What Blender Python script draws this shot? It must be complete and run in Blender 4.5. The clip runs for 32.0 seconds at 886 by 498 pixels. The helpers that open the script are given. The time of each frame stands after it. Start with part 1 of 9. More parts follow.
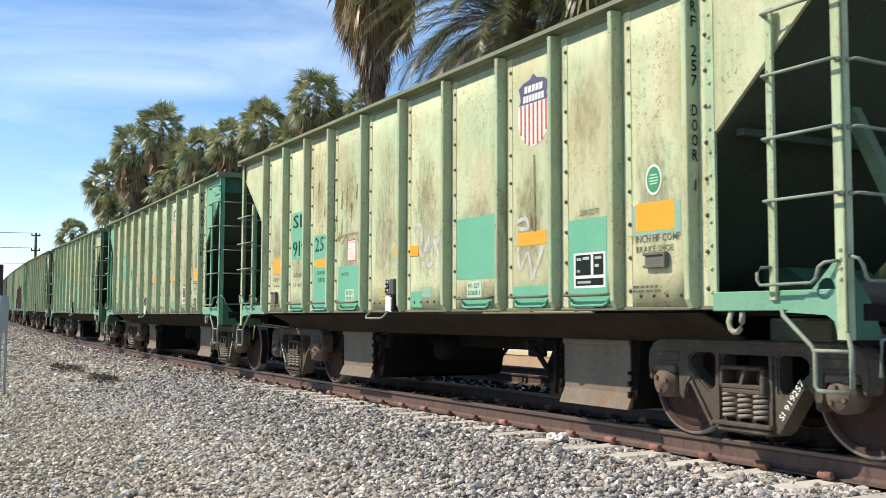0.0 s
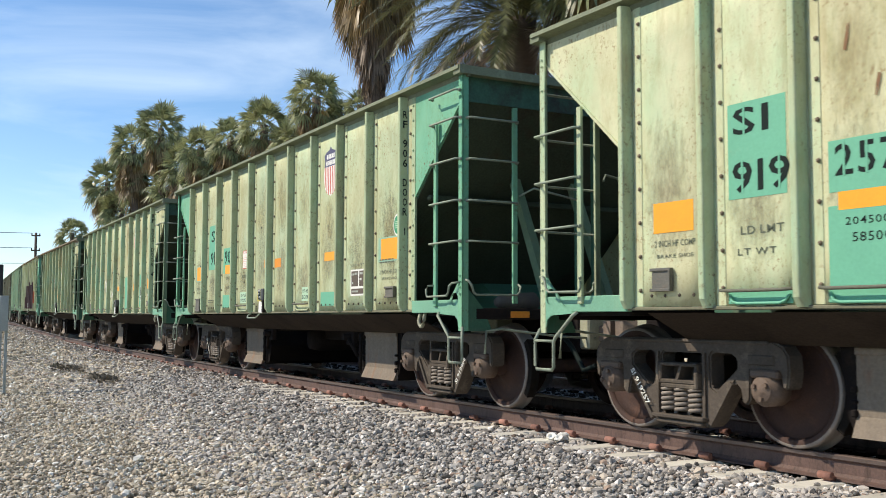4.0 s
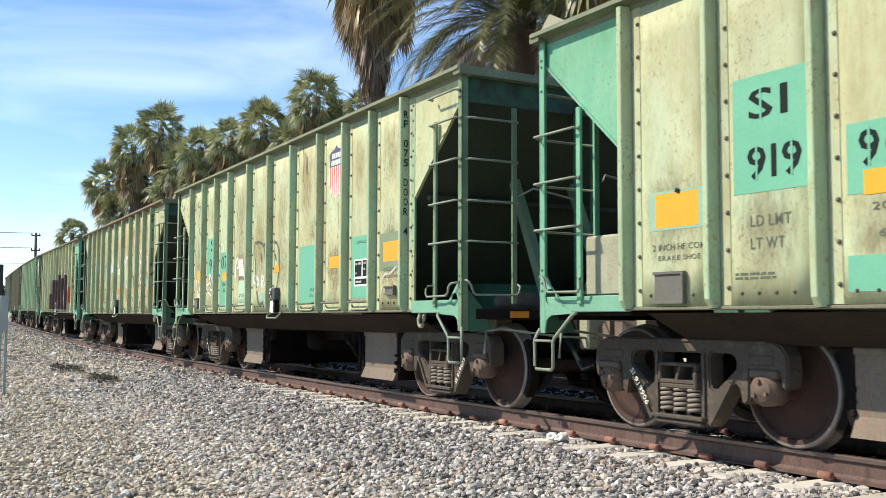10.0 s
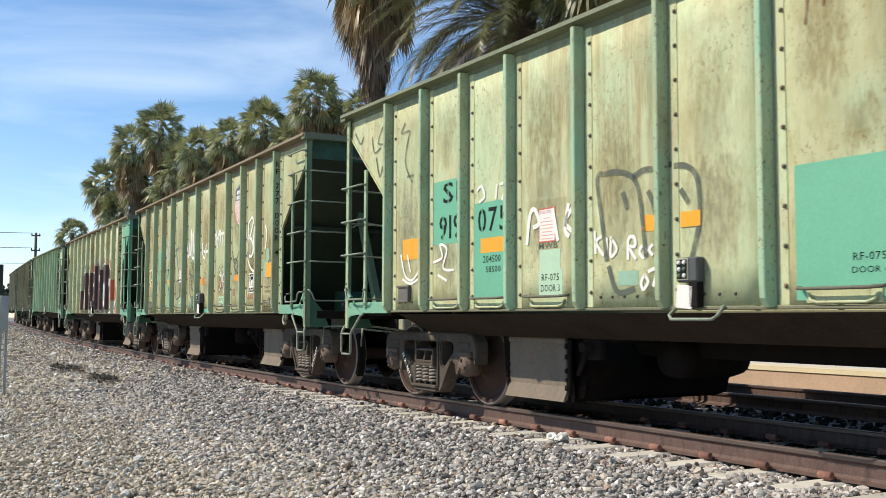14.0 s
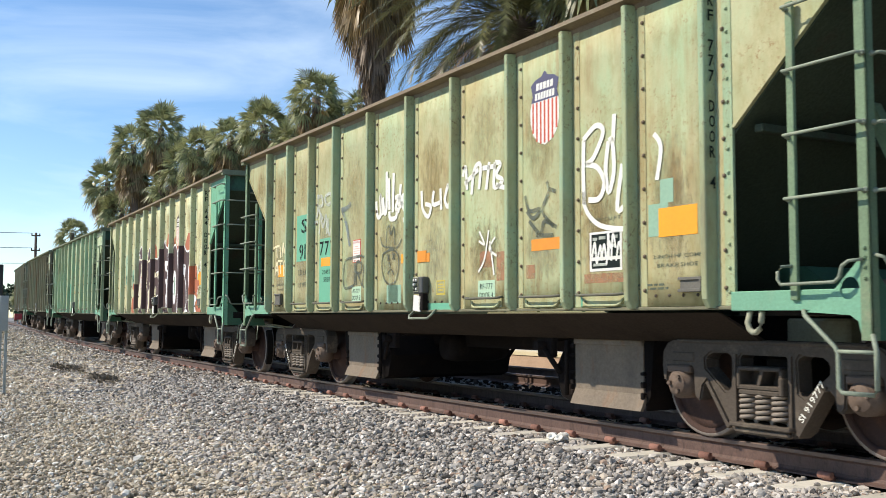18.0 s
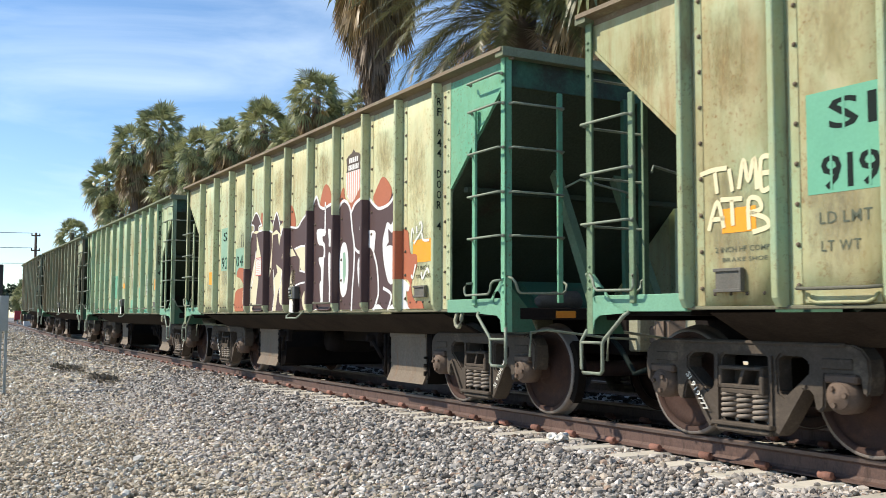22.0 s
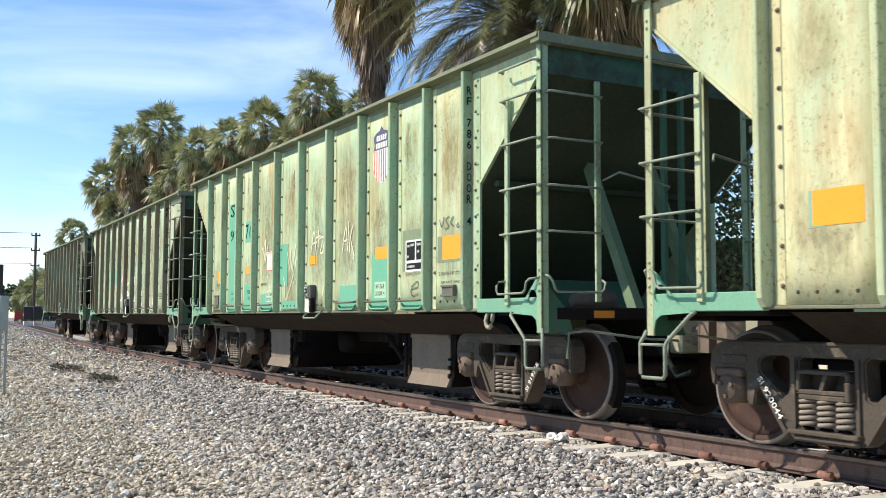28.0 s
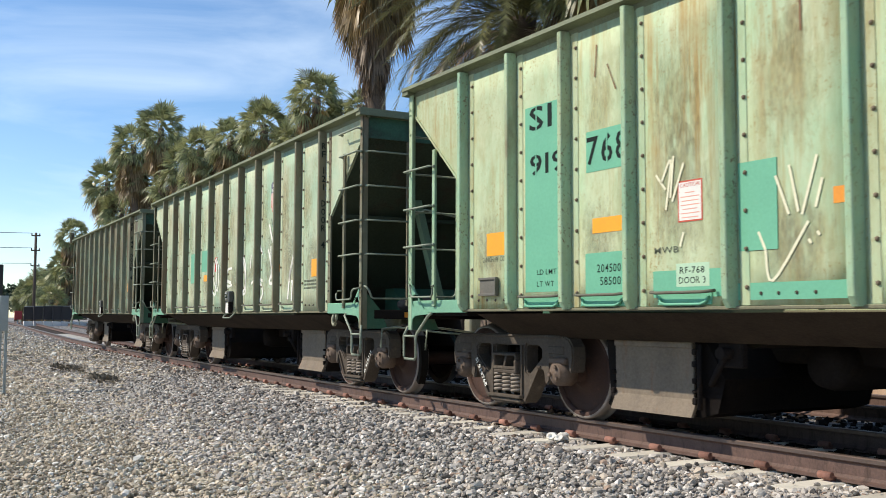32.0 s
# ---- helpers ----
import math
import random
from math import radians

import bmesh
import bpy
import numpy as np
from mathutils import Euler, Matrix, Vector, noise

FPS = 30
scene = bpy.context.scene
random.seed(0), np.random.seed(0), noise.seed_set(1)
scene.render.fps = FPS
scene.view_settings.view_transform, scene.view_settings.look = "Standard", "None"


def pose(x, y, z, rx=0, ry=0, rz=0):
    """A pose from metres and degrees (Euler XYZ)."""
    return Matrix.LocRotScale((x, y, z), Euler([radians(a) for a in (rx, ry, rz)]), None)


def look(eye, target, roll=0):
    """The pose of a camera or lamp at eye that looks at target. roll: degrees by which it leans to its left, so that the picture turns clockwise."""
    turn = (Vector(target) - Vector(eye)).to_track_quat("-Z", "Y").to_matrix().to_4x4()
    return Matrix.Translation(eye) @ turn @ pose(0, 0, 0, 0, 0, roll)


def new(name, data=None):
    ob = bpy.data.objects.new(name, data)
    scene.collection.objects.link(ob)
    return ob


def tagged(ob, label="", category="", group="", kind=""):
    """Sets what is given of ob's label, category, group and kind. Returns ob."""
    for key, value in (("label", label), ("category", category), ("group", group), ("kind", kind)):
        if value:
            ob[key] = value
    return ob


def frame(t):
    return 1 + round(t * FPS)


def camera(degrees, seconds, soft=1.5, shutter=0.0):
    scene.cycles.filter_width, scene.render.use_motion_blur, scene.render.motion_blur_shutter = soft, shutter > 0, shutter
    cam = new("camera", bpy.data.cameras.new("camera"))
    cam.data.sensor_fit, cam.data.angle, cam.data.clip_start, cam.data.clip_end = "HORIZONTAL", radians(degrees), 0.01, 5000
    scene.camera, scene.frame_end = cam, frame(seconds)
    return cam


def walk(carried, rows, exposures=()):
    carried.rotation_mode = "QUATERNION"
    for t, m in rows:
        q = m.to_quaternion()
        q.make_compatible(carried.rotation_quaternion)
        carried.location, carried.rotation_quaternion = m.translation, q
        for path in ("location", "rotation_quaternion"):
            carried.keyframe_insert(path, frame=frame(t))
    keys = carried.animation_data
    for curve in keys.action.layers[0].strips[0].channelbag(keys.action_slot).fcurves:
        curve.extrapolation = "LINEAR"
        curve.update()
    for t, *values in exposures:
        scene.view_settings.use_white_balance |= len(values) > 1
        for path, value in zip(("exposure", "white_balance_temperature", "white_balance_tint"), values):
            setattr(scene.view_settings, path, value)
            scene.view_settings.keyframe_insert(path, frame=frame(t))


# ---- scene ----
# Camera: stands still beside the track; x runs along the rails, z = 0 is the rail top.
YAW, PITCH = radians(30.517), radians(4.016)
EYE = (0.0, -7.032, 0.991)
AIM = (EYE[0] - math.cos(YAW) * math.cos(PITCH), EYE[1] + math.sin(YAW) * math.cos(PITCH), EYE[2] + math.sin(PITCH))
cam = camera(48.276, 32.0, soft=0.6, shutter=0.2)
walk(cam, [(0.0, look(EYE, AIM, 0.188)), (32.0, look(EYE, AIM, 0.188))], exposures=[(t, stops, 6650, 10) for t, stops in ((0, 0.07), (1, -0.09), (3, -0.06), (5.5, 0.09), (6, 0.18), (7, -0.06), (8, -0.1), (9, 0.02), (10, 0.21), (11, 0.27), (12, 0.15), (14, -0.06), (17, 0.31), (18, 0.03), (20, -0.01), (22, 0.05), (23, 0.23), (24, -0.06), (25, -0.03), (28, 0.21), (29, 0.27), (30, -0.06), (32, -0.05))])

# World: morning sky with thin cirrus, sun behind and to the left of the camera.
SUN_DIR = Vector((-0.70, -1.0, 1.12)).normalized()
world = bpy.data.worlds.new("world")
scene.world = world
world.use_nodes = True
wn, wl = world.node_tree.nodes, world.node_tree.links
wn.clear()
w_out = wn.new("ShaderNodeOutputWorld")
w_bg = wn.new("ShaderNodeBackground")
w_sky = wn.new("ShaderNodeTexSky")
w_sky.sky_type = "NISHITA"
w_sky.sun_disc = False
w_sky.sun_elevation = math.asin(SUN_DIR.z)
w_sky.sun_rotation = math.atan2(SUN_DIR.x, SUN_DIR.y)
w_sky.air_density, w_sky.dust_density, w_sky.ozone_density = 0.9, 0.05, 3.2
w_tc = wn.new("ShaderNodeTexCoord")
w_map = wn.new("ShaderNodeMapping")
w_map.inputs["Scale"].default_value = (1.2, 2.2, 7.0)
w_map.inputs["Rotation"].default_value = (0.25, 0.1, 0.5)
w_noise = wn.new("ShaderNodeTexNoise")
w_noise.inputs["Scale"].default_value = 1.5
w_noise.inputs["Detail"].default_value = 9
w_noise.inputs["Roughness"].default_value = 0.55
w_noise.inputs["Distortion"].default_value = 0.5
w_ramp = wn.new("ShaderNodeValToRGB")
w_ramp.color_ramp.elements[0].position, w_ramp.color_ramp.elements[1].position = 0.48, 0.85
w_ramp.color_ramp.elements[1].color = (0.6, 0.6, 0.6, 1)
w_mix = wn.new("ShaderNodeMix")
w_mix.data_type = "RGBA"
w_mix.inputs["B"].default_value = (7.4, 8.6, 9.8, 1)
wl.new(w_tc.outputs["Generated"], w_map.inputs["Vector"])
wl.new(w_map.outputs["Vector"], w_noise.inputs["Vector"])
wl.new(w_noise.outputs["Fac"], w_ramp.inputs["Fac"])
wl.new(w_ramp.outputs["Color"], w_mix.inputs["Factor"])
w_hue = wn.new("ShaderNodeHueSaturation")
w_hue.inputs["Saturation"].default_value = 1.1
w_hue.inputs["Value"].default_value = 1.15
wl.new(w_sky.outputs["Color"], w_hue.inputs["Color"])
wl.new(w_hue.outputs["Color"], w_mix.inputs["A"])
wl.new(w_mix.outputs["Result"], w_bg.inputs["Color"])
w_bg.inputs["Strength"].default_value = 0.15
wl.new(w_bg.outputs["Background"], w_out.inputs["Surface"])

sun = new("sun", bpy.data.lights.new("sun", "SUN"))
sun.data.energy, sun.data.angle, sun.data.color = 5.2, radians(0.53), (1.0, 0.90, 0.76)
sun.matrix_world = look((0, 0, 0), -SUN_DIR)


# ---- materials ----
def mat(name, base, rough=0.7, metal=0.0, var=0.25, scale=3.0, fine=60.0, bump=0.15, stretch=(1, 1, 1), second=None, second_amt=0.5, second_at=0.55, spec=0.4, rand=0.0, island=0.0):
    """Procedural surface: a base colour varied at two scales, an optional second colour in patches or streaks, fine relief."""
    m = bpy.data.materials.new(name)
    m.use_nodes = True
    n, l = m.node_tree.nodes, m.node_tree.links
    b = n["Principled BSDF"]
    b.inputs["Metallic"].default_value = metal
    b.inputs["Specular IOR Level"].default_value = spec
    tc = n.new("ShaderNodeTexCoord")
    mp = n.new("ShaderNodeMapping")
    mp.inputs["Scale"].default_value = stretch
    oi = n.new("ShaderNodeObjectInfo")
    sc = n.new("ShaderNodeMath")
    sc.operation = "MULTIPLY"
    sc.inputs[1].default_value = 37.0
    l.new(oi.outputs["Random"], sc.inputs[0])
    l.new(tc.outputs["Object"], mp.inputs["Vector"])
    l.new(sc.outputs[0], mp.inputs["Location"])

    def noise_node(s, detail=5, rough_=0.6, vec=mp):
        t = n.new("ShaderNodeTexNoise")
        t.inputs["Scale"].default_value = s
        t.inputs["Detail"].default_value = detail
        t.inputs["Roughness"].default_value = rough_
        l.new(vec.outputs["Vector"] if vec is mp else vec.outputs["Object"], t.inputs["Vector"])
        return t

    big, small = noise_node(scale), noise_node(fine, 3, 0.6, tc)
    col = None
    if second is not None:
        pat = noise_node(scale * 1.7, 7, 0.68)
        rp = n.new("ShaderNodeValToRGB")
        rp.color_ramp.elements[0].position, rp.color_ramp.elements[1].position = second_at, min(1.0, second_at + 0.2)
        rp.color_ramp.elements[1].color = (second_amt, second_amt, second_amt, 1)
        l.new(pat.outputs["Fac"], rp.inputs["Fac"])
        mx = n.new("ShaderNodeMix")
        mx.data_type = "RGBA"
        mx.inputs["A"].default_value = (*base, 1)
        mx.inputs["B"].default_value = (*second, 1)
        l.new(rp.outputs["Color"], mx.inputs["Factor"])
        col = mx.outputs["Result"]
    hv = n.new("ShaderNodeHueSaturation")
    if col is None:
        hv.inputs["Color"].default_value = (*base, 1)
    else:
        l.new(col, hv.inputs["Color"])
    add = n.new("ShaderNodeMath")
    add.operation = "ADD"
    l.new(big.outputs["Fac"], add.inputs[0])
    l.new(small.outputs["Fac"], add.inputs[1])
    rg = n.new("ShaderNodeMapRange")
    rg.inputs["From Min"].default_value, rg.inputs["From Max"].default_value = 0.6, 1.4
    rg.inputs["To Min"].default_value, rg.inputs["To Max"].default_value = 1 - var, 1 + var
    l.new(add.outputs[0], rg.inputs["Value"])
    val = rg.outputs["Result"]
    for amount, source in ((rand, oi.outputs["Random"]), (island, None)):
        if amount:
            if source is None:
                source = n.new("ShaderNodeNewGeometry").outputs["Random Per Island"]
            r2 = n.new("ShaderNodeMapRange")
            r2.inputs["To Min"].default_value, r2.inputs["To Max"].default_value = 1 - amount, 1 + amount
            l.new(source, r2.inputs["Value"])
            mu = n.new("ShaderNodeMath")
            mu.operation = "MULTIPLY"
            l.new(val, mu.inputs[0])
            l.new(r2.outputs["Result"], mu.inputs[1])
            val = mu.outputs[0]
    l.new(val, hv.inputs["Value"])
    l.new(hv.outputs["Color"], b.inputs["Base Color"])
    rr = n.new("ShaderNodeMapRange")
    rr.inputs["To Min"].default_value, rr.inputs["To Max"].default_value = max(0.05, rough - 0.12), min(1, rough + 0.12)
    l.new(big.outputs["Fac"], rr.inputs["Value"])
    l.new(rr.outputs["Result"], b.inputs["Roughness"])
    if bump:
        bp = n.new("ShaderNodeBump")
        bp.inputs["Strength"].default_value = bump
        bp.inputs["Distance"].default_value = 0.01
        l.new(small.outputs["Fac"], bp.inputs["Height"])
        l.new(bp.outputs["Normal"], b.inputs["Normal"])
    return m


def panel_paint(name, pale, mint, rust, pale_at=0.5, rust_at=0.62, rust_amt=0.6, dirt=0.5):
    """Weathered car paint: chalky pale paint over mint green, brown run-down streaks, speckled rust, patchy dirt, dented sheet."""
    m = bpy.data.materials.new(name)
    m.use_nodes = True
    n, l = m.node_tree.nodes, m.node_tree.links
    b = n["Principled BSDF"]
    b.inputs["Specular IOR Level"].default_value = 0.3
    tc = n.new("ShaderNodeTexCoord")
    oi = n.new("ShaderNodeObjectInfo")
    mul = n.new("ShaderNodeMath")
    mul.operation = "MULTIPLY"
    mul.inputs[1].default_value = 53.0
    l.new(oi.outputs["Random"], mul.inputs[0])

    def tex(scale, stretch, detail=6, rough_=0.62, dist=0.0):
        mp = n.new("ShaderNodeMapping")
        mp.inputs["Scale"].default_value = stretch
        l.new(tc.outputs["Object"], mp.inputs["Vector"])
        l.new(mul.outputs[0], mp.inputs["Location"])
        t = n.new("ShaderNodeTexNoise")
        t.inputs["Scale"].default_value, t.inputs["Detail"].default_value = scale, detail
        t.inputs["Roughness"].default_value, t.inputs["Distortion"].default_value = rough_, dist
        l.new(mp.outputs["Vector"], t.inputs["Vector"])
        return t.outputs["Fac"]

    def ramp(src, a, c, top=1.0):
        r = n.new("ShaderNodeMapRange")
        r.inputs["From Min"].default_value, r.inputs["From Max"].default_value = a, c
        r.inputs["To Max"].default_value = top
        l.new(src, r.inputs["Value"])
        return r.outputs["Result"]

    def mix(fac, a, c):
        x = n.new("ShaderNodeMix")
        x.data_type = "RGBA"
        l.new(fac, x.inputs["Factor"])
        for key, v in (("A", a), ("B", c)):
            if isinstance(v, tuple):
                x.inputs[key].default_value = (*v, 1)
            else:
                l.new(v, x.inputs[key])
        return x.outputs["Result"]

    streak = tex(1.1, (1.4, 1, 0.7), 8, 0.66)
    col = mix(ramp(streak, pale_at - 0.12, pale_at + 0.14), mint, pale)
    grime = tex(1.1, (1, 1, 0.7), 8, 0.7)
    dark = tuple(c * 0.55 for c in pale)
    col = mix(ramp(grime, 0.44, 0.70, dirt), col, (dark[0] * 1.15, dark[1], dark[2] * 0.75))
    fine = tex(4.5, (1.6, 1, 0.55), 9, 0.75, 0.3)
    col = mix(ramp(fine, 0.48, 0.66, 0.22 + 0.35 * dirt), col, (dark[0] * 0.95, dark[1] * 0.9, dark[2] * 0.6))
    run = tex(1.8, (5.5, 1, 0.42), 9, 0.70, 0.25)
    blot = tex(1.3, (1, 1, 0.6), 5, 0.6)
    both = n.new("ShaderNodeMath")
    both.operation = "MULTIPLY"
    l.new(ramp(run, 0.44, 0.60), both.inputs[0])
    l.new(ramp(blot, rust_at - 0.14, rust_at + 0.12, rust_amt), both.inputs[1])
    col = mix(both.outputs[0], col, rust)
    speck = tex(30.0, (1, 1, 0.75), 6, 0.75)
    where = n.new("ShaderNodeMath")
    where.operation = "MULTIPLY"
    l.new(ramp(speck, 0.55, 0.63, 0.85), where.inputs[0])
    l.new(ramp(tex(1.7, (1, 1, 0.8), 4, 0.6), 0.40, 0.62), where.inputs[1])
    col = mix(where.outputs[0], col, tuple(c * 0.85 for c in rust))
    hv = n.new("ShaderNodeHueSaturation")
    l.new(col, hv.inputs["Color"])
    rv = n.new("ShaderNodeMapRange")
    rv.inputs["To Min"].default_value, rv.inputs["To Max"].default_value = 1.0, 1.18
    l.new(oi.outputs["Random"], rv.inputs["Value"])
    l.new(rv.outputs["Result"], hv.inputs["Value"])
    l.new(hv.outputs["Color"], b.inputs["Base Color"])
    l.new(ramp(grime, 0.2, 0.9), b.inputs["Roughness"])
    rmx = n.new("ShaderNodeMapRange")
    rmx.inputs["To Min"].default_value, rmx.inputs["To Max"].default_value = 0.5, 0.85
    l.new(grime, rmx.inputs["Value"])
    l.new(rmx.outputs["Result"], b.inputs["Roughness"])
    bp = n.new("ShaderNodeBump")
    bp.inputs["Strength"].default_value, bp.inputs["Distance"].default_value = 0.35, 0.03
    l.new(tex(1.6, (1, 1, 0.8), 2, 0.4), bp.inputs["Height"])
    bp2 = n.new("ShaderNodeBump")
    bp2.inputs["Strength"].default_value, bp2.inputs["Distance"].default_value = 0.5, 0.006
    l.new(speck, bp2.inputs["Height"])
    l.new(bp.outputs["Normal"], bp2.inputs["Normal"])
    l.new(bp2.outputs["Normal"], b.inputs["Normal"])
    return m


def leaf_mat(name, base, share=0.3, **kw):
    """Foliage: a leaf surface that also lets some light through."""
    m = mat(name, base, 0.42, **kw)
    n, l = m.node_tree.nodes, m.node_tree.links
    b = n["Principled BSDF"]
    tr = n.new("ShaderNodeBsdfTranslucent")
    ms = n.new("ShaderNodeMixShader")
    ms.inputs["Fac"].default_value = share
    l.new(b.inputs["Base Color"].links[0].from_socket, tr.inputs["Color"])
    l.new(b.outputs["BSDF"], ms.inputs[1])
    l.new(tr.outputs["BSDF"], ms.inputs[2])
    l.new(ms.outputs["Shader"], n["Material Output"].inputs["Surface"])
    return m


MINT = (0.17, 0.38, 0.25)
M = {}
# Steel below the sill; these dark colours include the shade under the car.
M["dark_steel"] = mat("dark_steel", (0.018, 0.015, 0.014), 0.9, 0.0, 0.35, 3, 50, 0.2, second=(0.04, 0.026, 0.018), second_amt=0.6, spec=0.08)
M["skirt"] = mat("dusty_shaded_sheet", (0.042, 0.032, 0.024), 0.9, 0.0, 0.35, 1.2, 40, 0.2, second=(0.025, 0.019, 0.015), second_amt=0.8, second_at=0.48, spec=0.08)
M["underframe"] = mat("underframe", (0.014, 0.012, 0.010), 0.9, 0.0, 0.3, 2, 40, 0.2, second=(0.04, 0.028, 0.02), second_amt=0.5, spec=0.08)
M["truck"] = mat("truck_cast_steel", (0.092, 0.076, 0.061), 0.8, 0.0, 0.3, 3, 45, 0.3, second=(0.25, 0.21, 0.155), second_amt=0.6, spec=0.12)
M["wheel_face"] = mat("wheel_rust", (0.06, 0.032, 0.024), 0.85, 0.0, 0.3, 3, 60, 0.2, second=(0.13, 0.06, 0.035), second_amt=0.7)
M["wheel_rim"] = mat("wheel_rim_steel", (0.27, 0.235, 0.205), 0.5, 0.3, 0.2, 8, 70, 0.15)
M["bearing"] = mat("bearing_cap_rust", (0.13, 0.092, 0.068), 0.75, 0.0, 0.3, 6, 60, 0.2, second=(0.20, 0.14, 0.10), second_amt=0.6)
M["spring"] = mat("spring_steel", (0.25, 0.21, 0.17), 0.7, 0.0, 0.25, 8, 60, 0.2)
M["chute"] = mat("chute_grey_steel", (0.185, 0.15, 0.112), 0.8, 0.0, 0.3, 1.8, 40, 0.15, (2.2, 1, 0.5), second=(0.22, 0.10, 0.045), second_amt=0.75, second_at=0.55)
M["rivet"] = mat("rusty_rivet", (0.17, 0.13, 0.085), 0.7, 0.0, 0.25, 6, 60, 0.1)
M["mint"] = mat("mint_green_paint", MINT, 0.6, 0.0, 0.22, 2.5, 50, 0.12, (1, 1, 0.5), second=(0.30, 0.42, 0.27), second_amt=0.45)
# Darker greens for the car ends: the shade there is put into the colour.
M["shaded_green"] = mat("shaded_green_paint", (0.05, 0.14, 0.085), 0.65, 0.0, 0.25, 2.0, 50, 0.12, second=(0.16, 0.13, 0.08), second_amt=0.5)
M["end_sheet"] = mat("end_sheet_shaded", (0.045, 0.12, 0.075), 0.75, 0.0, 0.3, 1.5, 40, 0.15, second=(0.035, 0.025, 0.02), second_amt=0.8, second_at=0.42)
# Dull green and brown, darkened to hold the shade of the end recess.
M["slope"] = mat("slope_sheet_shaded", (0.055, 0.070, 0.048), 0.85, 0.0, 0.35, 0.8, 40, 0.15, second=(0.066, 0.043, 0.032), second_amt=0.9, spec=0.1)
M["orange"] = mat("orange_sheeting", (0.85, 0.36, 0.02), 0.5, 0.0, 0.06, 6, 40, 0.05)
M["old_orange"] = mat("worn_orange_sheeting", (0.72, 0.27, 0.03), 0.6, 0.0, 0.1, 6, 40, 0.05)
M["white"] = mat("white_paint", (0.74, 0.73, 0.68), 0.6, 0.0, 0.08, 5, 60, 0.05)
M["black"] = mat("black_stencil", (0.012, 0.020, 0.018), 0.8, 0.0, 0.2, 8, 60, 0.05, spec=0.15)
M["dim_text"] = mat("faded_stencil", (0.10, 0.12, 0.08), 0.7, 0.0, 0.3, 14, 60, 0.05)
M["red"] = mat("red_print", (0.55, 0.09, 0.05), 0.6, 0.0, 0.1, 5, 60, 0.05)
M["navy"] = mat("navy_decal", (0.085, 0.085, 0.155), 0.6, 0.0, 0.12, 5, 60, 0.05)
M["patch_mint"] = mat("repaint_mint", (0.14, 0.42, 0.27), 0.55, 0.0, 0.10, 3, 40, 0.05, second=(0.28, 0.42, 0.28), second_amt=0.35, second_at=0.62)
M["pale_plate"] = mat("pale_green_plate", (0.42, 0.60, 0.42), 0.6, 0.0, 0.08, 4, 50, 0.05)
M["yellow_plate"] = mat("faded_yellow_stencil", (0.60, 0.55, 0.12), 0.65, 0.0, 0.12, 6, 50, 0.05)
M["rail_side"] = mat("rail_rust", (0.120, 0.074, 0.060), 0.75, 0.0, 0.35, 2.5, 50, 0.25, (4, 1, 0.8), second=(0.030, 0.019, 0.016), second_amt=0.8, second_at=0.52)
M["rail_head"] = mat("rail_head_steel", (0.16, 0.12, 0.105), 0.38, 0.6, 0.2, 4, 50, 0.05, (0.3, 2, 1))
M["tie"] = mat("concrete_tie", (0.60, 0.57, 0.49), 0.85, 0.0, 0.15, 3, 50, 0.2, second=(0.40, 0.37, 0.30), second_amt=0.5, rand=0.12)
M["clip"] = mat("rail_clip_rust", (0.24, 0.115, 0.085), 0.8, 0.0, 0.3, 10, 60, 0.2, rand=0.5)


def stone_mat(name, stops, spec=0.3):
    """Crushed stone: every stone has its own grey, tan or whitish colour, with fine grain."""
    m = mat(name, (0.4, 0.4, 0.4), 0.9, 0.0, 0.14, 9, 90, 0.3, spec=spec)
    n, l = m.node_tree.nodes, m.node_tree.links
    hv = next(k for k in n if k.bl_idname == "ShaderNodeHueSaturation")
    geo = n.new("ShaderNodeNewGeometry")
    rp = n.new("ShaderNodeValToRGB")
    rp.color_ramp.interpolation = "CONSTANT"
    while len(rp.color_ramp.elements) < len(stops):
        rp.color_ramp.elements.new(0.5)
    for e, (at, c) in zip(rp.color_ramp.elements, stops):
        e.position, e.color = at, (*c, 1)
    l.new(geo.outputs["Random Per Island"], rp.inputs["Fac"])
    l.new(rp.outputs["Color"], hv.inputs["Color"])
    return m


M["stone"] = stone_mat("crushed_stone", ((0.0, (0.155, 0.142, 0.126)), (0.14, (0.285, 0.262, 0.234)), (0.36, (0.415, 0.383, 0.342)), (0.60, (0.545, 0.505, 0.450)), (0.78, (0.48, 0.415, 0.335)), (0.88, (0.74, 0.70, 0.64)), (0.96, (0.34, 0.25, 0.19))))
# Dark stone colours that stand in for the shade under the train.
M["stone_shaded"] = stone_mat("shaded_ballast", ((0.0, (0.018, 0.015, 0.013)), (0.4, (0.032, 0.027, 0.023)), (0.75, (0.055, 0.047, 0.039)), (0.94, (0.11, 0.095, 0.08))), 0.05)
M["stone_tan"] = stone_mat("tan_gravel", ((0.0, (0.266, 0.226, 0.173)), (0.12, (0.400, 0.345, 0.257)), (0.36, (0.545, 0.464, 0.347)), (0.62, (0.654, 0.571, 0.436)), (0.78, (0.508, 0.475, 0.413)), (0.90, (0.738, 0.720, 0.648))))


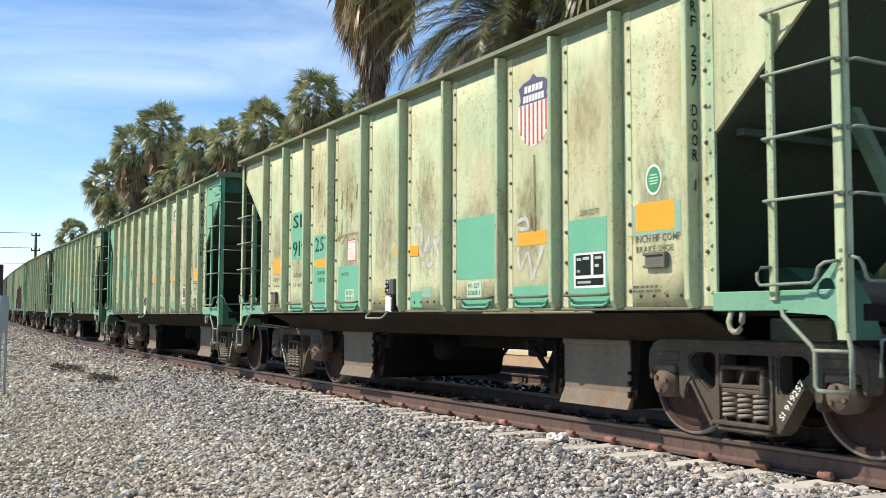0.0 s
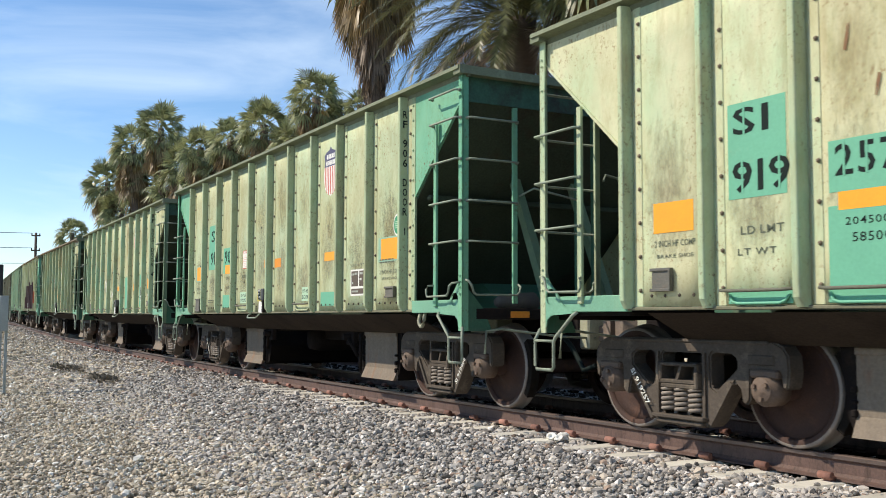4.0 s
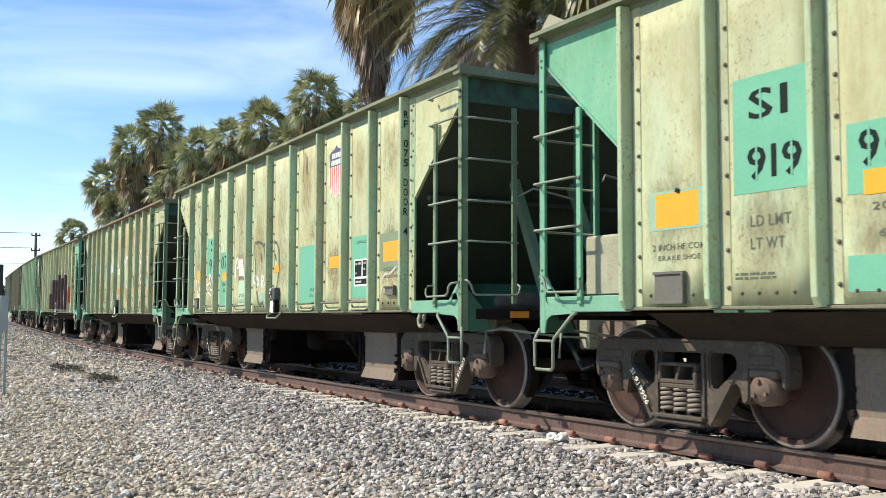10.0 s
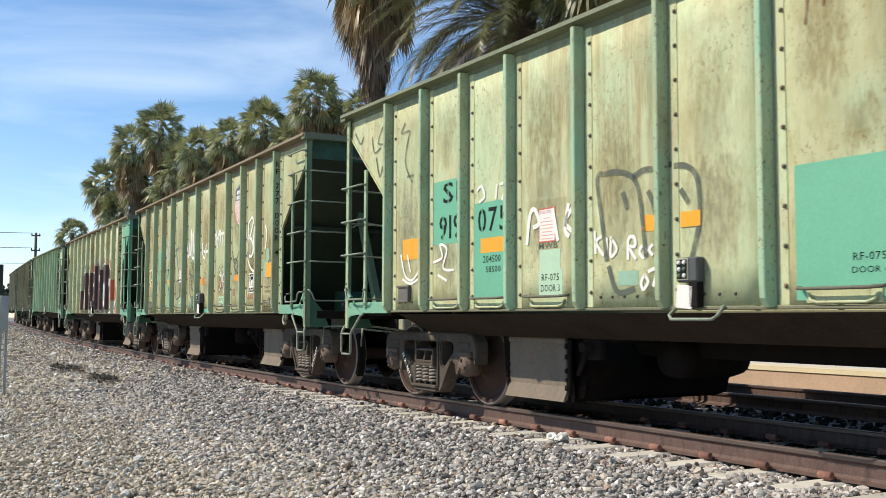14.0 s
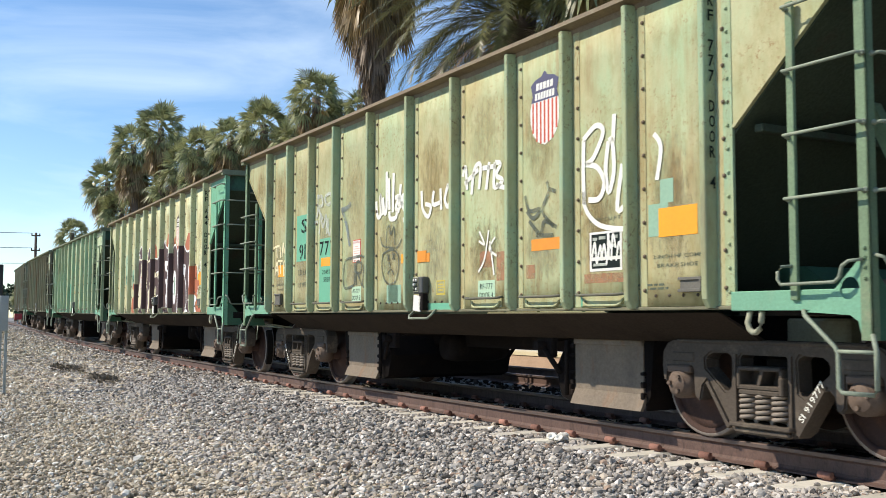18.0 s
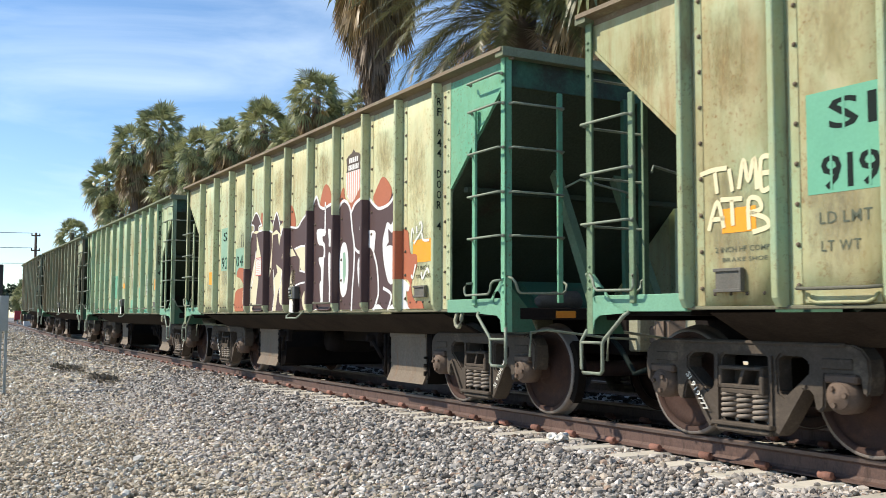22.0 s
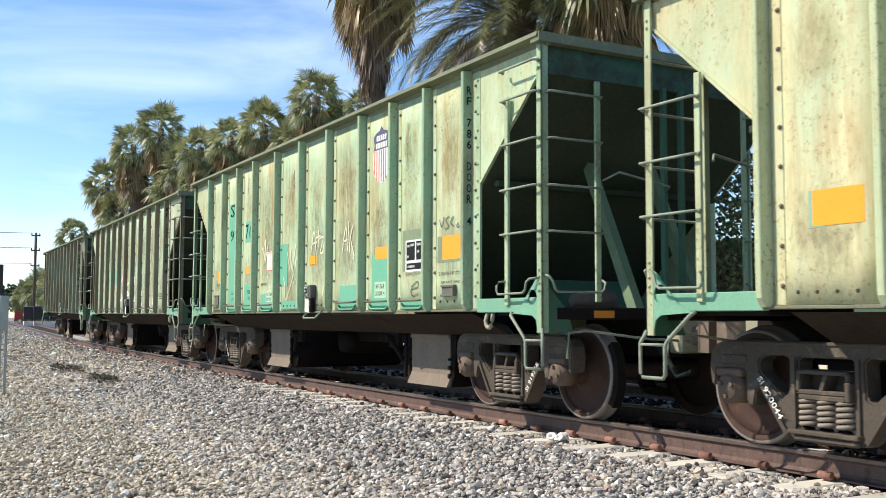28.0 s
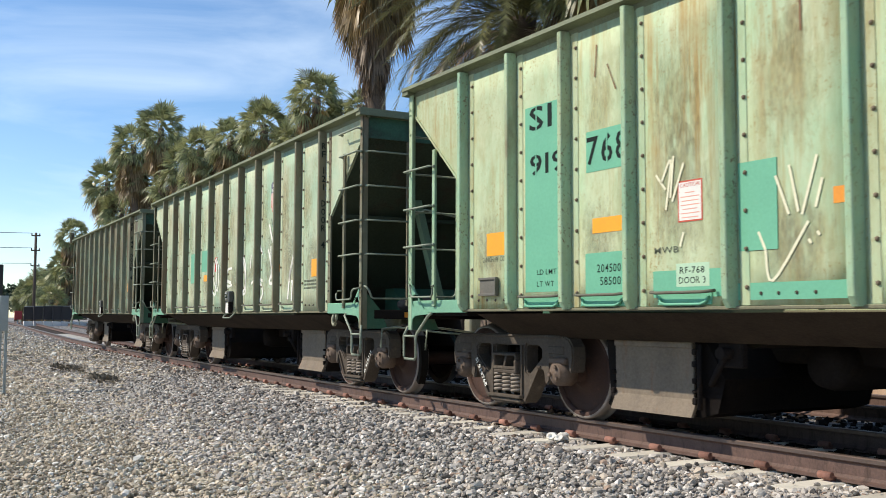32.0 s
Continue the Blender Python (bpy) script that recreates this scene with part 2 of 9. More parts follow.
# ---- helpers for building ----
def part(name, bm, material, parent, label="", at=None):
    """Link a bmesh (or a ready mesh) as one object under a thing or a part."""
    if isinstance(bm, bmesh.types.BMesh):
        me = bpy.data.meshes.new(name)
        bm.to_mesh(me)
        bm.free()
    else:
        me = bm
    if material is not None and not me.materials:
        me.materials.append(material)
    ob = new(name, me)
    if parent is not None:
        ob.parent = parent
    if at is not None:
        ob.matrix_basis = at
    if label:
        tagged(ob, label)
    return ob


def add_box(bm, x0, x1, y0, y1, z0, z1, bevel=0.0, m=None):
    """A box in bm between two corners, with bevelled edges."""
    r = bmesh.ops.create_cube(bm, size=1.0)
    vs = r["verts"]
    t = Matrix.Translation(((x0 + x1) / 2, (y0 + y1) / 2, (z0 + z1) / 2)) @ Matrix.Diagonal((abs(x1 - x0), abs(y1 - y0), abs(z1 - z0), 1))
    bmesh.ops.transform(bm, matrix=(m @ t) if m is not None else t, verts=vs)
    if bevel:
        es = list({e for v in vs for e in v.link_edges})
        bmesh.ops.bevel(bm, geom=es, offset=bevel, segments=1, affect="EDGES")


def box(x0, x1, y0, y1, z0, z1, bevel=0.0, m=None):
    bm = bmesh.new()
    add_box(bm, x0, x1, y0, y1, z0, z1, bevel, m)
    return bm


def add_prism(bm, poly, a, b, axis="y"):
    """Extrude a polygon: for axis y its points are (x, z) and it runs from y = a to b; for axis x they are (y, z)."""
    def put(u, v, w):
        return (u, w, v) if axis == "y" else ((w, u, v) if axis == "x" else (u, v, w))
    lo = [bm.verts.new(put(u, v, a)) for u, v in poly]
    hi = [bm.verts.new(put(u, v, b)) for u, v in poly]
    k = len(poly)
    fs = [bm.faces.new(lo), bm.faces.new(hi[::-1])]
    for i in range(k):
        fs.append(bm.faces.new((lo[i], lo[(i + 1) % k], hi[(i + 1) % k], hi[i])))
    bmesh.ops.recalc_face_normals(bm, faces=fs)


def prism(poly, a, b, axis="y"):
    bm = bmesh.new()
    add_prism(bm, poly, a, b, axis)
    return bm


def add_tube(bm, pts, radius, sides=6):
    """A round bar along a line of points."""
    pts = [Vector(q) for q in pts]
    rings = []
    for i, q in enumerate(pts):
        d = (pts[min(i + 1, len(pts) - 1)] - pts[max(i - 1, 0)]).normalized()
        up = Vector((0, 0, 1)) if abs(d.z) < 0.9 else Vector((1, 0, 0))
        u = d.cross(up).normalized()
        v = d.cross(u)
        rr = radius[i] if isinstance(radius, (list, tuple)) else radius
        rings.append([bm.verts.new(q + rr * (math.cos(k * math.tau / sides) * u + math.sin(k * math.tau / sides) * v)) for k in range(sides)])
    for a, b in zip(rings, rings[1:]):
        for k in range(sides):
            bm.faces.new((a[k], a[(k + 1) % sides], b[(k + 1) % sides], b[k])).smooth = True
    bm.faces.new(rings[0][::-1])
    bm.faces.new(rings[-1])


def tube(pts, radius, sides=6):
    bm = bmesh.new()
    add_tube(bm, pts, radius, sides)
    return bm


def lathe(profile, axis="y", sides=32, caps=True):
    """Turn a profile of (distance along the axis, radius) round the y or z axis."""
    bm = bmesh.new()
    rings = []
    for a, rad in profile:
        ring = []
        for k in range(sides):
            c, s = math.cos(k * math.tau / sides), math.sin(k * math.tau / sides)
            ring.append(bm.verts.new((rad * c, a, rad * s) if axis == "y" else (rad * c, rad * s, a)))
        rings.append(ring)
    for a, b in zip(rings, rings[1:]):
        for k in range(sides):
            bm.faces.new((a[k], a[(k + 1) % sides], b[(k + 1) % sides], b[k])).smooth = True
    if caps:
        bm.faces.new(rings[0])
        bm.faces.new(rings[-1])
    bmesh.ops.recalc_face_normals(bm, faces=bm.faces)
    return bm


def raw_mesh(name, verts, faces):
    me = bpy.data.meshes.new(name)
    me.from_pydata([tuple(v) for v in verts], [], [tuple(q) for q in faces])
    me.update()
    return me


def thing(name, label, category, group="", at=None):
    ob = new(name)
    ob.empty_display_size = 0.2
    if at is not None:
        ob.matrix_basis = at
    return tagged(ob, label, category, group)


# ---- the line of the track ----
HEADING = ((0, 0.0), (8, 0.0066), (20, 0.0471), (30, 0.0435), (40, 0.0460), (50, 0.0634), (60, 0.0780), (75, 0.0865))
STEP = 0.5
U_LIST = [-60 + STEP * i for i in range(int(260 / STEP))]


def heading_at(uu):
    for (a, p), (b, q) in zip(HEADING, HEADING[1:]):
        if uu < b:
            return p if uu < a else p + (q - p) * (uu - a) / (b - a)
    return HEADING[-1][1]


LINE = []
px, py = 60.0, 0.0
for uu in U_LIST:
    LINE.append((px, py))
    th = heading_at(uu + STEP / 2)
    px -= math.cos(th) * STEP
    py += math.sin(th) * STEP


def rise(uu):
    """The gentle climb of the line in the distance."""
    return 0.0 if uu < 20 else (0.00022 * (uu - 20) ** 2 if uu < 50 else 0.198 + 0.008 * (min(uu, 90) - 50))


def on_line(s, off=0.0, z=0.0):
    """A point at s along the line (s grows towards +x), off metres to its far side, and the heading there."""
    uu = -s
    i = min(max((uu - U_LIST[0]) / STEP, 0), len(U_LIST) - 2)
    k = int(i)
    a, b = LINE[k], LINE[k + 1]
    w = i - k
    th = heading_at(uu)
    return Vector((a[0] + (b[0] - a[0]) * w + off * math.sin(th), a[1] + (b[1] - a[1]) * w + off * math.cos(th), z + rise(uu))), th


def sweep(name, section, s0, s1, step, closed=True):
    """A bar with a (offset, height) section along the line."""
    verts, faces = [], []
    k = len(section)
    count = int(abs(s1 - s0) / step) + 1
    for i in range(count):
        s = s0 + (s1 - s0) * i / (count - 1)
        for off, z in section:
            verts.append(on_line(s, off, z)[0])
    for i in range(count - 1):
        for j in range(k if closed else k - 1):
            faces.append((i * k + j, i * k + (j + 1) % k, (i + 1) * k + (j + 1) % k, (i + 1) * k + j))
    return raw_mesh(name, verts, faces)


# ---- ground ----
def ground_height(off):
    """Height of the ground at an offset from the track's centre."""
    pts = ((-400, -0.62), (-9, -0.60), (-4.6, -0.50), (-3.2, -0.42), (-1.7, -0.225), (1.9, -0.23), (5.3, -0.25), (400, -0.25))
    for (a, p), (b, q) in zip(pts, pts[1:]):
        if off < b:
            return p + (q - p) * (off - a) / (b - a)
    return -0.25


def make_ground():
    offs = [-400, -150, -60, -30, -18, -12] + [-9 + 0.25 * i for i in range(60)] + [6.5, 8, 12, 20, 40, 90, 200, 400]
    ss = [30 - 1.0 * i for i in range(0, 40)] + [-10 - 2.0 * i for i in range(1, 45)] + [-110, -140, -200]
    verts, faces = [], []
    for s in ss:
        for off in offs:
            q, th = on_line(max(s, -150), off)
            if s < -150:
                q.x += s + 150
            bumpy = 0.02 * noise.noise((q.x * 0.9, q.y * 0.9, 0)) + 0.012 * noise.noise((q.x * 3, q.y * 3, 5))
            verts.append((q.x, q.y, rise(-s) + ground_height(off) + (bumpy if off < -1.6 else 0)))
    w = len(offs)
    for i in range(len(ss) - 1):
        for j in range(w - 1):
            faces.append((i * w + j, (i + 1) * w + j, (i + 1) * w + j + 1, i * w + j + 1))
    # outer skirt that carries the ground to the horizon
    k = len(verts)
    for x, y in ((-4000, -4000), (4000, -4000), (4000, 4000), (-4000, 4000)):
        verts.append((x, y, -0.75))
    faces.append((k, k + 1, k + 2, k + 3))
    me = raw_mesh("ground", verts, faces)
    m = bpy.data.materials.new("gravel_ground")
    m.use_nodes = True
    n, l = m.node_tree.nodes, m.node_tree.links
    b = n["Principled BSDF"]
    b.inputs["Roughness"].default_value = 0.95
    b.inputs["Specular IOR Level"].default_value = 0.15
    tc = n.new("ShaderNodeTexCoord")
    vo = n.new("ShaderNodeTexVoronoi")
    vo.inputs["Scale"].default_value = 24
    vo2 = n.new("ShaderNodeTexVoronoi")
    vo2.inputs["Scale"].default_value = 55
    bw = n.new("ShaderNodeSeparateColor")
    l.new(tc.outputs["Object"], vo.inputs["Vector"])
    l.new(tc.outputs["Object"], vo2.inputs["Vector"])
    l.new(vo.outputs["Color"], bw.inputs["Color"])
    sx = n.new("ShaderNodeSeparateXYZ")
    l.new(tc.outputs["Object"], sx.inputs["Vector"])
    nz = n.new("ShaderNodeTexNoise")
    nz.inputs["Scale"].default_value, nz.inputs["Detail"].default_value = 0.8, 6
    l.new(tc.outputs["Object"], nz.inputs["Vector"])
    ma = n.new("ShaderNodeMath")
    ma.operation = "MULTIPLY_ADD"
    ma.inputs[1].default_value = 2.2
    l.new(nz.outputs["Fac"], ma.inputs[0])
    l.new(sx.outputs["Y"], ma.inputs[2])
    tan = n.new("ShaderNodeMapRange")
    tan.inputs["From Min"].default_value, tan.inputs["From Max"].default_value = -2.4, -1.5
    l.new(ma.outputs[0], tan.inputs["Value"])
    base = n.new("ShaderNodeMix")
    base.data_type = "RGBA"
    base.inputs["A"].default_value, base.inputs["B"].default_value = (0.37, 0.33, 0.265, 1), (0.27, 0.265, 0.255, 1)
    l.new(tan.outputs["Result"], base.inputs["Factor"])
    mr = n.new("ShaderNodeMapRange")
    mr.inputs["To Min"].default_value, mr.inputs["To Max"].default_value = 0.5, 1.5
    l.new(bw.outputs["Red"], mr.inputs["Value"])
    hv = n.new("ShaderNodeHueSaturation")
    l.new(base.outputs["Result"], hv.inputs["Color"])
    l.new(mr.outputs["Result"], hv.inputs["Value"])
    l.new(hv.outputs["Color"], b.inputs["Base Color"])
    ad = n.new("ShaderNodeMath")
    ad.operation = "ADD"
    l.new(vo.outputs["Distance"], ad.inputs[0])
    l.new(vo2.outputs["Distance"], ad.inputs[1])
    bp = n.new("ShaderNodeBump")
    bp.invert = True
    bp.inputs["Strength"].default_value, bp.inputs["Distance"].default_value = 1.0, 0.03
    l.new(ad.outputs[0], bp.inputs["Height"])
    l.new(bp.outputs["Normal"], b.inputs["Normal"])
    M["bed"] = m
    return tagged(part("ground", me, m, None), "grey and tan crushed gravel ground beside the railway track", "ground", kind="structure")


make_ground()


def stones(name, label, material, count, s_range, off_range, size, seed, lift=0.0, between_ties=False, power=2.2, faces_of=20):
    """Loose crushed stones strewn over the ground, thinning out with distance."""
    rng = np.random.RandomState(seed)
    bm = bmesh.new()
    if faces_of == 20:
        bmesh.ops.create_icosphere(bm, subdivisions=1, radius=1.0)
    else:
        bmesh.ops.create_cube(bm, size=1.35)
        bmesh.ops.triangulate(bm, faces=bm.faces)
    bv = np.array([v.co[:] for v in bm.verts])
    bf = np.array([[v.index for v in q.verts] for q in bm.faces])
    bm.free()
    verts = np.empty((count, len(bv), 3))
    for i in range(count):
        w = rng.rand()
        s = s_range[0] + (s_range[1] - s_range[0]) * w ** power
        if between_ties:
            k = round((-s - 3.06) / 0.6096 - 0.5) + 0.5
            s = -3.06 - 0.6096 * (k + rng.uniform(-0.27, 0.27))
        s += rng.normal(0, 0.9) * (1 - w) if not between_ties else 0.0
        off = rng.uniform(*off_range) + (rng.normal(0, 0.3) if off_range[0] < -5 else 0.0)
        q, th = on_line(s, off)
        r = size * 0.92 * math.exp(rng.normal(0, 0.30)) * (1 + 0.35 * w)
        v = (bv + rng.uniform(-0.26, 0.26, bv.shape)) * (r * np.array([rng.uniform(0.85, 1.3), rng.uniform(0.7, 1.0), rng.uniform(0.55, 0.85)]))
        a, e = rng.uniform(0, math.tau), rng.uniform(-0.9, 0.9)
        ca, sa, ce, se = math.cos(a), math.sin(a), math.cos(e), math.sin(e)
        rot = np.array([[ca, -sa * ce, sa * se], [sa, ca * ce, -ca * se], [0, se, ce]])
        v = v @ rot.T
        v += (q.x, q.y, ground_height(off) + q.z + r * rng.uniform(0.0, 0.7) + 0.006 + lift)
        verts[i] = v
    faces = (bf[None] + (np.arange(count) * len(bv))[:, None, None]).reshape(-1, 3)
    me = bpy.data.meshes.new(name)
    flat = verts.reshape(-1, 3)
    me.vertices.add(len(flat))
    me.vertices.foreach_set("co", flat.ravel())
    me.loops.add(len(faces) * 3)
    me.loops.foreach_set("vertex_index", faces.ravel().astype(np.int32))
    me.polygons.add(len(faces))
    me.polygons.foreach_set("loop_start", (np.arange(len(faces)) * 3).astype(np.int32))
    me.update(calc_edges=True)
    me.shade_flat()
    return tagged(part(name, me, material, None), label, "gravel", kind="stuff")


stones("ballast", "grey crushed stone ballast along the ties", M["stone"], 52000, (-2.5, -34), (-4.2, -1.36), 0.0192, 3)
stones("tie_gravel", "stones strewn between the tie ends", M["stone"], 7000, (-2.5, -34), (-1.5, -0.86), 0.021, 6, between_ties=True)
stones("tie_pebbles", "a few stones lying on the tie ends", M["stone"], 150, (-2.5, -24), (-1.42, -1.0), 0.017, 8, lift=0.04)
stones("far_gravel", "pale gravel along the track in the distance", M["stone_tan"], 26000, (-22, -75), (-9.0, -1.6), 0.034, 9, power=1.4, faces_of=12)
stones("gravel", "tan and grey loose gravel on the trackside", M["stone_tan"], 44000, (-4.0, -26), (-7.0, -3.2), 0.0172, 4)
stones("track_ballast", "ballast stones between the rails and beyond, coloured dark for the train's shade", M["stone_shaded"], 9000, (-4, -40), (-0.6, 1.6), 0.028, 5, faces_of=12)
stones("side_ballast", "ballast stones between the two tracks, coloured dark for the train's shade", M["stone_shaded"], 5000, (-4, -50), (1.7, 5.2), 0.032, 15, faces_of=12)
stones("far_tie_gravel", "gravel over the far tie ends", M["stone"], 9000, (-19, -80), (-1.5, -0.84), 0.026, 16, lift=0.028, power=1.3, faces_of=12)

# ---- rails, ties ----
HEAD = [(-0.036, -0.035), (-0.036, -0.008), (-0.028, 0.0), (0.028, 0.0), (0.036, -0.008), (0.036, -0.035)]
LOW = [(-0.036, -0.034), (-0.010, -0.055), (-0.009, -0.140), (-0.030, -0.163), (-0.076, -0.174), (-0.076, -0.186), (0.076, -0.186), (0.076, -0.174), (0.030, -0.163), (0.009, -0.140), (0.010, -0.055), (0.036, -0.034)]


def rail(off, label):
    top = tagged(part("rail", sweep("rail_head", [(off + a, z) for a, z in HEAD], 12, -130, 1.0), M["rail_head"], None), label, "rail", "rails", "structure")
    part("rail_web", sweep("rail_web", [(off + a, z) for a, z in LOW], 12, -130, 1.0), M["rail_side"], top, "rust-brown web and foot")
    return top


rail(-0.7535, "rusty steel rail with a worn shiny head")
rail(0.7535, "rusty steel rail behind the first one")
rail(3.15, "rusty steel rail of the second track")
rail(4.65, "rusty steel rail of the second track beside the platform")


def tie_mesh():
    """A concrete tie: a bar with chamfered top edges and sloped ends."""
    bm = bmesh.new()
    sec = [(-0.14, -0.40), (0.14, -0.40), (0.13, -0.215), (0.10, -0.192), (-0.10, -0.192), (-0.13, -0.215)]
    lo = [bm.verts.new((a, -1.41 - (0.0 if z < -0.3 else -0.03), z)) for a, z in sec]
    hi = [bm.verts.new((a, 1.41 + (0.0 if z < -0.3 else -0.03), z)) for a, z in sec]
    bm.faces.new(lo)
    bm.faces.new(hi[::-1])
    for i in range(6):
        bm.faces.new((lo[i], lo[(i + 1) % 6], hi[(i + 1) % 6], hi[i]))
    bmesh.ops.recalc_face_normals(bm, faces=bm.faces)
    me = bpy.data.meshes.new("tie")
    bm.to_mesh(me)
    bm.free()
    return me


def clip_mesh():
    """A rail clip: a rolled spring bar on a shoulder."""
    bm = bmesh.new()
    add_box(bm, -0.035, 0.035, -0.02, 0.05, -0.03, 0.008, 0.006)
    add_tube(bm, [(-0.062, -0.03, 0.018), (-0.058, -0.03, 0.018), (0.052, -0.03, 0.018), (0.056, -0.03, 0.018)], [0.022, 0.029, 0.029, 0.022], 12)
    me = bpy.data.meshes.new("rail_clip")
    bm.to_mesh(me)
    bm.free()
    return me


TIE, CLIP = tie_mesh(), clip_mesh()
TIE.materials.append(M["tie"])
CLIP.materials.append(M["clip"])
# The bed's dark colour carries the shade below the cars as well.
trk = tagged(part("track_bed", sweep("track_bed", [(-0.95, -0.42), (1.4, -0.42), (1.35, -0.222), (-0.9, -0.222)], 12, -130, 1.0), mat("shaded_bed", (0.05, 0.044, 0.038), 0.95, 0.0, 0.35, 6, 40, 0.4, second=(0.12, 0.105, 0.09), second_amt=0.5, spec=0.1), None), "ballast bed that carries the concrete ties", "track bed", kind="structure")
rng = random.Random(11)
s = -3.06
tie_s = []
while s > -58:
    q, th = on_line(s)
    t = part("tie", TIE, None, trk, at=Matrix.Translation(q + Vector((rng.uniform(-0.01, 0.01), 0, rng.uniform(-0.004, 0.004)))) @ Matrix.Rotation(-th + rng.uniform(-0.008, 0.008), 4, "Z"))
    if s > -46:
        for off, turn in ((-0.855, 0), (-0.65, math.pi), (0.65, 0)):
            c, th = on_line(s, off + 0.0)
            part("rail_clip", CLIP, None, t, at=t.matrix_basis.inverted() @ Matrix.Translation(c + Vector((rng.uniform(-0.012, 0.012), 0, -0.165))) @ Matrix.Rotation(-th + turn, 4, "Z"))
    s -= 0.6096


# ---- background: platform, palms, far left ----
M["concrete"] = mat("platform_concrete", (0.62, 0.58, 0.53), 0.85, 0.0, 0.15, 1.5, 40, 0.1)
M["platform_face"] = mat("platform_face_concrete", (0.52, 0.37, 0.26), 0.85, 0.0, 0.2, 2, 40, 0.1)
M["tactile"] = mat("yellow_tactile_strip", (0.74, 0.64, 0.42), 0.7, 0.0, 0.1, 3, 50, 0.1)
plat = tagged(part("platform", sweep("platform", [(5.5, -0.35), (5.5, 0.23), (13.0, 0.24), (13.0, -0.35)], 10, -62, 1.0), M["platform_face"], None), "low concrete station platform beside the second track", "platform", kind="structure")
part("platform_top", sweep("platform_top", [(6.15, 0.234), (6.15, 0.244), (13.0, 0.254), (13.0, 0.244)], 10, -62, 1.0), M["concrete"], plat)
part("tactile_strip", sweep("tactile_strip", [(5.48, 0.18), (5.48, 0.252), (6.14, 0.252), (6.14, 0.18)], 10, -62, 1.0), M["tactile"], plat, "yellow warning strip along the edge")

M["frond"] = leaf_mat("palm_frond_green", (0.285, 0.305, 0.145), 0.3, var=0.25, scale=0.5, fine=30, bump=0.0, second=(0.30, 0.26, 0.14), second_amt=0.6, island=0.45)
M["frond_dry"] = leaf_mat("palm_frond_dry", (0.29, 0.22, 0.155), 0.2, var=0.25, scale=2, fine=30, bump=0.0, second=(0.11, 0.075, 0.05), second_amt=0.6, island=0.5)
M["frond_tan"] = leaf_mat("palm_frond_tan", (0.34, 0.25, 0.14), 0.25, var=0.25, scale=2, fine=30, bump=0.0, second=(0.20, 0.20, 0.10), second_amt=0.6, island=0.5)
M["frond_gold"] = leaf_mat("palm_frond_gold", (0.27, 0.185, 0.075), 0.3, var=0.25, scale=2, fine=30, bump=0.0, island=0.4)
M["frond_date"] = leaf_mat("date_palm_leaf", (0.125, 0.125, 0.045), 0.2, var=0.25, scale=1, fine=30, bump=0.0, island=0.5)
M["palm_trunk"] = mat("palm_trunk", (0.13, 0.10, 0.075), 0.95, 0.0, 0.3, 4, 30, 0.4, (1, 1, 4))


def fan_leaf(verts, faces, base, direction, length, width, droop, rng, segs=15, petiole=0.9, spread=2.15, roll=1.1):
    """One fan leaf: a stalk and a spray of narrow pointed blades whose tips hang."""
    d = direction.normalized()
    side = d.cross(Vector((0, 0, 1)))
    side = side.normalized() if side.length > 1e-3 else Vector((1, 0, 0))
    side.rotate(Matrix.Rotation(rng.uniform(-roll, roll), 3, d))
    up = side.cross(d)
    hub = base + d * petiole + Vector((0, 0, -droop * 0.15 * petiole))
    k = len(verts)
    w = 0.022
    verts += [base + side * w, base - side * w, hub - side * w * 0.6, hub + side * w * 0.6]
    faces.append((k, k + 1, k + 2, k + 3))
    spread = spread * rng.uniform(0.9, 1.1)
    for i in range(segs):
        a = (i / (segs - 1) - 0.5) * spread * 1.25
        ln = length * (1 - 0.28 * abs(a) / 1.4) * rng.uniform(0.85, 1.1)
        dirv = (d * math.cos(a) + side * math.sin(a)).normalized()
        across = (side * math.cos(a) - d * math.sin(a)).normalized()
        mid = hub + dirv * ln * 0.55 + up * (0.10 * abs(math.sin(a))) - Vector((0, 0, 1)) * droop * 0.18 * ln
        tip = hub + dirv * ln * rng.uniform(0.82, 0.95) - Vector((0, 0, 1)) * (droop * rng.uniform(0.45, 0.95) * ln)
        bw = width * rng.uniform(0.8, 1.15)
        k = len(verts)
        verts += [hub, mid + across * bw + up * 0.015, mid - across * bw - up * 0.015, tip]
        faces += [(k, k + 1, k + 2), (k + 1, k + 3, k + 2)]


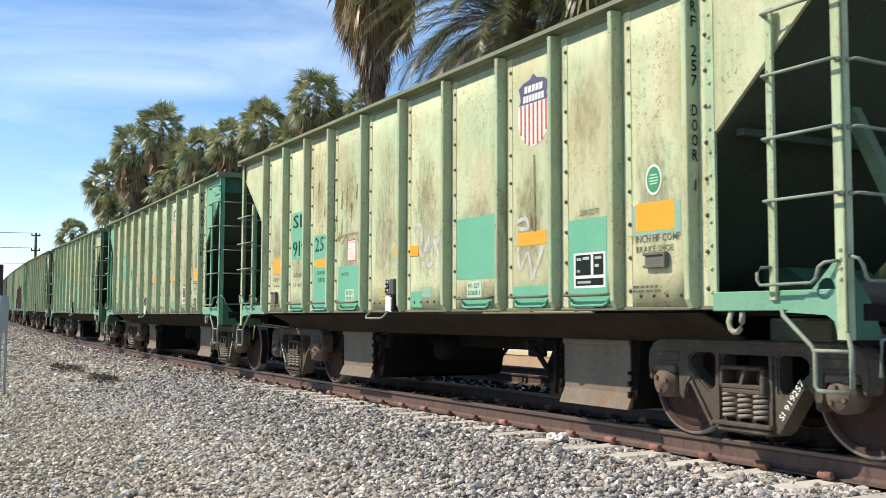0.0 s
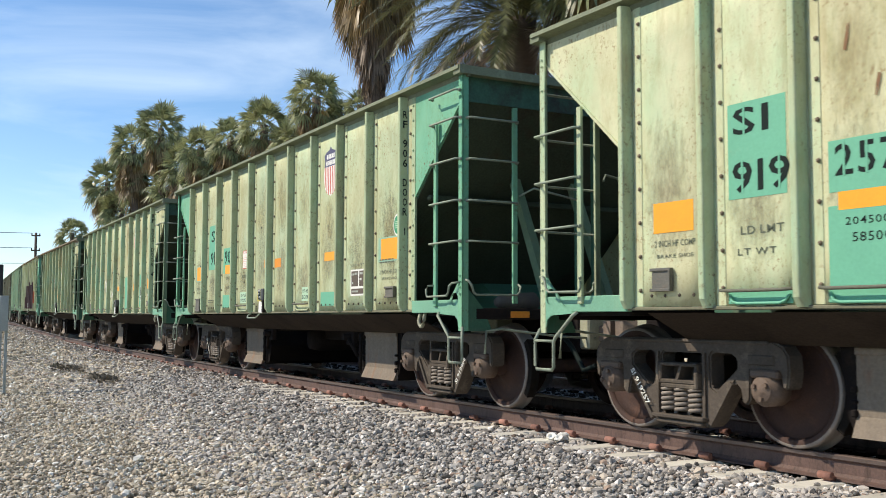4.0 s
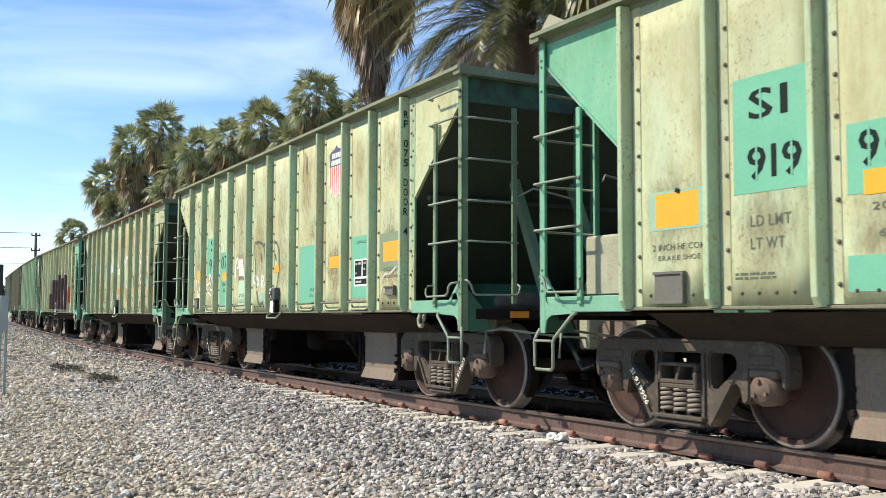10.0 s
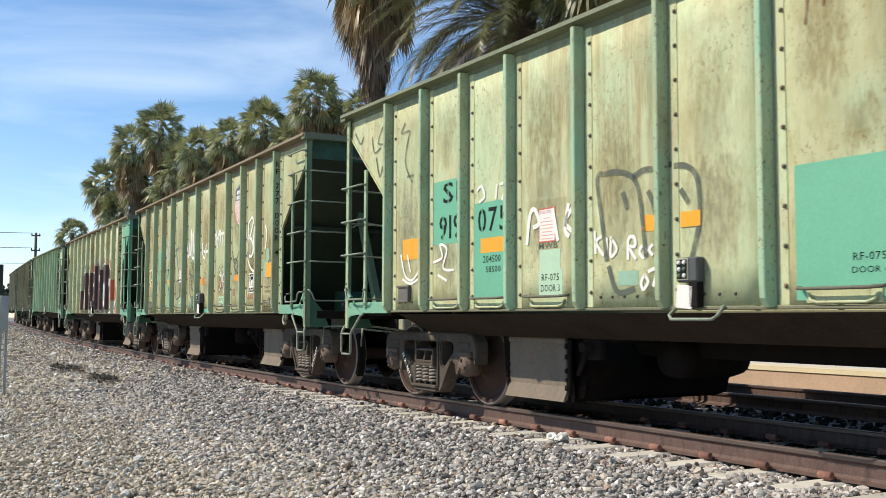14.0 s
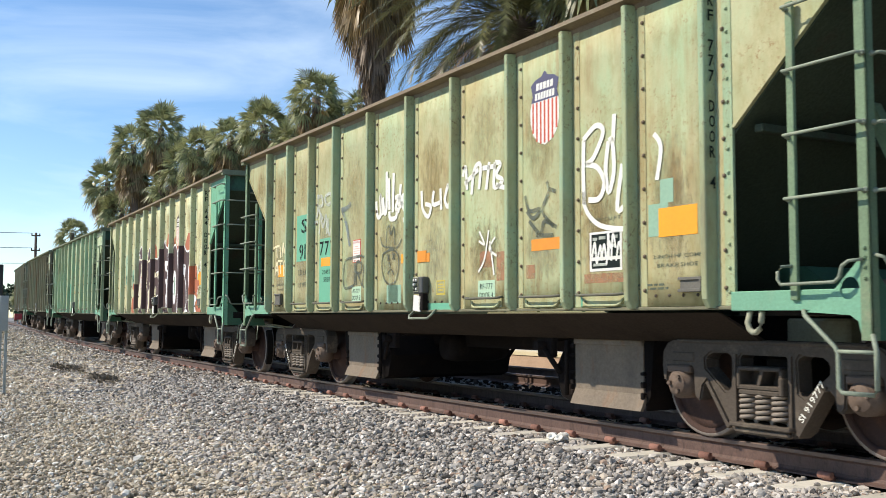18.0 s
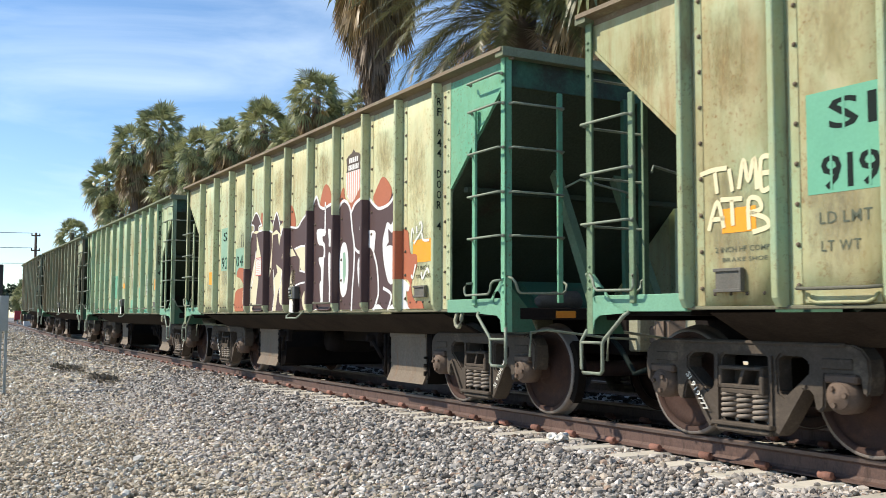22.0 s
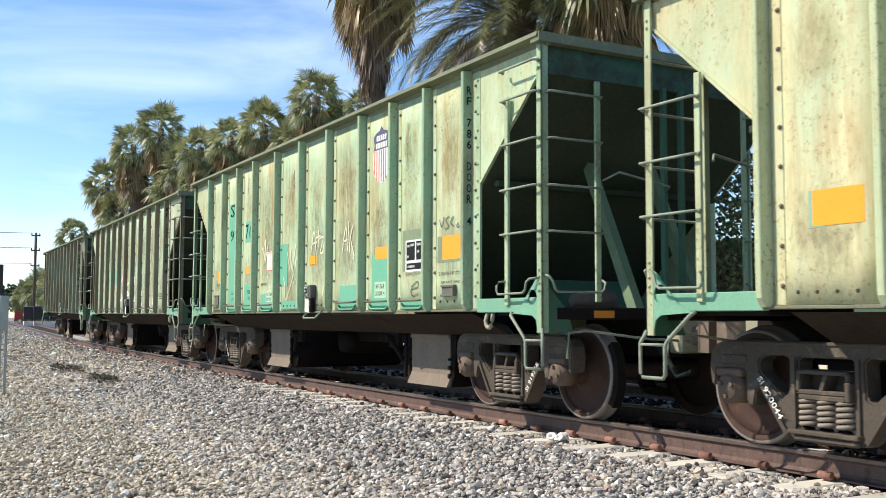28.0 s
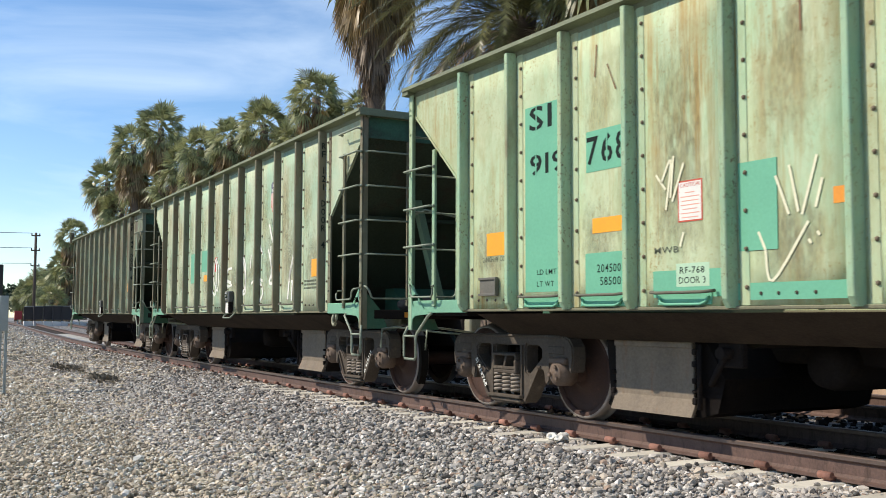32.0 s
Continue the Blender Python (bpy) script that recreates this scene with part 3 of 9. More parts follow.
def fan_crown(crown, seed, leaves=60, skirt=60, segs=15, gold=0, hang=(0.85, 0.6), drop=0.9, dead="frond_tan", sag=0.0, strands=(8, 0.045, 0.5), taper=0.0):
    """Meshes of a fan palm's head with its heart at the origin: green leaves, dead skirt, yellow leaves."""
    rng = random.Random(seed)
    heads = []
    v, q = [], []
    for i in range(leaves):
        w = i / leaves
        a = i * 2.39996 + rng.uniform(-0.3, 0.3)
        el = math.asin(max(-1.0, 0.97 - 1.5 * w)) + rng.uniform(-0.15, 0.15)
        d = Vector((math.cos(a) * math.cos(el), math.sin(a) * math.cos(el), math.sin(el)))
        fan_leaf(v, q, d * 0.12 - Vector((0, 0, 0.5 * w)), d, crown * rng.uniform(0.52, 0.68), 0.05 * crown / 1.7, sag + 0.05 + 0.7 * w ** 1.4, rng, segs, crown * rng.uniform(0.36, 0.62), 2.3, 0.9)
    heads.append(raw_mesh("crown", v, q))
    v, q = [], []
    for i in range(skirt):
        a = i * 2.39996 + rng.uniform(-0.4, 0.4)
        el = -hang[0] - hang[1] * rng.random()
        d = Vector((math.cos(a) * math.cos(el), math.sin(a) * math.cos(el), math.sin(el)))
        fan_leaf(v, q, d * 0.1 - Vector((0, 0, 0.3 + drop * (i / skirt) * crown)), d, crown * rng.uniform(0.45, 0.7) * (1 - taper * i / skirt), strands[1] * crown / 1.7, strands[2], rng, strands[0], crown * rng.uniform(0.2, 0.36) * (1 - taper * i / skirt), 0.8)
    heads.append(raw_mesh("dry_skirt", v, q))
    v, q = [], []
    for i in range(gold):
        a = rng.uniform(0, math.tau)
        out = Vector((math.cos(a), math.sin(a), 0))
        fan_leaf(v, q, out * crown * 0.22 - Vector((0, 0, 0.3 + 1.9 * rng.random())), out * 0.5 - Vector((0, 0, 0.8)), crown * 0.5, 0.016 * crown, 0.8, rng, 12, crown * 0.3, 0.9)
    heads.append(raw_mesh("yellow_fronds", v, q))
    for me, m in zip(heads, ("frond", dead, "frond_gold")):
        me.materials.append(M[m])
    return heads


def fan_palm(heads, x, y, heart, size, turn, trunk_r=0.24, label="fan palm with a bushy green crown and dry skirt"):
    """A fan palm on the ground at (x, y) with its crown's heart at a height, and a head scaled by size."""
    root = thing("fan_palm", label, "palm tree", "row of palms behind the platform", Matrix.Translation((x, y, -0.25)))
    r = random.Random(int(x * 37))
    top = heart + 0.25
    sway = Vector((r.uniform(-0.15, 0.15), r.uniform(-0.15, 0.15), 0)) * top / 10
    ring = [sway * math.sin(math.pi * i / 12) + Vector((0, 0, top * i / 12)) for i in range(13)]
    part("trunk", tube(ring, [trunk_r * size ** 0.3 * (1.25 - 0.35 * i / 12 + 0.04 * (i % 2)) for i in range(13)], 12), M["palm_trunk"], root)
    m = Matrix.Translation((0, 0, top)) @ Matrix.Rotation(turn, 4, "Z") @ Matrix.Scale(size, 4)
    for name, me, lab in zip(("crown", "dry_skirt", "yellow_fronds"), heads, ("", "hanging brown dead fronds", "golden yellow dying fronds")):
        if len(me.polygons):
            part(name, me, None, root, lab, m)
    return root


def feather_palm(name, height, length, seed, fronds=70, label=""):
    rng = random.Random(seed)
    root = thing(name, label, "palm tree", "row of palms behind the platform")
    part("trunk", tube([(0, 0, height * i / 10) for i in range(11)], [0.4 + 0.05 * (i % 2) + (0.12 if i > 8 else 0) for i in range(11)], 14), M["palm_trunk"], root)
    for kind, lo, hi, material in (("crown", 0, 0.85, M["frond_date"]), ("dry_fronds", 0.85, 1.0, M["frond_dry"])):
        v, q = [], []
        for i in range(int(fronds * lo), int(fronds * hi)):
            w = i / fronds
            a = i * 2.39996 + rng.uniform(-0.2, 0.2)
            el = 1.2 - 1.55 * w + rng.uniform(-0.12, 0.12)
            out = Vector((math.cos(a), math.sin(a), 0))
            side = Vector((-out.y, out.x, 0))
            ln = length * rng.uniform(0.85, 1.1)
            pts = []
            pos, ang = Vector((0, 0, height + 0.2 - 0.7 * w)) + out * 0.35, el
            for j in range(15):
                pts.append((pos.copy(), ang))
                pos += (out * math.cos(ang) + Vector((0, 0, math.sin(ang)))) * ln / 14
                ang -= (0.085 + 0.06 * rng.random()) * (1 if ang > -1.4 else 0)
            for j in range(14):
                k = len(v)
                w2 = 0.035 * (1 - j / 15)
                v += [pts[j][0] + side * w2, pts[j][0] - side * w2, pts[j + 1][0] - side * w2, pts[j + 1][0] + side * w2]
                q.append((k, k + 1, k + 2, k + 3))
                for sgn in (-1, 1):
                    for part_i in range(6):
                        f0 = (j + part_i / 6) / 14
                        if f0 < 0.1:
                            continue
                        base = pts[j][0].lerp(pts[j + 1][0], part_i / 6)
                        an = pts[j][1]
                        fwd = out * math.cos(an) + Vector((0, 0, math.sin(an)))
                        upv = -out * math.sin(an) + Vector((0, 0, math.cos(an)))
                        ll = 0.115 * length * math.sin(math.pi * min(1, 0.12 + f0 * 0.85)) * rng.uniform(0.8, 1.15) + 0.08
                        dv = (side * sgn * 0.75 + fwd * 0.75 + upv * rng.uniform(0.0, 0.4)).normalized()
                        tip = base + dv * ll - Vector((0, 0, 0.28 * ll))
                        k = len(v)
                        v += [base - fwd * 0.026, base + fwd * 0.026, tip]
                        q.append((k, k + 1, k + 2))
        part(kind, raw_mesh(kind, v, q), material, root)
    return root


def at_ground(ob, x, y, turn=0.0, z=-0.25):
    ob.matrix_basis = pose(x, y, z, 0, 0, turn)
    return ob


fan_palm(fan_crown(2.3, 21, 40, 340, 17, 70, (0.95, 0.5), 2.05, "frond_dry", 0.3, (12, 0.017, 0.95), 0.62), -31.7, 8.74, 14.5, 1.0, 0.0, 0.34, "tall fan palm with a shaggy skirt of dead fronds")
at_ground(feather_palm("date_palm", 10.2, 4.9, 22, 130, "date palm with long arching grey-green feathery fronds"), -24.0, 9.75)
fan_palm(fan_crown(2.6, 23, 60, 120, 15, 26), -20.65, 10.4, 11.4, 1.0, 0.0, 0.32, "fan palm with golden brown drooping fronds")
HEADS = [fan_crown(2.0, 24, 62, 70, 15, 10, (0.75, 0.6), 0.8, sag=0.08), fan_crown(2.0, 25, 54, 100, 15, 18, (0.7, 0.65), 1.1, sag=0.14), fan_crown(2.0, 26, 68, 50, 15, 8, (0.75, 0.6), 0.7, sag=0.05)]
# x, y, height of the crown's heart, reach of the crown, which kind
ROW = (
    (-70.2, 11.0, 14.40, 1.94, 0),
    (-78.4, 11.0, 14.42, 2.15, 1),
    (-87.6, 11.0, 12.65, 2.17, 2),
    (-60.5, 11.0, 11.59, 1.54, 0),
    (-54.7, 11.0, 11.25, 1.47, 1),
    (-49.2, 11.0, 11.13, 1.53, 2),
    (-45.6, 11.0, 9.72, 1.14, 0),
    (-42.3, 11.0, 11.29, 1.51, 1),
    (-37.5, 11.0, 9.98, 0.83, 2),
)
LOWER_ROW = (
    (-79.0, 11.8, 11.87, 2.06, 2),
    (-85.6, 11.8, 10.26, 2.02, 0),
    (-108.0, 11.8, 9.72, 1.89, 1),
    (-67.5, 11.8, 11.51, 1.70, 2),
    (-70.6, 11.8, 10.37, 1.68, 1),
    (-60.1, 11.8, 10.53, 1.46, 0),
    (-54.8, 11.8, 10.49, 1.34, 2),
    (-64.3, 11.8, 10.11, 1.39, 1),
    (-41.5, 11.8, 10.49, 0.80, 1),
    (-46.7, 11.8, 10.69, 0.88, 2),
    (-118.7, 10.6, 4.39, 2.33, 2),
    (-116.0, 12.0, 4.72, 2.42, 1),
    (-108.8, 11.7, 6.10, 2.27, 0),
    (-123.6, 10.0, 3.58, 2.14, 2),
    (-106.7, 9.7, 2.80, 1.85, 1),
)
for k, (x, y, z, reach, kind) in enumerate(ROW + LOWER_ROW):
    fan_palm(HEADS[kind], x, y, z, reach / 2.0, 0.82 * k)


def leaf_cloud(name, count, make_point, size, material, seed, label, category, kind=""):
    """Many small leaf blades at points given by make_point."""
    r = random.Random(seed)
    v, q = [], []
    for i in range(count):
        p0 = make_point(r)
        if p0 is None:
            continue
        d = Vector((r.uniform(-1, 1), r.uniform(-1, 1), r.uniform(-0.6, 1))).normalized()
        s2 = d.cross(Vector((r.uniform(-1, 1), r.uniform(-1, 1), r.uniform(-1, 1)))).normalized()
        k = len(v)
        ln, w = size * r.uniform(0.6, 1.4), size * r.uniform(0.22, 0.4)
        v += [p0 - s2 * w * 0.5, p0 + d * ln * 0.5 + s2 * w, p0 + d * ln, p0 + d * ln * 0.5 - s2 * w]
        q.append((k, k + 1, k + 2, k + 3))
    return tagged(part(name, raw_mesh(name, v, q), material, None), label, category, kind=kind)


M["hedge"] = mat("hedge_leaves", (0.05, 0.075, 0.025), 0.7, 0.0, 0.25, 2, 30, 0.0, island=0.5)
M["far_leaf"] = mat("far_tree_leaves", (0.045, 0.07, 0.035), 0.8, 0.0, 0.25, 1, 20, 0.0, island=0.4)
M["weed"] = mat("dry_weed", (0.15, 0.13, 0.10), 0.9, 0.0, 0.3, 3, 30, 0.0, island=0.4)


def hedge_point(r):
    x = r.uniform(-64, 4)
    h = (5.2 if x > -34 else 2.6) + 1.0 * noise.noise((x * 0.35, 0, 0)) + 0.5 * noise.noise((x * 1.3, 3, 0))
    u = r.random()
    y = 13.3 + 0.9 * noise.noise((x * 0.6, u * 4, 2)) + 1.5 * r.random() ** 2
    return Vector((x, y + (0.06 * -x if x < -40 else 0) * 0, 0.15 + h * u ** 0.8))


leaf_cloud("hedge", 90000, hedge_point, 0.17, M["hedge"], 31, "dark green shrub hedge behind the platform", "hedge", "stuff")
M["back_wall"] = mat("back_wall_plaster", (0.16, 0.10, 0.075), 0.9, 0.0, 0.2, 1, 30, 0.1)
tagged(part("wall_back", box(-64, 6, 15.6, 15.85, -0.3, 3.4), M["back_wall"], None), "brown wall behind the hedge", "wall", kind="structure")


# ---- far left: fence, building, pole, trees, signal post ----
M["fence_dark"] = mat("fence_screen", (0.055, 0.05, 0.05), 0.85, 0.0, 0.2, 2, 30, 0.1)
M["far_white"] = mat("white_wall_paint", (0.72, 0.70, 0.66), 0.8, 0.0, 0.08, 1, 30, 0.05)
M["far_red"] = mat("red_panel", (0.40, 0.05, 0.05), 0.7, 0.0, 0.15, 1, 30, 0.05)
M["far_grey"] = mat("grey_glass", (0.10, 0.12, 0.13), 0.4, 0.0, 0.15, 1, 30, 0.05)
M["pole_wood"] = mat("pole_wood", (0.12, 0.09, 0.07), 0.9, 0.0, 0.25, 4, 40, 0.2, (1, 1, 0.3))
M["post_grey"] = mat("galvanised_post", (0.33, 0.37, 0.37), 0.55, 0.5, 0.15, 5, 60, 0.05)
M["post_black"] = mat("black_post", (0.02, 0.022, 0.024), 0.5, 0.0, 0.15, 5, 60, 0.05)

fence = thing("screen_fence", "dark screened fence on a white concrete barrier", "fence")
for k in range(7):
    a0, a1 = k / 7, (k + 1) / 7
    x0, y0 = -87.5 + 0.8 * math.sin(a0 * 3), 4.66 + 4.9 * a0
    x1, y1 = -87.5 + 0.8 * math.sin(a1 * 3), 4.66 + 4.9 * a1
    zt = 1.64 + 0.25 * math.sin(math.pi * (0.25 + 0.6 * a0))
    part("fence_panel", prism([(y0, 0.78), (y1 - 0.02, 0.78), (y1 - 0.02, zt), (y0, zt)], x0 - 0.05, x0 + 0.03, "x"), M["fence_dark"], fence)
    part("barrier", prism([(y0 - 0.1, -0.4), (y1 - 0.12, -0.4), (y1 - 0.12, 0.66 - 0.09 * a0), (y0 - 0.1, 0.66)], x0 + 0.35, x0 + 0.75, "x"), M["far_white"], fence, "white concrete barrier")
    part("fence_post", box(x0 + 0.03, x0 + 0.12, y0 - 0.05, y0 + 0.05, -0.4, zt + 0.04, 0.01), M["fence_dark"], fence)
    part("top_rail", box(x0 + 0.02, x0 + 0.09, y0, y1, zt, zt + 0.05, 0.01), M["post_grey"], fence)
gate = thing("red_barrier", "red painted board beside the fence", "barrier")
part("board", box(-99.8, -99.6, 5.45, 6.1, 0.75, 1.55, 0.02), M["far_red"], gate)
part("post", box(-99.85, -99.75, 5.7, 5.8, -0.4, 0.8, 0.01), M["post_grey"], gate)
part("post", box(-99.85, -99.75, 6.0, 6.08, -0.4, 0.8, 0.01), M["post_grey"], gate)

shed = thing("low_building", "low white building with dark windows in the distance", "building")
part("wall", box(-152, -140, 4.8, 8.5, -0.4, 3.4), M["far_white"], shed)
part("roof", box(-152.3, -139.7, 4.5, 8.8, 3.4, 3.65, 0.05), M["far_grey"], shed)
for k, y in enumerate((5.2, 6.3, 7.4)):
    part("window", box(-139.99, -139.9, y, y + 0.7, 1.0, 2.2, 0.02), M["far_grey"], shed)

pole = thing("utility_pole", "wooden utility pole with cross-arms and wires", "utility pole")
part("pole", tube([(-89.1, 5.6, -0.3), (-89.1, 5.6, 8.1)], [0.14, 0.10], 10), M["pole_wood"], pole)
for k, z in enumerate((7.85, 6.6, 5.3)):
    part("cross_arm", box(-89.2, -89.0, 5.25, 5.95, z - 0.05, z + 0.05, 0.01), M["pole_wood"], pole)
    for y in (5.28, 5.9):
        part("insulator", lathe([(z + 0.06, 0.05), (z + 0.2, 0.04)], "z", 8), M["far_grey"], pole, "", Matrix.Translation((-89.1, y, 0)))
    part("wire", tube([(-89.1, 5.28 - 3.5 * i, z + 0.2 - 0.25 * math.sin(math.pi * min(1, i / 9))) for i in range(10)], 0.02, 4), M["post_black"], pole)


def far_tree(x, y, h, r0, seed):
    t = thing("far_tree", "dark green leafy tree in the distance", "tree", "far trees")
    part("trunk", tube([(x, y, -0.4), (x + 0.1, y + 0.1, h * 0.45), (x, y, h * 0.7)], [0.35, 0.25, 0.12], 8), M["palm_trunk"], t)
    rr = random.Random(seed)
    v, q = [], []
    for c in range(34):
        a, e = rr.uniform(0, math.tau), rr.uniform(-0.6, 1.4)
        ctr = Vector((x + r0 * 0.8 * math.cos(a) * math.cos(e), y + r0 * 0.8 * math.sin(a) * math.cos(e), h * 0.66 + 0.34 * h * math.sin(e) * rr.uniform(0.5, 1)))
        for i in range(46):
            p0 = ctr + Vector((rr.gauss(0, 1), rr.gauss(0, 1), rr.gauss(0, 0.7))) * r0 * 0.2
            d = Vector((rr.uniform(-1, 1), rr.uniform(-1, 1), rr.uniform(-1, 1))).normalized() * 0.5
            s2 = d.cross(Vector((rr.uniform(-1, 1), rr.uniform(-1, 1), 0.3))).normalized() * 0.2
            k = len(v)
            v += [p0 - s2, p0 + d, p0 + s2, p0 - d * 0.4]
            q.append((k, k + 1, k + 2, k + 3))
    part("crown", raw_mesh("crown", v, q), M["far_leaf"], t)
    return t


far_tree(-190, 5.6, 10.5, 4.6, 1)
far_tree(-205, 9.5, 7.0, 3.6, 2)
far_tree(-188, 11.5, 6.4, 3.2, 3)
far_tree(-170, 14.5, 5.5, 3.0, 4)
far_tree(-182, 1.5, 9.0, 4.0, 5)

post = thing("signal_cabinet", "grey equipment box on two posts beside a black post", "equipment box")
part("black_post", box(-20.80, -20.70, -4.74, -4.66, 1.25, 2.0, 0.01), M["post_black"], post, "black upper post")
part("box", box(-20.82, -20.64, -4.71, -4.55, 0.72, 1.40, 0.012), M["post_grey"], post)
for y in (-4.70, -4.60):
    part("leg", box(-20.75, -20.70, y, y + 0.05, -0.55, 0.74, 0.005), M["post_grey"], post)


def paper_bm(seed):
    """A crumpled ball of paper."""
    r = random.Random(seed)
    bm = bmesh.new()
    bmesh.ops.create_icosphere(bm, subdivisions=2, radius=0.06)
    for v in bm.verts:
        v.co *= r.uniform(0.55, 1.2)
        v.co.z *= 0.7
    return bm


for k, (x, y) in enumerate(((-7.88, -1.14), (-7.74, -1.16), (-7.80, -1.06))):
    paper = tagged(part("crumpled_paper", paper_bm(k), M["white"], None), "crumpled white paper lying beside the rail", "litter", "litter by the rail")
    paper.location = (x, y, -0.155)


def weed_patch(cx, cy, rx, ry, z, seed, count=260):
    def pt(r):
        a, d = r.uniform(0, math.tau), math.sqrt(r.random())
        return Vector((cx + rx * d * math.cos(a), cy + ry * d * math.sin(a), z + 0.06 * r.random() * (1 - d * 0.7)))
    return leaf_cloud("weed_patch", count, pt, 0.09, M["weed"], seed, "low dry weeds drawn dark together with their shadows in the gravel", "weeds", "stuff")


# Flat brown tufts stand for weeds together with the shadows on the gravel.
weed_patch(-26.6, -2.42, 1.7, 0.30, -0.30, 41)
weed_patch(-21.9, -2.50, 1.2, 0.24, -0.31, 42)
weed_patch(-38.0, -4.0, 1.6, 0.35, -0.36, 43, 200)


# ---- hopper cars ----
HALF, TRUCK_AT, PITCH_CAR = 6.02, 4.81, 13.44
YS = 1.59            # face of the side sheets
Z0, Z1 = 1.09, 3.56  # sill and underside of the top chord
RIB_SETS = {
    "grouped": (-4.90, -4.01, -3.15, -2.28, -1.20, -0.14, 0.91, 2.00, 2.90, 3.77, 4.65),
    "even": tuple(-4.90 + 0.952 * i for i in range(11)),
}
RIBS_OF = {}  # left edges of the ribs, car by car
RIB_W = 0.08
WHEEL_R = 0.457
CACHE = {}


def cached(key, make):
    """The mesh for key, made once and shared by all the cars."""
    if key not in CACHE:
        bm = make()
        me = bpy.data.meshes.new("shape")
        bm.to_mesh(me)
        bm.free()
        CACHE[key] = me
    return CACHE[key]


def shared(key, make, material, name, parent, label="", at=None):
    """A part on a mesh that is shared between all uses of the same key and material."""
    k2 = (key, material.name)
    if k2 not in CACHE:
        me = cached(key, make)
        me = me.copy()
        me.materials.append(material)
        CACHE[k2] = me
    return part(name, CACHE[k2], None, parent, label, at)


def rib_bm():
    """A pressed side rib: rounded hat section, closed and tapered at the foot."""
    bm = bmesh.new()
    prof = [(-0.006, 0.0), (0.000, 0.084), (0.006, 0.095), (0.014, 0.099), (0.048, 0.099), (0.058, 0.095), (0.065, 0.085), (0.080, 0.0)]
    levels = [(Z0 - 0.015, 0.55), (Z0 + 0.05, 0.95), (Z0 + 0.14, 1.0), (Z0 + 0.9, 1.0), (Z0 + 1.7, 1.0), (Z1 + 0.03, 1.0)]
    rows = [[bm.verts.new((x, -d * k, z)) for x, d in prof] for z, k in levels]
    for a, b in zip(rows, rows[1:]):
        for i in range(len(prof) - 1):
            bm.faces.new((a[i], a[i + 1], b[i + 1], b[i]))
    bm.faces.new(rows[0][::-1])
    bm.faces.new(rows[-1])
    bmesh.ops.recalc_face_normals(bm, faces=bm.faces)
    return bm


def strip_bm():
    """The riveted lap strip beside a rib; the rivet heads take the second material."""
    bm = box(0, 0.09, -0.0045, 0, Z0, Z1, 0.002)
    for i in range(9):
        z = Z0 + 0.13 + i * 0.275
        v = bmesh.ops.create_icosphere(bm, subdivisions=1, radius=0.0195, matrix=Matrix.Translation((0.066, -0.007, z)))
        for q in {f for w in v["verts"] for f in w.link_faces}:
            q.smooth, q.material_index = True, 1
    return bm


def bolts_bm(count, pitch):
    bm = bmesh.new()
    for i in range(count):
        bmesh.ops.create_icosphere(bm, subdivisions=1, radius=0.016, matrix=Matrix.Translation((i * pitch, 0, 0)))
    return bm


def panel_bm(w):
    """A slightly pillowed side sheet between two ribs."""
    bm = bmesh.new()
    nx, nz = 4, 8
    grid = []
    for j in range(nz + 1):
        row = []
        for i in range(nx + 1):
            u, v = i / nx, j / nz
            d = 0.002 * math.sin(math.pi * u) * math.sin(math.pi * v)
            row.append(bm.verts.new((w * u, d, Z0 + (Z1 - Z0) * v)))
        grid.append(row)
    for a, b in zip(grid, grid[1:]):
        for i in range(nx):
            bm.faces.new((a[i], a[i + 1], b[i + 1], b[i])).smooth = True
    back = [bm.verts.new((x, 0.02, z)) for x, z in ((0, Z0), (w, Z0), (w, Z1), (0, Z1))]
    bm.faces.new(back[::-1])
    for col in ((grid[0], (back[0], back[1])), ):
        bm.faces.new([*col[0][::-1], back[0], back[1]])
    bm.faces.new([*grid[-1], back[2], back[3]])
    bm.faces.new([*[r[0] for r in grid], back[3], back[0]])
    bm.faces.new([*[r[-1] for r in grid][::-1], back[1], back[2]])
    return bm


def rung_bm(length, axis):
    """A ladder rung with flattened, bolted ends that stand off the stiles."""
    o = 0.06
    if axis == "x":
        pts = [(0, 0, 0), (0.01, -o, 0), (length - 0.01, -o, 0), (length, 0, 0)]
        ends = [(0, -0.01, 0), (length, -0.01, 0)]
    else:
        pts = [(0, 0, 0), (o, 0.01, 0), (o, length - 0.01, 0), (0, length, 0)]
        ends = [(0.01, 0, 0), (0.01, length, 0)]
    bm = tube(pts, 0.0125, 6)
    for q in ends:
        bmesh.ops.create_icosphere(bm, subdivisions=1, radius=0.022, matrix=Matrix.Translation(q))
    return bm


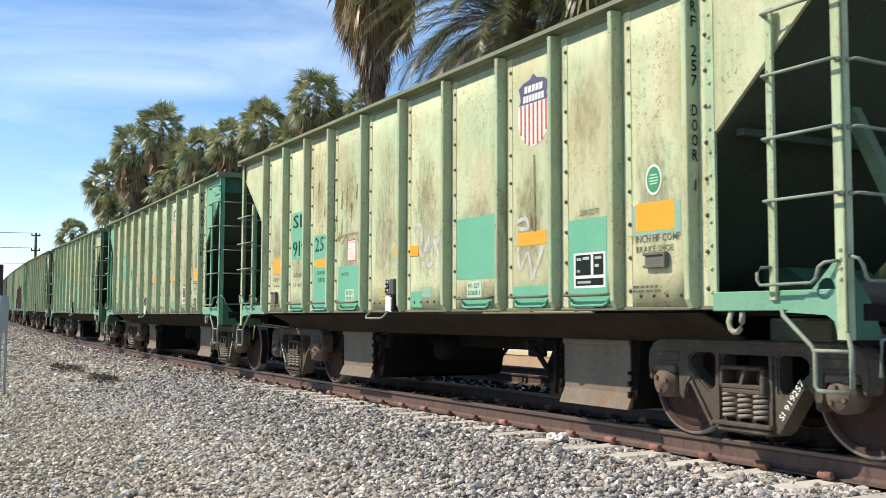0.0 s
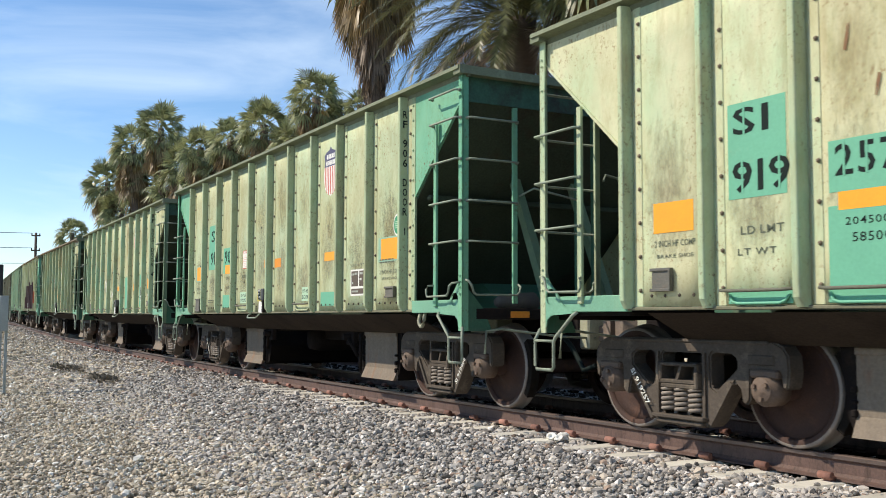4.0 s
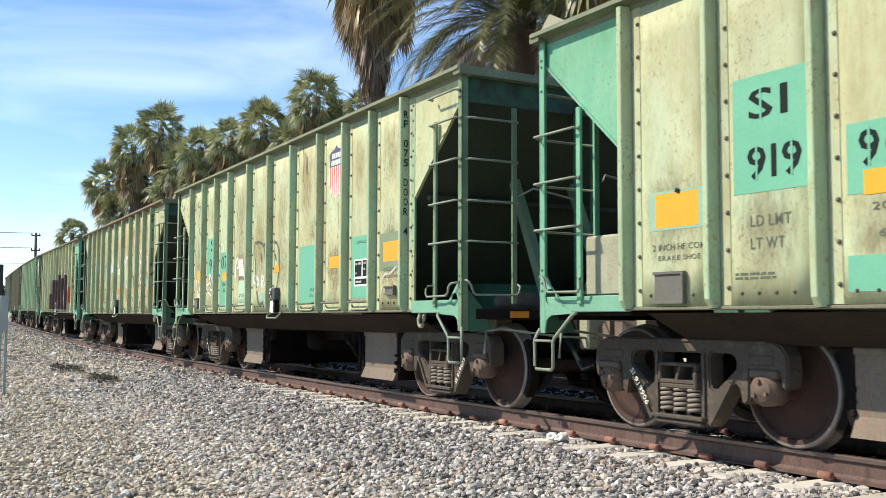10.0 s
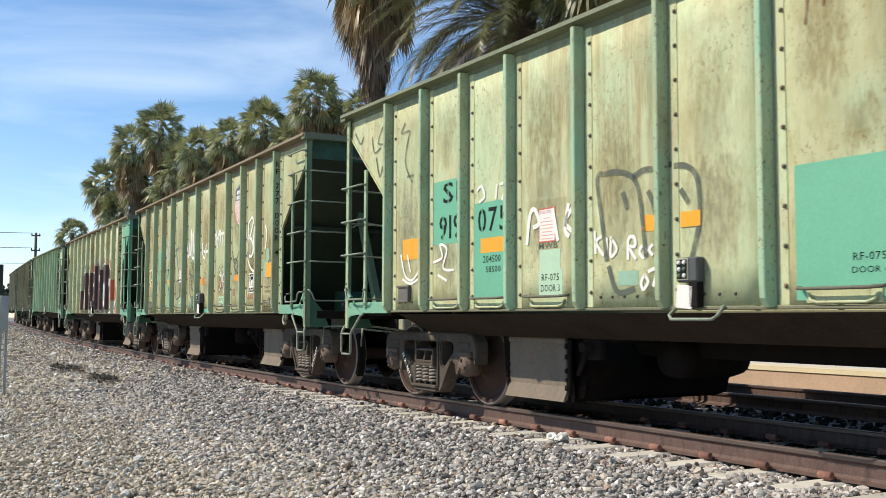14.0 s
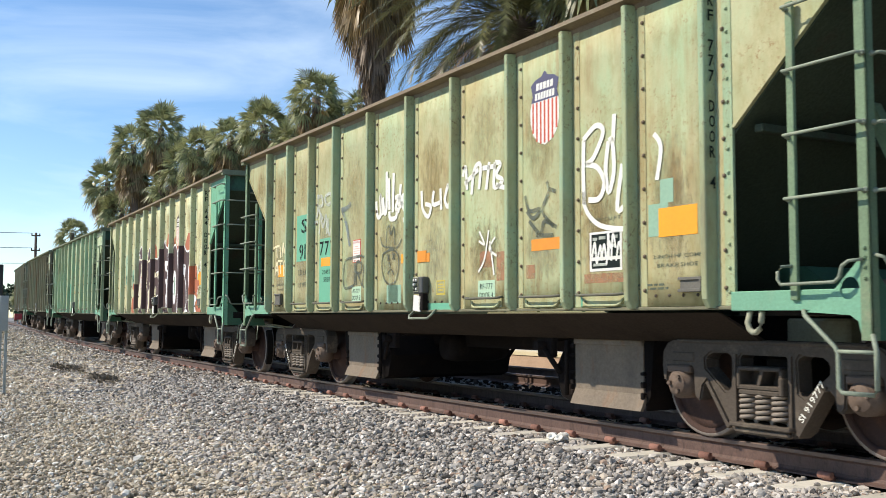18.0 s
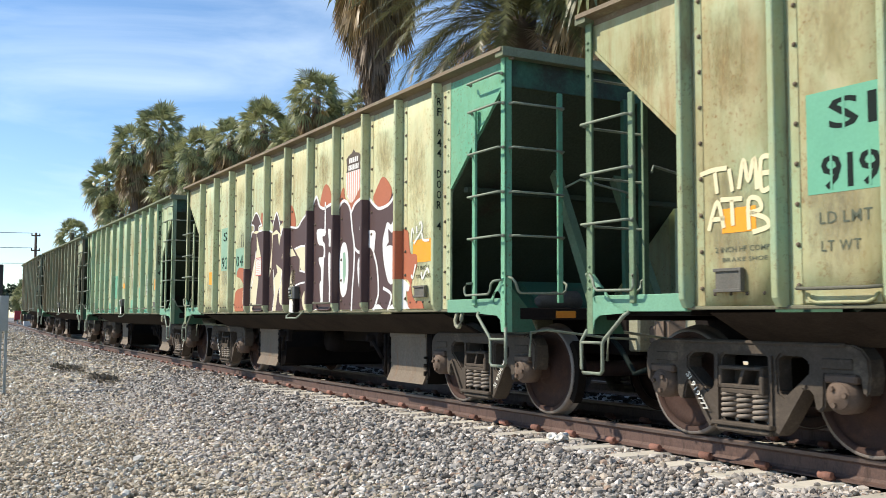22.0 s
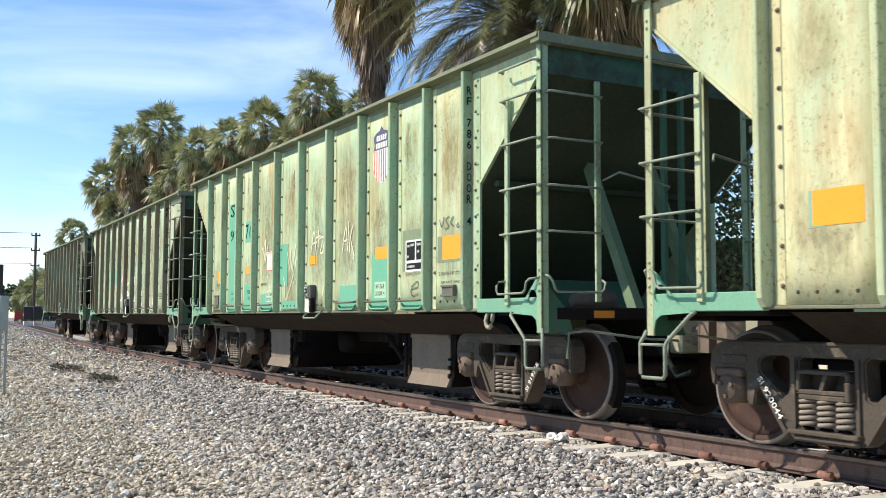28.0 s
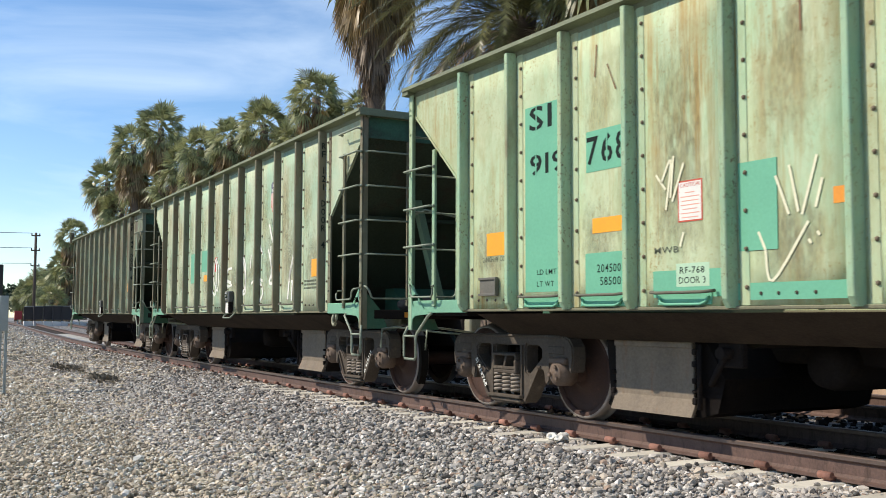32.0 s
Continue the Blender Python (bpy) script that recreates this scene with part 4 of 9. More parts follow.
def wheelset_bm(which):
    """One wheel disc (dished plate, rim and flange) or the axle, round the y axis."""
    if which == "axle":
        return lathe([(-1.06, 0.075), (-0.98, 0.075), (-0.95, 0.085), (-0.60, 0.095), (-0.2, 0.085), (0.2, 0.085), (0.60, 0.095), (0.95, 0.085), (0.98, 0.075), (1.06, 0.075)], "y", 20)
    if which == "plate":
        return lathe([(-0.835, 0.10), (-0.835, 0.135), (-0.80, 0.16), (-0.765, 0.24), (-0.765, 0.32), (-0.795, 0.388), (-0.72, 0.388), (-0.70, 0.30), (-0.70, 0.15), (-0.66, 0.13), (-0.66, 0.10)], "y", 36)
    return lathe([(-0.790, 0.385), (-0.822, 0.392), (-0.824, 0.428), (-0.822, 0.446), (-0.815, 0.455), (-0.74, 0.459), (-0.712, 0.464), (-0.700, 0.486), (-0.688, 0.489), (-0.680, 0.478), (-0.680, 0.392), (-0.70, 0.385)], "y", 48, False)


def bar2(bm, a, b, w0, w1, y0, y1):
    """A flat cast bar from a to b in the (x, z) plane, of widths w0 and w1."""
    a, b = Vector(a), Vector(b)
    d = (b - a).normalized()
    nrm = Vector((-d.y, d.x))
    poly = [a + nrm * w0 / 2, a - nrm * w0 / 2, b - nrm * w1 / 2, b + nrm * w1 / 2]
    add_prism(bm, [(q.x, q.y) for q in poly], y0, y1)


def side_frame_bm():
    """A cast truck side frame: arched top, pedestal legs round the bearings, a spring opening and two triangular windows."""
    half = [(0.0, 0.83), (0.60, 0.83), (0.96, 0.825), (1.05, 0.79), (1.105, 0.72), (1.115, 0.60), (1.095, 0.47), (1.05, 0.47), (1.03, 0.60), (0.745, 0.60), (0.735, 0.37), (0.70, 0.335), (0.66, 0.335), (0.635, 0.45), (0.585, 0.50), (0.36, 0.165), (0.30, 0.12), (0.0, 0.10)]
    outer = half + [(-x, z) for x, z in half[-2:0:-1]]
    middle = [(0.235, 0.69), (0.21, 0.715), (-0.21, 0.715), (-0.235, 0.69), (-0.235, 0.225), (-0.20, 0.195), (0.20, 0.195), (0.235, 0.225)]
    window = [(0.322, 0.69), (0.35, 0.725), (0.54, 0.72), (0.605, 0.68), (0.60, 0.60), (0.385, 0.42), (0.33, 0.45)]
    y0, y1 = -1.12, -0.95
    bm = bmesh.new()
    edges = []
    for loop in (outer, middle, window, [(-x, z) for x, z in window]):
        vs = [bm.verts.new((x, y0, z)) for x, z in loop]
        edges += [bm.edges.new((vs[k], vs[(k + 1) % len(vs)])) for k in range(len(vs))]
    bmesh.ops.triangle_fill(bm, use_beauty=True, edges=edges)
    bmesh.ops.dissolve_limit(bm, angle_limit=0.01, verts=bm.verts, edges=bm.edges)
    r = bmesh.ops.extrude_face_region(bm, geom=list(bm.faces))
    bmesh.ops.translate(bm, vec=(0, y1 - y0, 0), verts=[g for g in r["geom"] if isinstance(g, bmesh.types.BMVert)])
    bmesh.ops.recalc_face_normals(bm, faces=bm.faces)
    rims = [e for e in bm.edges if len(e.link_faces) == 2 and e.calc_face_angle(0) > 0.9]
    bmesh.ops.bevel(bm, geom=rims, offset=0.014, segments=2, affect="EDGES")
    # spring seat lip, thickened lower chord, a raised boss over each journal, a stiffening lip round the arch
    add_box(bm, -0.30, 0.30, -1.185, -0.94, 0.165, 0.20, 0.008)
    add_box(bm, -0.27, 0.27, -1.16, -0.95, 0.115, 0.165, 0.015)
    add_box(bm, -0.93, 0.93, -1.132, -0.95, 0.795, 0.828, 0.012)
    for s in (-1, 1):
        add_box(bm, s * 0.72, s * 0.98, -1.13, -0.95, 0.64, 0.72, 0.009)
        bar2(bm, (s * 0.335, 0.15), (s * 0.565, 0.49), 0.035, 0.03, -1.145, -1.0)
        bar2(bm, (s * 0.27, 0.20), (s * 0.27, 0.72), 0.03, 0.03, -1.14, -1.0)
    return bm


def coil_bm():
    """A thick coil spring."""
    bm = bmesh.new()
    pts = [(0.061 * math.cos(a), 0.061 * math.sin(a), 0.016 + 0.205 * a / (math.tau * 5)) for a in (i * math.tau / 12 for i in range(61))]
    add_tube(bm, pts, 0.0175, 6)
    return bm


def bearing_bm():
    """A roller bearing with a stepped end cap held by three bolts."""
    bm = lathe([(-1.178, 0.0005), (-1.178, 0.040), (-1.171, 0.046), (-1.171, 0.088), (-1.164, 0.094), (-1.155, 0.096), (-1.150, 0.112), (-1.13, 0.116), (-1.125, 0.126), (-0.98, 0.126), (-0.975, 0.10)], "y", 24)
    for k in range(3):
        a = k * math.tau / 3 + 0.5
        bmesh.ops.create_cone(bm, cap_ends=True, segments=6, radius1=0.021, radius2=0.019, depth=0.03, matrix=Matrix.Translation((0.066 * math.cos(a), -1.18, 0.066 * math.sin(a))) @ Matrix.Rotation(radians(90), 4, "X"))
    return bm


def side_matrix(sy):
    """Near side: as built; far side: turned half round about the vertical."""
    return Matrix.Identity(4) if sy < 0 else Matrix.Rotation(math.pi, 4, "Z")


def truck(car, x, mark):
    tr = shared("bolster", lambda: box(-0.16, 0.16, -0.93, 0.93, 0.40, 0.72, 0.03), M["underframe"], "truck", car, "cast steel four-wheel truck", Matrix.Translation((x, 0, 0)))
    for sy in (-1, 1):
        m = side_matrix(sy)
        shared("side_frame", side_frame_bm, M["truck"], "side_frame", tr, "dusty grey cast side frame", m)
        shared("bolster_end", lambda: bolster_end_bm(), M["truck"], "bolster_end", tr, "", m)
        for dx in (-0.158, 0.0, 0.158):
            shared("spring", coil_bm, M["spring"], "spring", tr, "", m @ Matrix.Translation((dx, -1.10, 0.20)))
        for wx in (-0.889, 0.889):
            shared("adapter", lambda: box(-0.135, 0.135, -1.15, -0.96, 0.545, 0.61, 0.014), M["bearing"], "bearing_adapter", tr, "", m @ Matrix.Translation((wx, 0, 0)))
            shared("brake_shoe", lambda: brake_shoe_bm(), M["underframe"], "brake_shoe", tr, "", m @ Matrix.Translation((wx, 0, 0)))
    for sx in (-1, 1):
        shared("brake_beam", lambda: box(-0.03, 0.03, -0.78, 0.78, 0.33, 0.41, 0.01), M["underframe"], "brake_beam", tr, "", Matrix.Translation((sx * 0.34, 0, 0)))
    # white reporting marks along the slanted arm of the frame
    me = text_mesh(mark, 1.0, M["tag_white"], 0.006)
    wide = max(v.co.x for v in me.vertices)
    m = Matrix.Translation((0.385, -1.149, 0.24)) @ Matrix.Rotation(radians(-55), 4, "Y") if x > 0 else Matrix.Translation((-0.60, -1.149, 0.545)) @ Matrix.Rotation(radians(55), 4, "Y")
    part("reporting_mark", me, None, tr, "white stencil along the slanted arm", m @ Matrix.Diagonal((0.36 / wide, 1, 0.068, 1)))
    sets = []
    for wx in (-0.889, 0.889):
        ax = part("wheelset", wheelset_mesh(), None, tr, "axle with two rusty wheels and bright worn rims", Matrix.Translation((wx, 0, WHEEL_R)))
        sets.append(ax)
    return tr, sets


def wheelset_mesh():
    """Axle, wheel plates, rims and bearing caps as one turning mesh."""
    if "wheelset_mesh" not in CACHE:
        bm = bmesh.new()
        me = bpy.data.meshes.new("wheelset")
        for m in (M["wheel_face"], M["wheel_rim"], M["bearing"]):
            me.materials.append(m)
        pieces = [(wheelset_bm("axle"), 0, -1)]
        for sy in (-1, 1):
            pieces += [(wheelset_bm("plate"), 0, sy), (wheelset_bm("rim"), 1, sy), (bearing_bm(), 2, sy)]
        for piece, slot, sy in pieces:
            bmesh.ops.transform(piece, matrix=side_matrix(sy), verts=piece.verts)
            for q in piece.faces:
                q.material_index = slot
            tmp = bpy.data.meshes.new("piece")
            piece.to_mesh(tmp)
            piece.free()
            k = len(bm.faces)
            bm.from_mesh(tmp)
            bm.faces.ensure_lookup_table()
            for q in bm.faces[k:]:
                near = min(math.hypot(v.co.x, v.co.z) for v in q.verts)
                q.material_index = 0 if slot == 1 and near < 0.42 else slot
            bpy.data.meshes.remove(tmp)
        bm.to_mesh(me)
        bm.free()
        CACHE["wheelset_mesh"] = me
    return CACHE["wheelset_mesh"]


def bolster_end_bm():
    """The open cast end of the bolster in the frame window: a rectangular rim with a web between two cells, on the spring cap."""
    bm = bmesh.new()
    add_box(bm, -0.225, 0.225, -1.17, -0.95, 0.60, 0.63, 0.008)
    add_box(bm, -0.225, 0.225, -1.17, -0.95, 0.455, 0.49, 0.008)
    for x in (-0.225, 0.19):
        add_box(bm, x, x + 0.035, -1.17, -0.95, 0.46, 0.63, 0.008)
    add_prism(bm, [(-0.03, 0.48), (0.0, 0.48), (0.05, 0.61), (0.02, 0.61)], -1.165, -0.95)
    add_box(bm, -0.22, 0.22, -1.02, -0.9, 0.46, 0.62)
    add_box(bm, -0.20, 0.20, -1.175, -0.96, 0.415, 0.455, 0.01)
    add_box(bm, 0.20, 0.245, -1.19, -1.08, 0.42, 0.56, 0.01)
    return bm


def brake_shoe_bm():
    """A curved brake shoe against the tread."""
    angles = [radians(-35 + 70 * k / 6) for k in range(7)]
    pts = [(0.475 * math.cos(a), WHEEL_R + 0.475 * math.sin(a)) for a in angles]
    pts += [(0.545 * math.cos(a), WHEEL_R + 0.545 * math.sin(a)) for a in reversed(angles)]
    return prism(pts, -0.82, -0.72)


TEXTS = {}


def text_mesh(body, size, material, bold=0.0, align="LEFT"):
    """Flat lettering as a mesh that stands upright in the xz plane and reads from -y."""
    key = (body, size, material.name, bold, align)
    if key not in TEXTS:
        cu = bpy.data.curves.new("lettering", "FONT")
        cu.body, cu.size, cu.extrude, cu.offset, cu.align_x = body, size, 0.0008, bold, align
        cu.resolution_u = 2
        ob = bpy.data.objects.new("lettering", cu)
        scene.collection.objects.link(ob)
        bpy.context.view_layer.update()
        me = bpy.data.meshes.new_from_object(ob.evaluated_get(bpy.context.evaluated_depsgraph_get()))
        bpy.data.objects.remove(ob)
        me.transform(Matrix.Rotation(radians(90), 4, "X"))
        me.materials.clear()
        me.materials.append(material)
        TEXTS[key] = me
    return TEXTS[key]


def text(car, body, x, z, height, material, width=None, name="stencil", depth=0.0075, label="", upright=False):
    """Lettering of a cap height at (x, z) on the near side, letter by letter; width squeezes or stretches it."""
    size, depth = height / 0.70, depth * 0.4
    bold = 0.012 if height > 0.12 else 0.004
    run, at, first = [], 0.0, None
    for ch in body:
        if ch == " ":
            at += 0.30
            continue
        me = text_mesh(ch, 1.0, material, bold)
        xs = [v.co.x for v in me.vertices]
        run.append((ch, me, at - min(xs), at + (max(xs) - min(xs)) / 2))
        at += max(xs) - min(xs) + 0.12
    sx = size if width is None else width / (at - 0.12)
    for ch, me, shift, mid in run:
        m = Matrix.Translation((x + shift * sx, -YS - depth, z)) @ Matrix.Diagonal((sx, size, size, 1))
        ob = part(name, me, None, car, label, m)
        first = first or ob
        if height > 0.14 and ch not in "1I7":
            cx = x + mid * sx
            part("stencil_bridge", box(cx - 0.009, cx + 0.009, -YS - depth - 0.0015, -YS, z - 0.01, z + height + 0.01), M["patch_mint"], ob).matrix_parent_inverse = m.inverted()
    return first


def rect(car, x0, x1, z0, z1, material, name="painted_patch", depth=0.004, label=""):
    """A painted or stuck rectangle on the near side; the yellow notice is an outline with lines of small print."""
    if material is M["yellow_plate"]:
        w, h = x1 - x0, z1 - z0
        ob = rect(car, x0, x1, z0, z0 + 0.018, M["tag_yellow_print"], "notice", depth, label)
        for a, b, c, d in ((0, 1, 0.92, 1), (0, 0.07, 0.08, 0.92), (0.93, 1, 0.08, 0.92), (0.2, 0.8, 0.68, 0.77), (0.15, 0.85, 0.48, 0.57), (0.25, 0.75, 0.28, 0.37)):
            rect(car, x0 + a * w, x0 + b * w, z0 + c * h, z0 + d * h, M["tag_yellow_print"], "letter_bar", depth).parent = ob
        return ob
    b = box(min(x0, x1), max(x0, x1), -YS - depth * 0.4, -YS + 0.006, min(z0, z1), max(z0, z1), 0.0)
    return part(name, b, material, car, label)


def plate(car, pts, material, name, depth=0.004, label=""):
    """A flat painted outline on the near side from (x, z) points, ending at the sill; sprayed blobs get rounded."""
    if material.name in ("mural_rust_paint", "mural_cream_paint", "mural_white_paint") and len(pts) > 3:
        loop = smooth_line([pts[-1], *pts, pts[0], pts[1]], 4)
        pts = [(q.x, q.y) for q in loop[4:-5]]
    pts = [(x, max(z, Z0 + 0.012)) for x, z in pts]
    return part(name, prism(pts, -YS - depth * 0.4, -YS + 0.006), material, car, label)


def stroke(bm, pts, width, depth):
    """A hand-drawn line on the near side."""
    pts = [Vector(q) for q in pts]
    left, right = [], []
    for i, q in enumerate(pts):
        d = pts[min(i + 1, len(pts) - 1)] - pts[max(i - 1, 0)]
        d = d.normalized() if d.length else Vector((1, 0))
        nrm = Vector((-d.y, d.x)) * width / 2
        left.append(bm.verts.new((q.x + nrm.x, -YS - depth, q.y + nrm.y)))
        right.append(bm.verts.new((q.x - nrm.x, -YS - depth, q.y - nrm.y)))
    for i in range(len(pts) - 1):
        bm.faces.new((left[i], right[i], right[i + 1], left[i + 1]))


def smooth_line(pts, k=5):
    """A Catmull-Rom curve through the points."""
    pts = [Vector(q) for q in pts]
    out = []
    for i in range(len(pts) - 1):
        p0, p1, p2, p3 = pts[max(i - 1, 0)], pts[i], pts[i + 1], pts[min(i + 2, len(pts) - 1)]
        for j in range(k):
            t = j / k
            out.append(0.5 * ((2 * p1) + (p2 - p0) * t + (2 * p0 - 5 * p1 + 4 * p2 - p3) * t * t + (3 * p1 - p0 - 3 * p2 + p3) * t ** 3))
    out.append(pts[-1])
    return out


def scrawl(car, lines, material, width, name="graffiti", depth=0.009, label=""):
    """Spray-can lines on the near side; each line is a run of (x, z) points."""
    for ln in lines:
        bm = bmesh.new()
        stroke(bm, smooth_line(ln), width, depth * 0.4)
        part(name, bm, material, car, label)


def end_ladder(car, sx, paint, stile_paint):
    """Corner ladders, grab irons, gusset, sill step and end frame at one end of the car (sx = 1: front)."""
    for sy in (-1, 1):
        mir = Matrix.Diagonal((sx, -sy, 1, 1))
        flip = sx * -sy < 0

        def sub(key, make, material, name, parent, label=""):
            k2 = (key, flip, sx, sy)

            def mk():
                bm = make()
                bmesh.ops.transform(bm, matrix=mir, verts=bm.verts)
                if flip:
                    bmesh.ops.reverse_faces(bm, faces=bm.faces)
                return bm
            return shared(k2, mk, material, name, parent, label)

        post = sub("corner_post", lambda: corner_post_bm(), stile_paint, "corner_post", car, "angle-steel corner post")
        lad = sub("ladder_stile", lambda: box(5.44, 5.50, -1.645, -1.615, 1.12, 3.16 if sx > 0 else 2.86, 0.004), stile_paint, "side_ladder", car, "ladder stile with steel rungs")
        lad2 = sub("end_stile", lambda: box(6.03, 6.06, -1.00, -0.94, 1.15, 3.28, 0.004), stile_paint, "end_ladder", car, "end ladder stile with steel rungs")
        zs = (1.80, 2.23, 2.67, 3.11) if sx > 0 else (1.80, 2.23, 2.67)
        for z in zs:
            sub(("rung", z), lambda: trans(rung_bm(0.60, "x"), 5.45, -1.645, z), M["rung"], "rung", lad)
        sub("end_loop", lambda: tube([(6.06, -1.60, 1.40), (6.12, -1.59, 1.38), (6.13, -1.56, 1.34), (6.13, -1.53, 1.26), (6.13, -1.50, 1.24), (6.13, -1.00, 1.24), (6.13, -0.96, 1.27), (6.13, -0.95, 1.33), (6.07, -0.95, 1.36)], 0.0125, 6), M["rung"], "grab_iron", car)
        for z in (1.80, 2.23, 2.67, 3.11):
            sub(("end_rung", z), lambda: trans(rung_bm(0.62, "y"), 6.06, -1.58, z), M["rung"], "rung", lad2)
        if sx > 0:
            sub("top_grab", lambda: trans(rung_bm(0.60, "x"), 5.43, -1.645, 3.41), M["rung"], "grab_iron", car)
        # open loop below the lowest rung
        sub("loop", lambda: tube([(5.46, -1.645, 1.35), (5.41, -1.69, 1.345), (5.385, -1.70, 1.31), (5.385, -1.70, 1.26), (5.41, -1.70, 1.225), (5.84, -1.70, 1.23), (5.88, -1.70, 1.26), (5.90, -1.70, 1.33), (5.94, -1.69, 1.36), (6.01, -1.64, 1.37)], 0.0125, 6), M["rung"], "grab_iron", car)
        sub("sill_plate", lambda: box(4.88, 6.0, -1.62, -1.56, 1.05, 1.19, 0.006), paint, "end_sill", car, "green side sill end")
        sub("gusset", lambda: gusset_bm(), paint, "corner_gusset", car, "green corner gusset with a round hole")
        st = sub("step_bars", lambda: step_bm(), M["rung"], "sill_step", car, "bent steel boarding step")
        sub("under_plate", lambda: prism([(-1.615, 1.38), (-1.36, 1.10), (-1.25, 0.86), (-1.615, 0.86)], 6.02, 6.035, "x"), M["shaded_green"], "end_plate", car)
    # things across the end
    def across(key, make, material, name, parent, label=""):
        def mk():
            bm = make()
            if sx < 0:
                bmesh.ops.transform(bm, matrix=Matrix.Diagonal((-1, 1, 1, 1)), verts=bm.verts)
                bmesh.ops.reverse_faces(bm, faces=bm.faces)
            return bm
        return shared((key, sx), mk, material, name, parent, label)

    across("end_chord", lambda: prism([(-1.70, 3.57), (-1.70, 3.66), (1.70, 3.66), (1.70, 3.57)], 5.98, 6.12, "x"), M["chord"], "end_chord", car)
    across("end_reflector", lambda: box(6.035, 6.05, -1.02, -0.78, 1.0, 1.07, 0.004), M["old_orange"], "reflector", car, "worn orange reflector plate")
    across("end_sheet", lambda: box(5.99, 6.01, -1.57, 1.57, 3.30, 3.57), M["end_sheet"], "end_sheet", car, "green end sheet, its colour darkened for shade")
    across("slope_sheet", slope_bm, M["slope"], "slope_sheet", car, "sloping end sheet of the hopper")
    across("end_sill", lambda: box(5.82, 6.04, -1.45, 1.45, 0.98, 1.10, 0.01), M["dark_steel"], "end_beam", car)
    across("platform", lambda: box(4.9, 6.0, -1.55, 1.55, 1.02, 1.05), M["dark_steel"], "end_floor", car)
    for k, y in enumerate((-0.42, 0.42)):
        across(("brace", k), lambda: brace_bm(y), M["brace"], "diagonal_brace", car, "diagonal strut under the slope sheet")
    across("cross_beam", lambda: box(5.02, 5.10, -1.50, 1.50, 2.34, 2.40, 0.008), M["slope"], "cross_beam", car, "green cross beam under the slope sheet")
    across("hood", lambda: prism([(4.35, 1.05), (5.0, 1.05), (5.0, 1.16), (4.6, 1.42), (4.35, 1.42)], -0.5, 0.5), M["shaded_green"], "hopper_hood", car, "green sloping hood over the centre sill")
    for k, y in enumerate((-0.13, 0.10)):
        across(("mid_post", k), lambda: box(5.98, 6.04, y, y + 0.05, 1.1, 3.32, 0.004), M["shaded_green"], "end_post", car)
    across("coupler", coupler_bm, M["coupler"], "coupler", car, "rusty knuckle coupler")
    across("hose", lambda: tube([(6.0, -0.35, 0.85), (6.25, -0.38, 0.7), (6.45, -0.36, 0.45), (6.62, -0.33, 0.50)], 0.028, 8), M["black"], "air_hose", car, "black rubber air hose")
    across("lever", lambda: tube([(6.10, -1.38, 0.62), (6.10, -1.36, 0.86), (6.14, -1.2, 0.88), (6.2, -0.5, 0.80), (6.35, -0.12, 0.78)], 0.014, 6), M["rung"], "uncoupling_lever", car)
    across("sill", lambda: box(5.2, 6.35, -0.22, 0.22, 0.66, 1.02, 0.02), M["pale_steel"], "draft_sill", car)
    across("handhold", lambda: tube([(6.03, -0.90, 2.32), (6.14, -0.78, 2.40), (6.14, -0.15, 2.30), (6.04, -0.10, 2.27)], 0.012, 6), M["rung"], "grab_iron", car)


def slope_bm():
    """The end slope sheet: full width above the sill, drawn in below it."""
    bm = prism([(6.0, 3.34), (6.0, 3.31), (3.42, 1.04), (3.38, 1.06)], -1.57, 1.57)
    add_prism(bm, [(3.44, 1.10), (3.44, 1.06), (2.9, 0.58), (2.86, 0.60)], -0.92, 0.92)
    return bm


def trans(bm, x, y, z):
    bmesh.ops.transform(bm, matrix=Matrix.Translation((x, y, z)), verts=bm.verts)
    return bm


def corner_post_bm():
    bm = box(5.98, 6.06, -1.635, -1.615, 0.86, 3.58, 0.003)
    add_box(bm, 6.045, 6.06, -1.635, -1.555, 0.86, 3.58, 0.003)
    for z in (1.25, 1.32, 1.38, 1.44, 1.8, 2.23, 2.67, 3.11, 3.34, 3.4):
        bmesh.ops.create_icosphere(bm, subdivisions=1, radius=0.015, matrix=Matrix.Translation((6.02, -1.638, z)))
    return bm


def gusset_bm():
    """A triangular plate with a round opening and a hooked lower edge."""
    bm = bmesh.new()
    outer = [(5.56, 1.04), (5.70, 1.10), (6.00, 1.40), (6.06, 1.40), (6.06, 0.86), (5.99, 0.86), (5.96, 0.98), (5.90, 1.02)]
    c, r = Vector((5.90, 1.19)), 0.075
    hole = [c + r * Vector((math.cos(k * math.tau / 12), math.sin(k * math.tau / 12))) for k in range(12)]
    for y in (-1.632, -1.618):
        vs = [bm.verts.new((x, y, z)) for x, z in outer]
        hs = [bm.verts.new((q.x, y, q.y)) for q in hole]
        es = [bm.edges.new((vs[i], vs[(i + 1) % len(vs)])) for i in range(len(vs))] + [bm.edges.new((hs[i], hs[(i + 1) % 12])) for i in range(12)]
        bmesh.ops.triangle_fill(bm, use_beauty=True, edges=es)
    bm.normal_update()
    return bm


